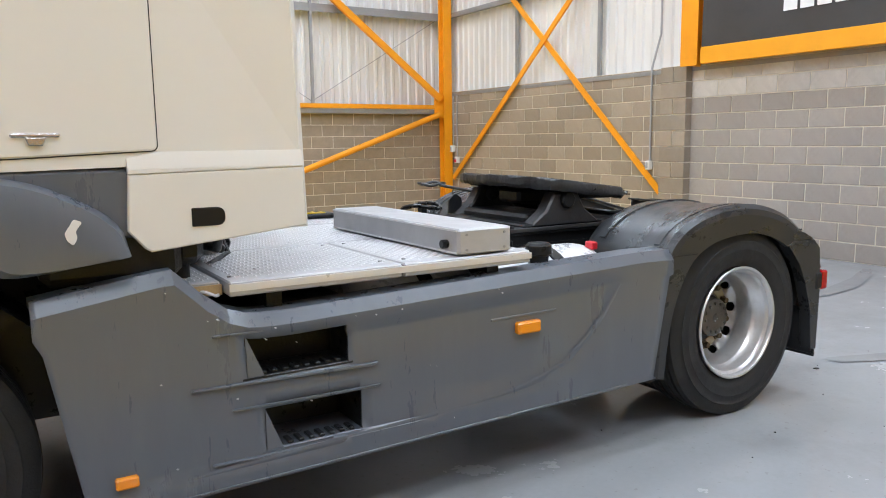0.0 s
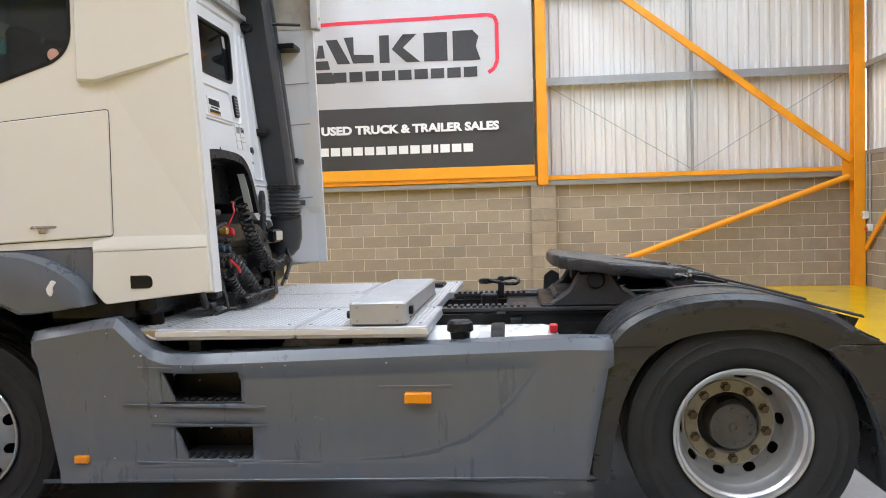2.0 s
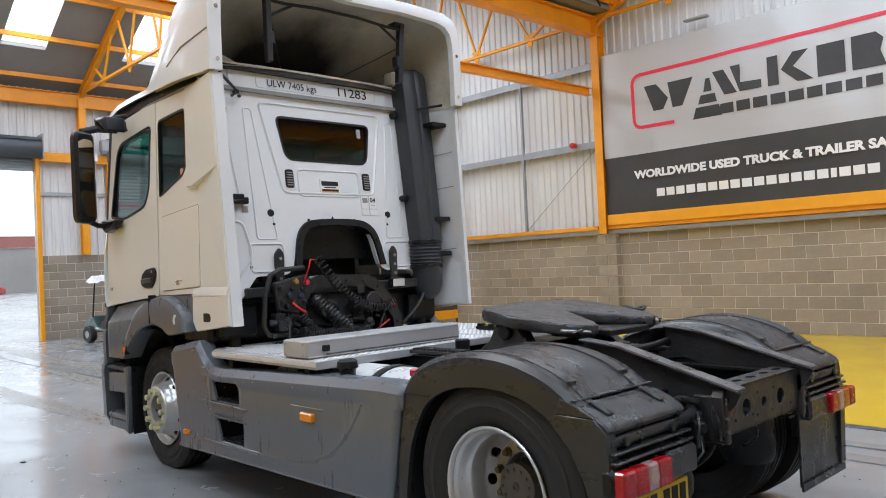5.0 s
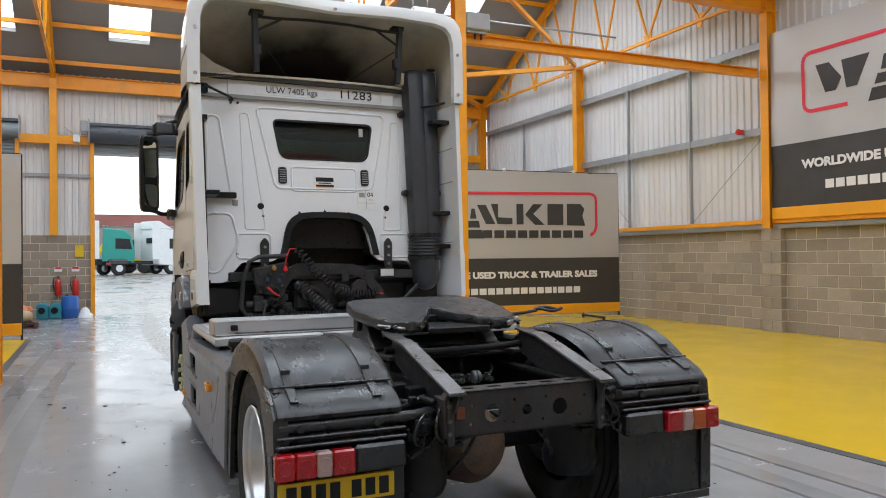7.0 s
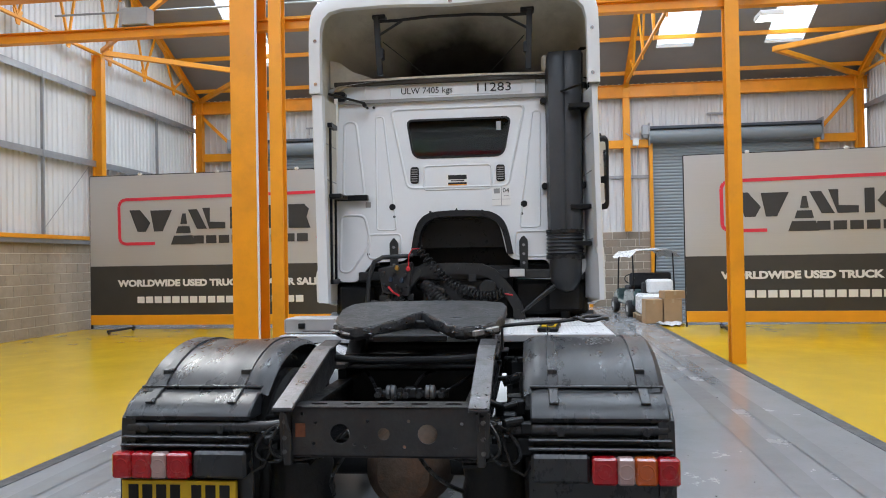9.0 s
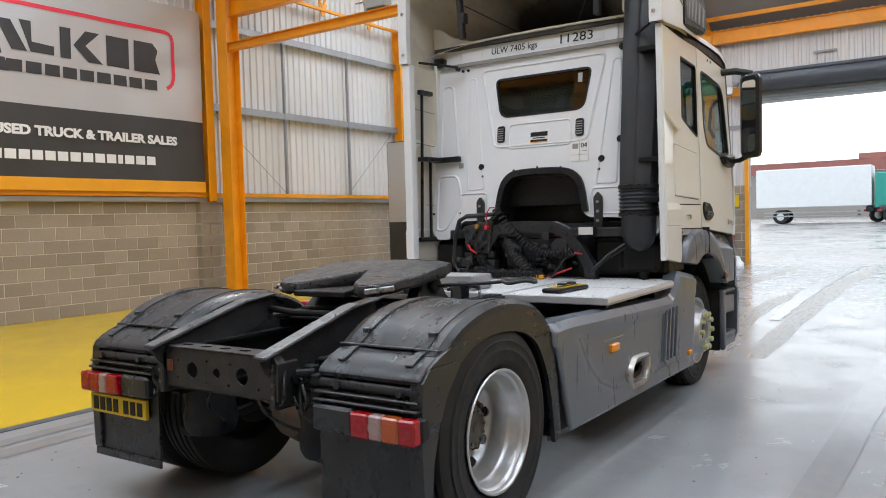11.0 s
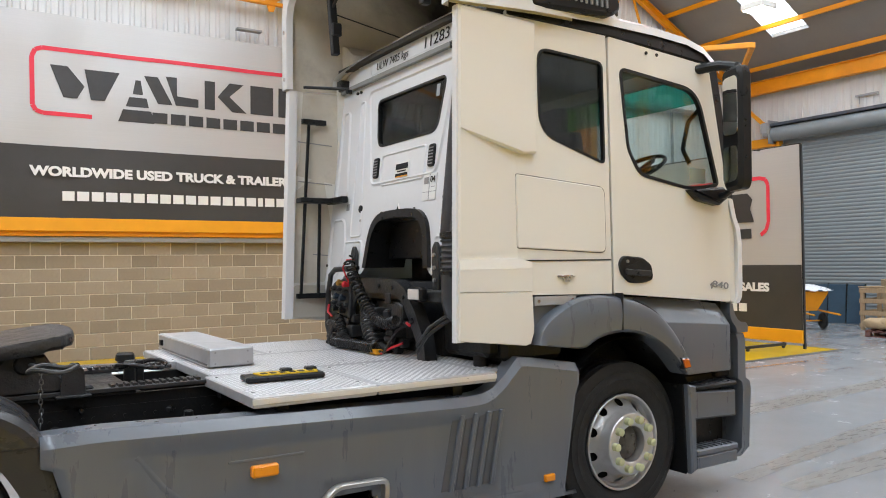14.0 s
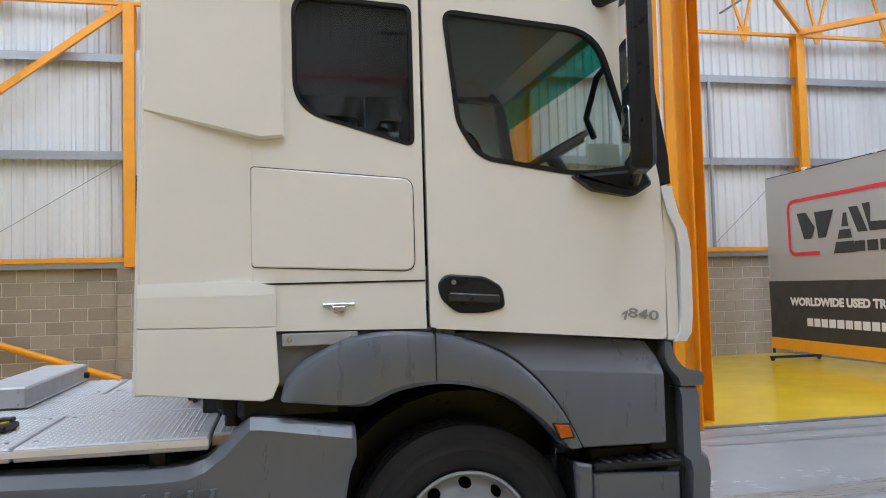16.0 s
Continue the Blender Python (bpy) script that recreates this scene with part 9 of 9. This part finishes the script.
for i in range(3):
    bp = thing("blue_panel", "dull blue panel leaning by the shutter", "panel", "blue panels")
    part("sheet", Shape().box(-0.02, 0.02, -0.22, 0.22, 0, 1.0, 0.006), BLUE_PANEL, bp)
    part("edge", Shape().box(-0.025, 0.025, -0.24, -0.22, 0, 1.02, 0.004).box(-0.025, 0.025, 0.22, 0.24, 0, 1.02, 0.004), BLACK_PLASTIC, bp)
    bp.matrix_basis = pose(19.5, 6.15 + i * 0.48, 0, 0, 6, 8 * i)

# wrapped pallet with cartons, golf cart
pallet("wooden_pallet", "pale wooden pallet under wrapped goods", WOOD, pose(15.55, -3.75, 0))
wr = thing("wrapped_load", "goods wrapped in white film on a pallet", "load")
part("film_lower", Shape().box(-0.55, 0.5, -0.45, 0.45, 0, 0.5, 0.06), FILM, wr)
part("film_upper", Shape().box(-0.1, 0.45, -0.4, 0.2, 0.5, 0.85, 0.05), FILM, wr)
wr.location = (15.55, -3.75, 0.146)
for x, y, z, sx, sy, sz, a in ((14.6, -3.5, 0, 0.2, 0.2, 0.56, 5), (14.55, -3.95, 0, 0.22, 0.2, 0.58, -4), (14.55, -3.95, 0.58, 0.2, 0.24, 0.18, 12)):
    bxx = thing("carton", "brown cardboard carton on the floor by the cart" if z == 0 else "small brown carton lying on other cartons", "box", "cartons")
    part("carton_body", Shape().box(-sx, sx, -sy, sy, 0, sz, 0.006), CARD, bxx)
    part("tape", Shape().box(-sx - 0.001, sx + 0.001, -0.03, 0.03, sz - 0.1, sz + 0.0015), SACK, bxx)
    bxx.matrix_basis = pose(x, y, z, 0, 0, a)
pf = thing("plastic_sheet", "crumpled clear plastic sheet on the floor", "sheet")
part("film", Shape().loft([[((t - 0.5) * 0.9, (u - 0.5) * 0.5, 0.01 + abs(rr.uniform(0, 0.07))) for u in [q / 7 for q in range(8)]] for t in [q / 9 for q in range(10)]], False, False), FILM, pf)
pf.location = (13.95, -3.8, 0)
gc = thing("golf_cart", "dark green golf cart with a tattered white canopy", "golf cart")
part("body", Shape().prism(rounded([(-1.05, 0.3), (1.1, 0.28), (1.15, 0.55), (0.75, 0.72), (0.55, 0.4), (0.05, 0.38), (-0.1, 0.7), (-0.9, 0.75), (-1.1, 0.6)], 0.06), "y", -0.52, 0.52, 0.04), CART_GREEN, gc)
part("seat", Shape().box(-0.55, -0.05, -0.5, 0.5, 0.7, 0.84, 0.04), DARK_CLOTH, gc)
part("seat_back", Shape().box(-0.68, -0.55, -0.5, 0.5, 0.82, 1.18, 0.04), DARK_CLOTH, gc)
part("canopy", Shape().loft([[((t - 0.5) * 1.9 - 0.15, (u - 0.5) * 1.2, 1.72 + 0.1 * math.sin(math.pi * u) - (0.12 if u in (0, 1) else 0) + rr.uniform(-0.03, 0.03)) for u in [q / 8 for q in range(9)]] for t in [q / 10 for q in range(11)]], False, False), FILM, gc, "tattered white canopy")
for y in (-0.48, 0.48):
    part("canopy_post", Shape().tube([(-0.95, y, 0.6), (-0.85, y, 1.7)], 0.018, 8), BLACK_PLASTIC, gc)
    part("canopy_post", Shape().tube([(0.75, y, 0.65), (0.6, y, 1.7)], 0.018, 8), BLACK_PLASTIC, gc)
    for x in (-0.75, 0.8):
        wlc = part("cart_wheel", Shape().lathe([(0.1, 0.0), (0.2, 0.0), (0.225, 0.03), (0.225, 0.12), (0.2, 0.15), (0.1, 0.15)], (x, y - 0.075 + (0.06 if y > 0 else -0.06), 0.225), "y", 24), TYRE, gc)
        part("cart_rim", Shape().cyl((x, y - 0.07 + (0.06 if y > 0 else -0.06), 0.225), (x, y + 0.07 + (0.06 if y > 0 else -0.06), 0.225), 0.105, 18, 0.01), GREY_PVC, wlc)
part("cart_steering", Shape().tube([(0.45, 0.25, 0.7), (0.28, 0.25, 0.98)], 0.02, 8).tube([(0.28 + 0.06 * math.cos(a * math.tau / 16), 0.25 + 0.16 * math.sin(a * math.tau / 16), 0.98 + 0.13 * math.cos(a * math.tau / 16)) for a in range(17)], 0.014, 6), BLACK_PLASTIC, gc)
part("cart_bin", Shape().box(-1.3, -1.05, -0.35, 0.35, 0.5, 0.95, 0.04), DARK_CLOTH, gc)
gc.matrix_basis = pose(17.4, -3.72, 0, 0, 0, 5) @ Matrix.Diagonal((1.2, 1.08, 0.97, 1))
jk = thing("floor_debris", "small dark bits of rubber lying on the floor", "debris")
jk["kind"] = "stuff"
db = Shape()
r = random.Random(21)
for _ in range(26):
    x, y = r.uniform(-4.5, 6), r.choice((r.uniform(1.6, 3.2), r.uniform(-3.3, -1.6), r.uniform(-3.2, 3.0)))
    w = r.uniform(0.006, 0.025)
    db.box(x - w, x + w * 1.6, y - w, y + w, 0, w * 0.5, w * 0.12)
for _ in range(150):
    x, y = r.uniform(-4.5, 5.5), r.choice((r.gauss(1.75, 0.35), r.gauss(-1.8, 0.35), r.uniform(-3.0, 3.0)))
    w = r.uniform(0.002, 0.008)
    db.prism([(x - w, y), (x, y - w * 0.8), (x + w * 1.5, y + w * 0.3), (x, y + w)], "z", 0, 0.004)
part("bits", db, CHASSIS, jk)

# ---- outside the open door: the yard rises a little ----
YARD = 0.55
ASPHALT = mat("wet_yard_concrete", (0.22, 0.22, 0.225), 0.3, 0, 0.2, 0.25, 12, 0.05, dirt=(0.1, 0.1, 0.105), dirt_amount=0.7, dirt_scale=0.2, rough_var=0.2)
fixed("ground", Shape().loft([[(x, y, z) for x, z in ((FRONT + 0.3, -0.02), (30, 0.06), (42, 0.3), (54, YARD), (400, YARD))] for y in (-300, 300)], False, False).box(-300, REAR - 0.3, -300, 300, -0.3, -0.02).box(REAR - 0.3, FRONT + 0.3, LEFT + 0.3, 300, -0.3, -0.02).box(REAR - 0.3, FRONT + 0.3, -300, RIGHT - 0.3, -0.3, -0.02), ASPHALT, "wet grey concrete yard outside", "ground", smooth=0)
SHED_RED = mat("faded_red_sheeting", (0.32, 0.12, 0.10), 0.7, 0, 0.12, 0.3, 4, 0.05)
SHED_GREY = mat("far_grey_wall", (0.3, 0.27, 0.25), 0.8, 0, 0.12, 0.3, 4, 0.05)
shed = thing("far_warehouse", "long low warehouse with a faded red upper wall", "building")
part("lower_wall", Shape().box(96, 116, -70, 60, YARD, 5.75), SHED_GREY, shed)
us = Shape().loft([[(95.9 - (0.15 if i % 4 in (1, 2) else 0), -70 + i * 0.8, z) for i in range(164)] for z in (5.75, 7.1)], False, False)
part("upper_wall", us, SHED_RED, shed, "faded red ribbed wall", 0)
part("roof", Shape().prism([(95.8, 7.1), (116, 7.1), (106, 7.6)], "y", -70, 60), SHED_GREY, shed)
for y in (-12, 3):
    part("roof_hut", Shape().box(100, 104, y, y + 4, 7.1, 8.0), SHED_RED, shed)
far_w = mat("white_lorry_paint", (0.75, 0.76, 0.77), 0.4, 0, 0.05)
far_t = mat("teal_lorry_paint", (0.02, 0.3, 0.25), 0.4, 0, 0.05)


def lorry(lab, body, cab, box_len, m):
    t = thing("parked_lorry", lab, "lorry", "lorries in the yard")
    part("cab", Shape().prism(rounded([(0, 0.7), (2.1, 0.6), (2.2, 1.7), (1.95, 2.9), (1.5, 3.25), (0.1, 3.4)], 0.15), "y", -1.22, 1.22, 0.06), cab, t)
    part("cab_window", Shape().prism([(0.9, 1.9), (2.0, 1.85), (1.85, 2.6), (0.9, 2.65)], "y", -1.235, 1.235), DARK_CLOTH, t)
    part("bumper", Shape().box(1.2, 2.3, -1.22, 1.22, 0.35, 0.8, 0.05), CHASSIS, t)
    if box_len:
        part("cargo_box", Shape().box(-box_len, -0.15, -1.25, 1.25, 1.15, 3.9, 0.04), body, t)
        part("side_guard", Shape().box(-box_len + 0.5, -1.0, -1.2, 1.2, 0.5, 0.58).box(-box_len + 0.5, -1.0, -1.2, 1.2, 0.75, 0.83), GALV, t)
        xs = (1.2, -box_len + 1.6)
    else:
        part("deflector", Shape().prism([(0.0, 3.4), (1.3, 3.3), (0.2, 3.9), (0.0, 3.95)], "y", -1.2, 1.2, 0.03), cab, t)
        for k in (-1, 1):
            part("side_fairing", Shape().box(-0.5, 0.1, k * 1.25, k * 1.17, 1.1, 3.85, 0.02), cab, t)
            part("mudguard", Shape().box(-3.7, -2.3, k * 1.25, k * 0.6, 0.7, 1.15, 0.12), GUARD, t)
            part("tail_light", Shape().box(-3.8, -3.7, k * 1.2, k * 0.8, 0.75, 0.9), RED_LENS, t)
        part("back_window", Shape().box(-0.012, 0.0, -0.4, 0.4, 2.3, 2.7), DARK_CLOTH, t)
        part("chassis", Shape().box(-3.9, 0.3, -0.45, 0.45, 0.75, 1.0).box(-3.6, -0.4, -1.2, 1.2, 0.75, 0.9, 0.03), CHASSIS, t)
        xs = (1.1, -3.0)
    for x in xs:
        for y in (-1.0, 1.0):
            w = part("lorry_wheel", Shape().cyl((x, y - 0.15, 0.5), (x, y + 0.15, 0.5), 0.5, 24, 0.05), TYRE, t)
            part("lorry_rim", Shape().cyl((x, y - 0.16, 0.5), (x, y + 0.16, 0.5), 0.27, 18, 0.02), RIM, w)
    t.matrix_basis = m


lorry("white box lorry with a teal cab parked in the wet yard", far_w, far_t, 7.5, pose(57.0, 1.75, YARD, 0, 0, -90))
lorry("white tractor unit parked outside, its bare chassis towards the hall", far_w, far_w, 0, pose(57.0, -1.5, YARD, 0, 0, -62))
for x, y, a, c in ((60.0, -7.2, 80, (0.05, 0.08, 0.16)), (66.0, -3.9, 95, (0.5, 0.52, 0.55)), (63.0, -9.6, 85, (0.35, 0.04, 0.04))):
    car = thing("parked_car", "small car parked far off in the wet yard", "car", "cars in the yard")
    part("car_body", Shape().prism(rounded([(-2.0, 0.3), (2.0, 0.28), (2.05, 0.65), (1.2, 0.85), (-1.7, 0.9), (-2.05, 0.75)], 0.12), "y", -0.85, 0.85, 0.08), mat("car_paint", c, 0.3, 0.2, 0.05, coat=0.5), car)
    part("car_cabin", Shape().prism(rounded([(-1.5, 0.86), (1.1, 0.83), (0.5, 1.4), (-1.1, 1.42)], 0.1), "y", -0.74, 0.74, 0.08), DARK_CLOTH, car)
    for wx in (-1.25, 1.3):
        for wy in (-0.72, 0.72):
            part("car_wheel", Shape().cyl((wx, wy - 0.1, 0.31), (wx, wy + 0.1, 0.31), 0.31, 20, 0.03), TYRE, car)
    car.matrix_basis = pose(x, y, YARD, 0, 0, a)
dg = thing("yellow_digger", "yellow digger parked far off in the yard", "digger")
part("body", Shape().box(-1.2, 1.2, -0.8, 0.8, 0.9, 1.7, 0.15), YELLOW_PLASTIC, dg)
part("digger_cab", Shape().box(-0.6, 0.5, -0.6, 0.6, 1.7, 2.7, 0.1), DARK_CLOTH, dg)
part("boom", Shape().beam((0.8, 0, 1.6), (2.2, 0, 3.0), 0.3, 0.35, 0.05).beam((2.2, 0, 3.0), (3.2, 0, 1.4), 0.25, 0.3, 0.05), YELLOW_PLASTIC, dg)
for x in (-0.8, 0.8):
    part("digger_wheel", Shape().cyl((x, -0.9, 0.5), (x, 0.9, 0.5), 0.5, 20, 0.05), TYRE, dg)
dg.matrix_basis = pose(64, -0.9, YARD, 0, 0, 70)
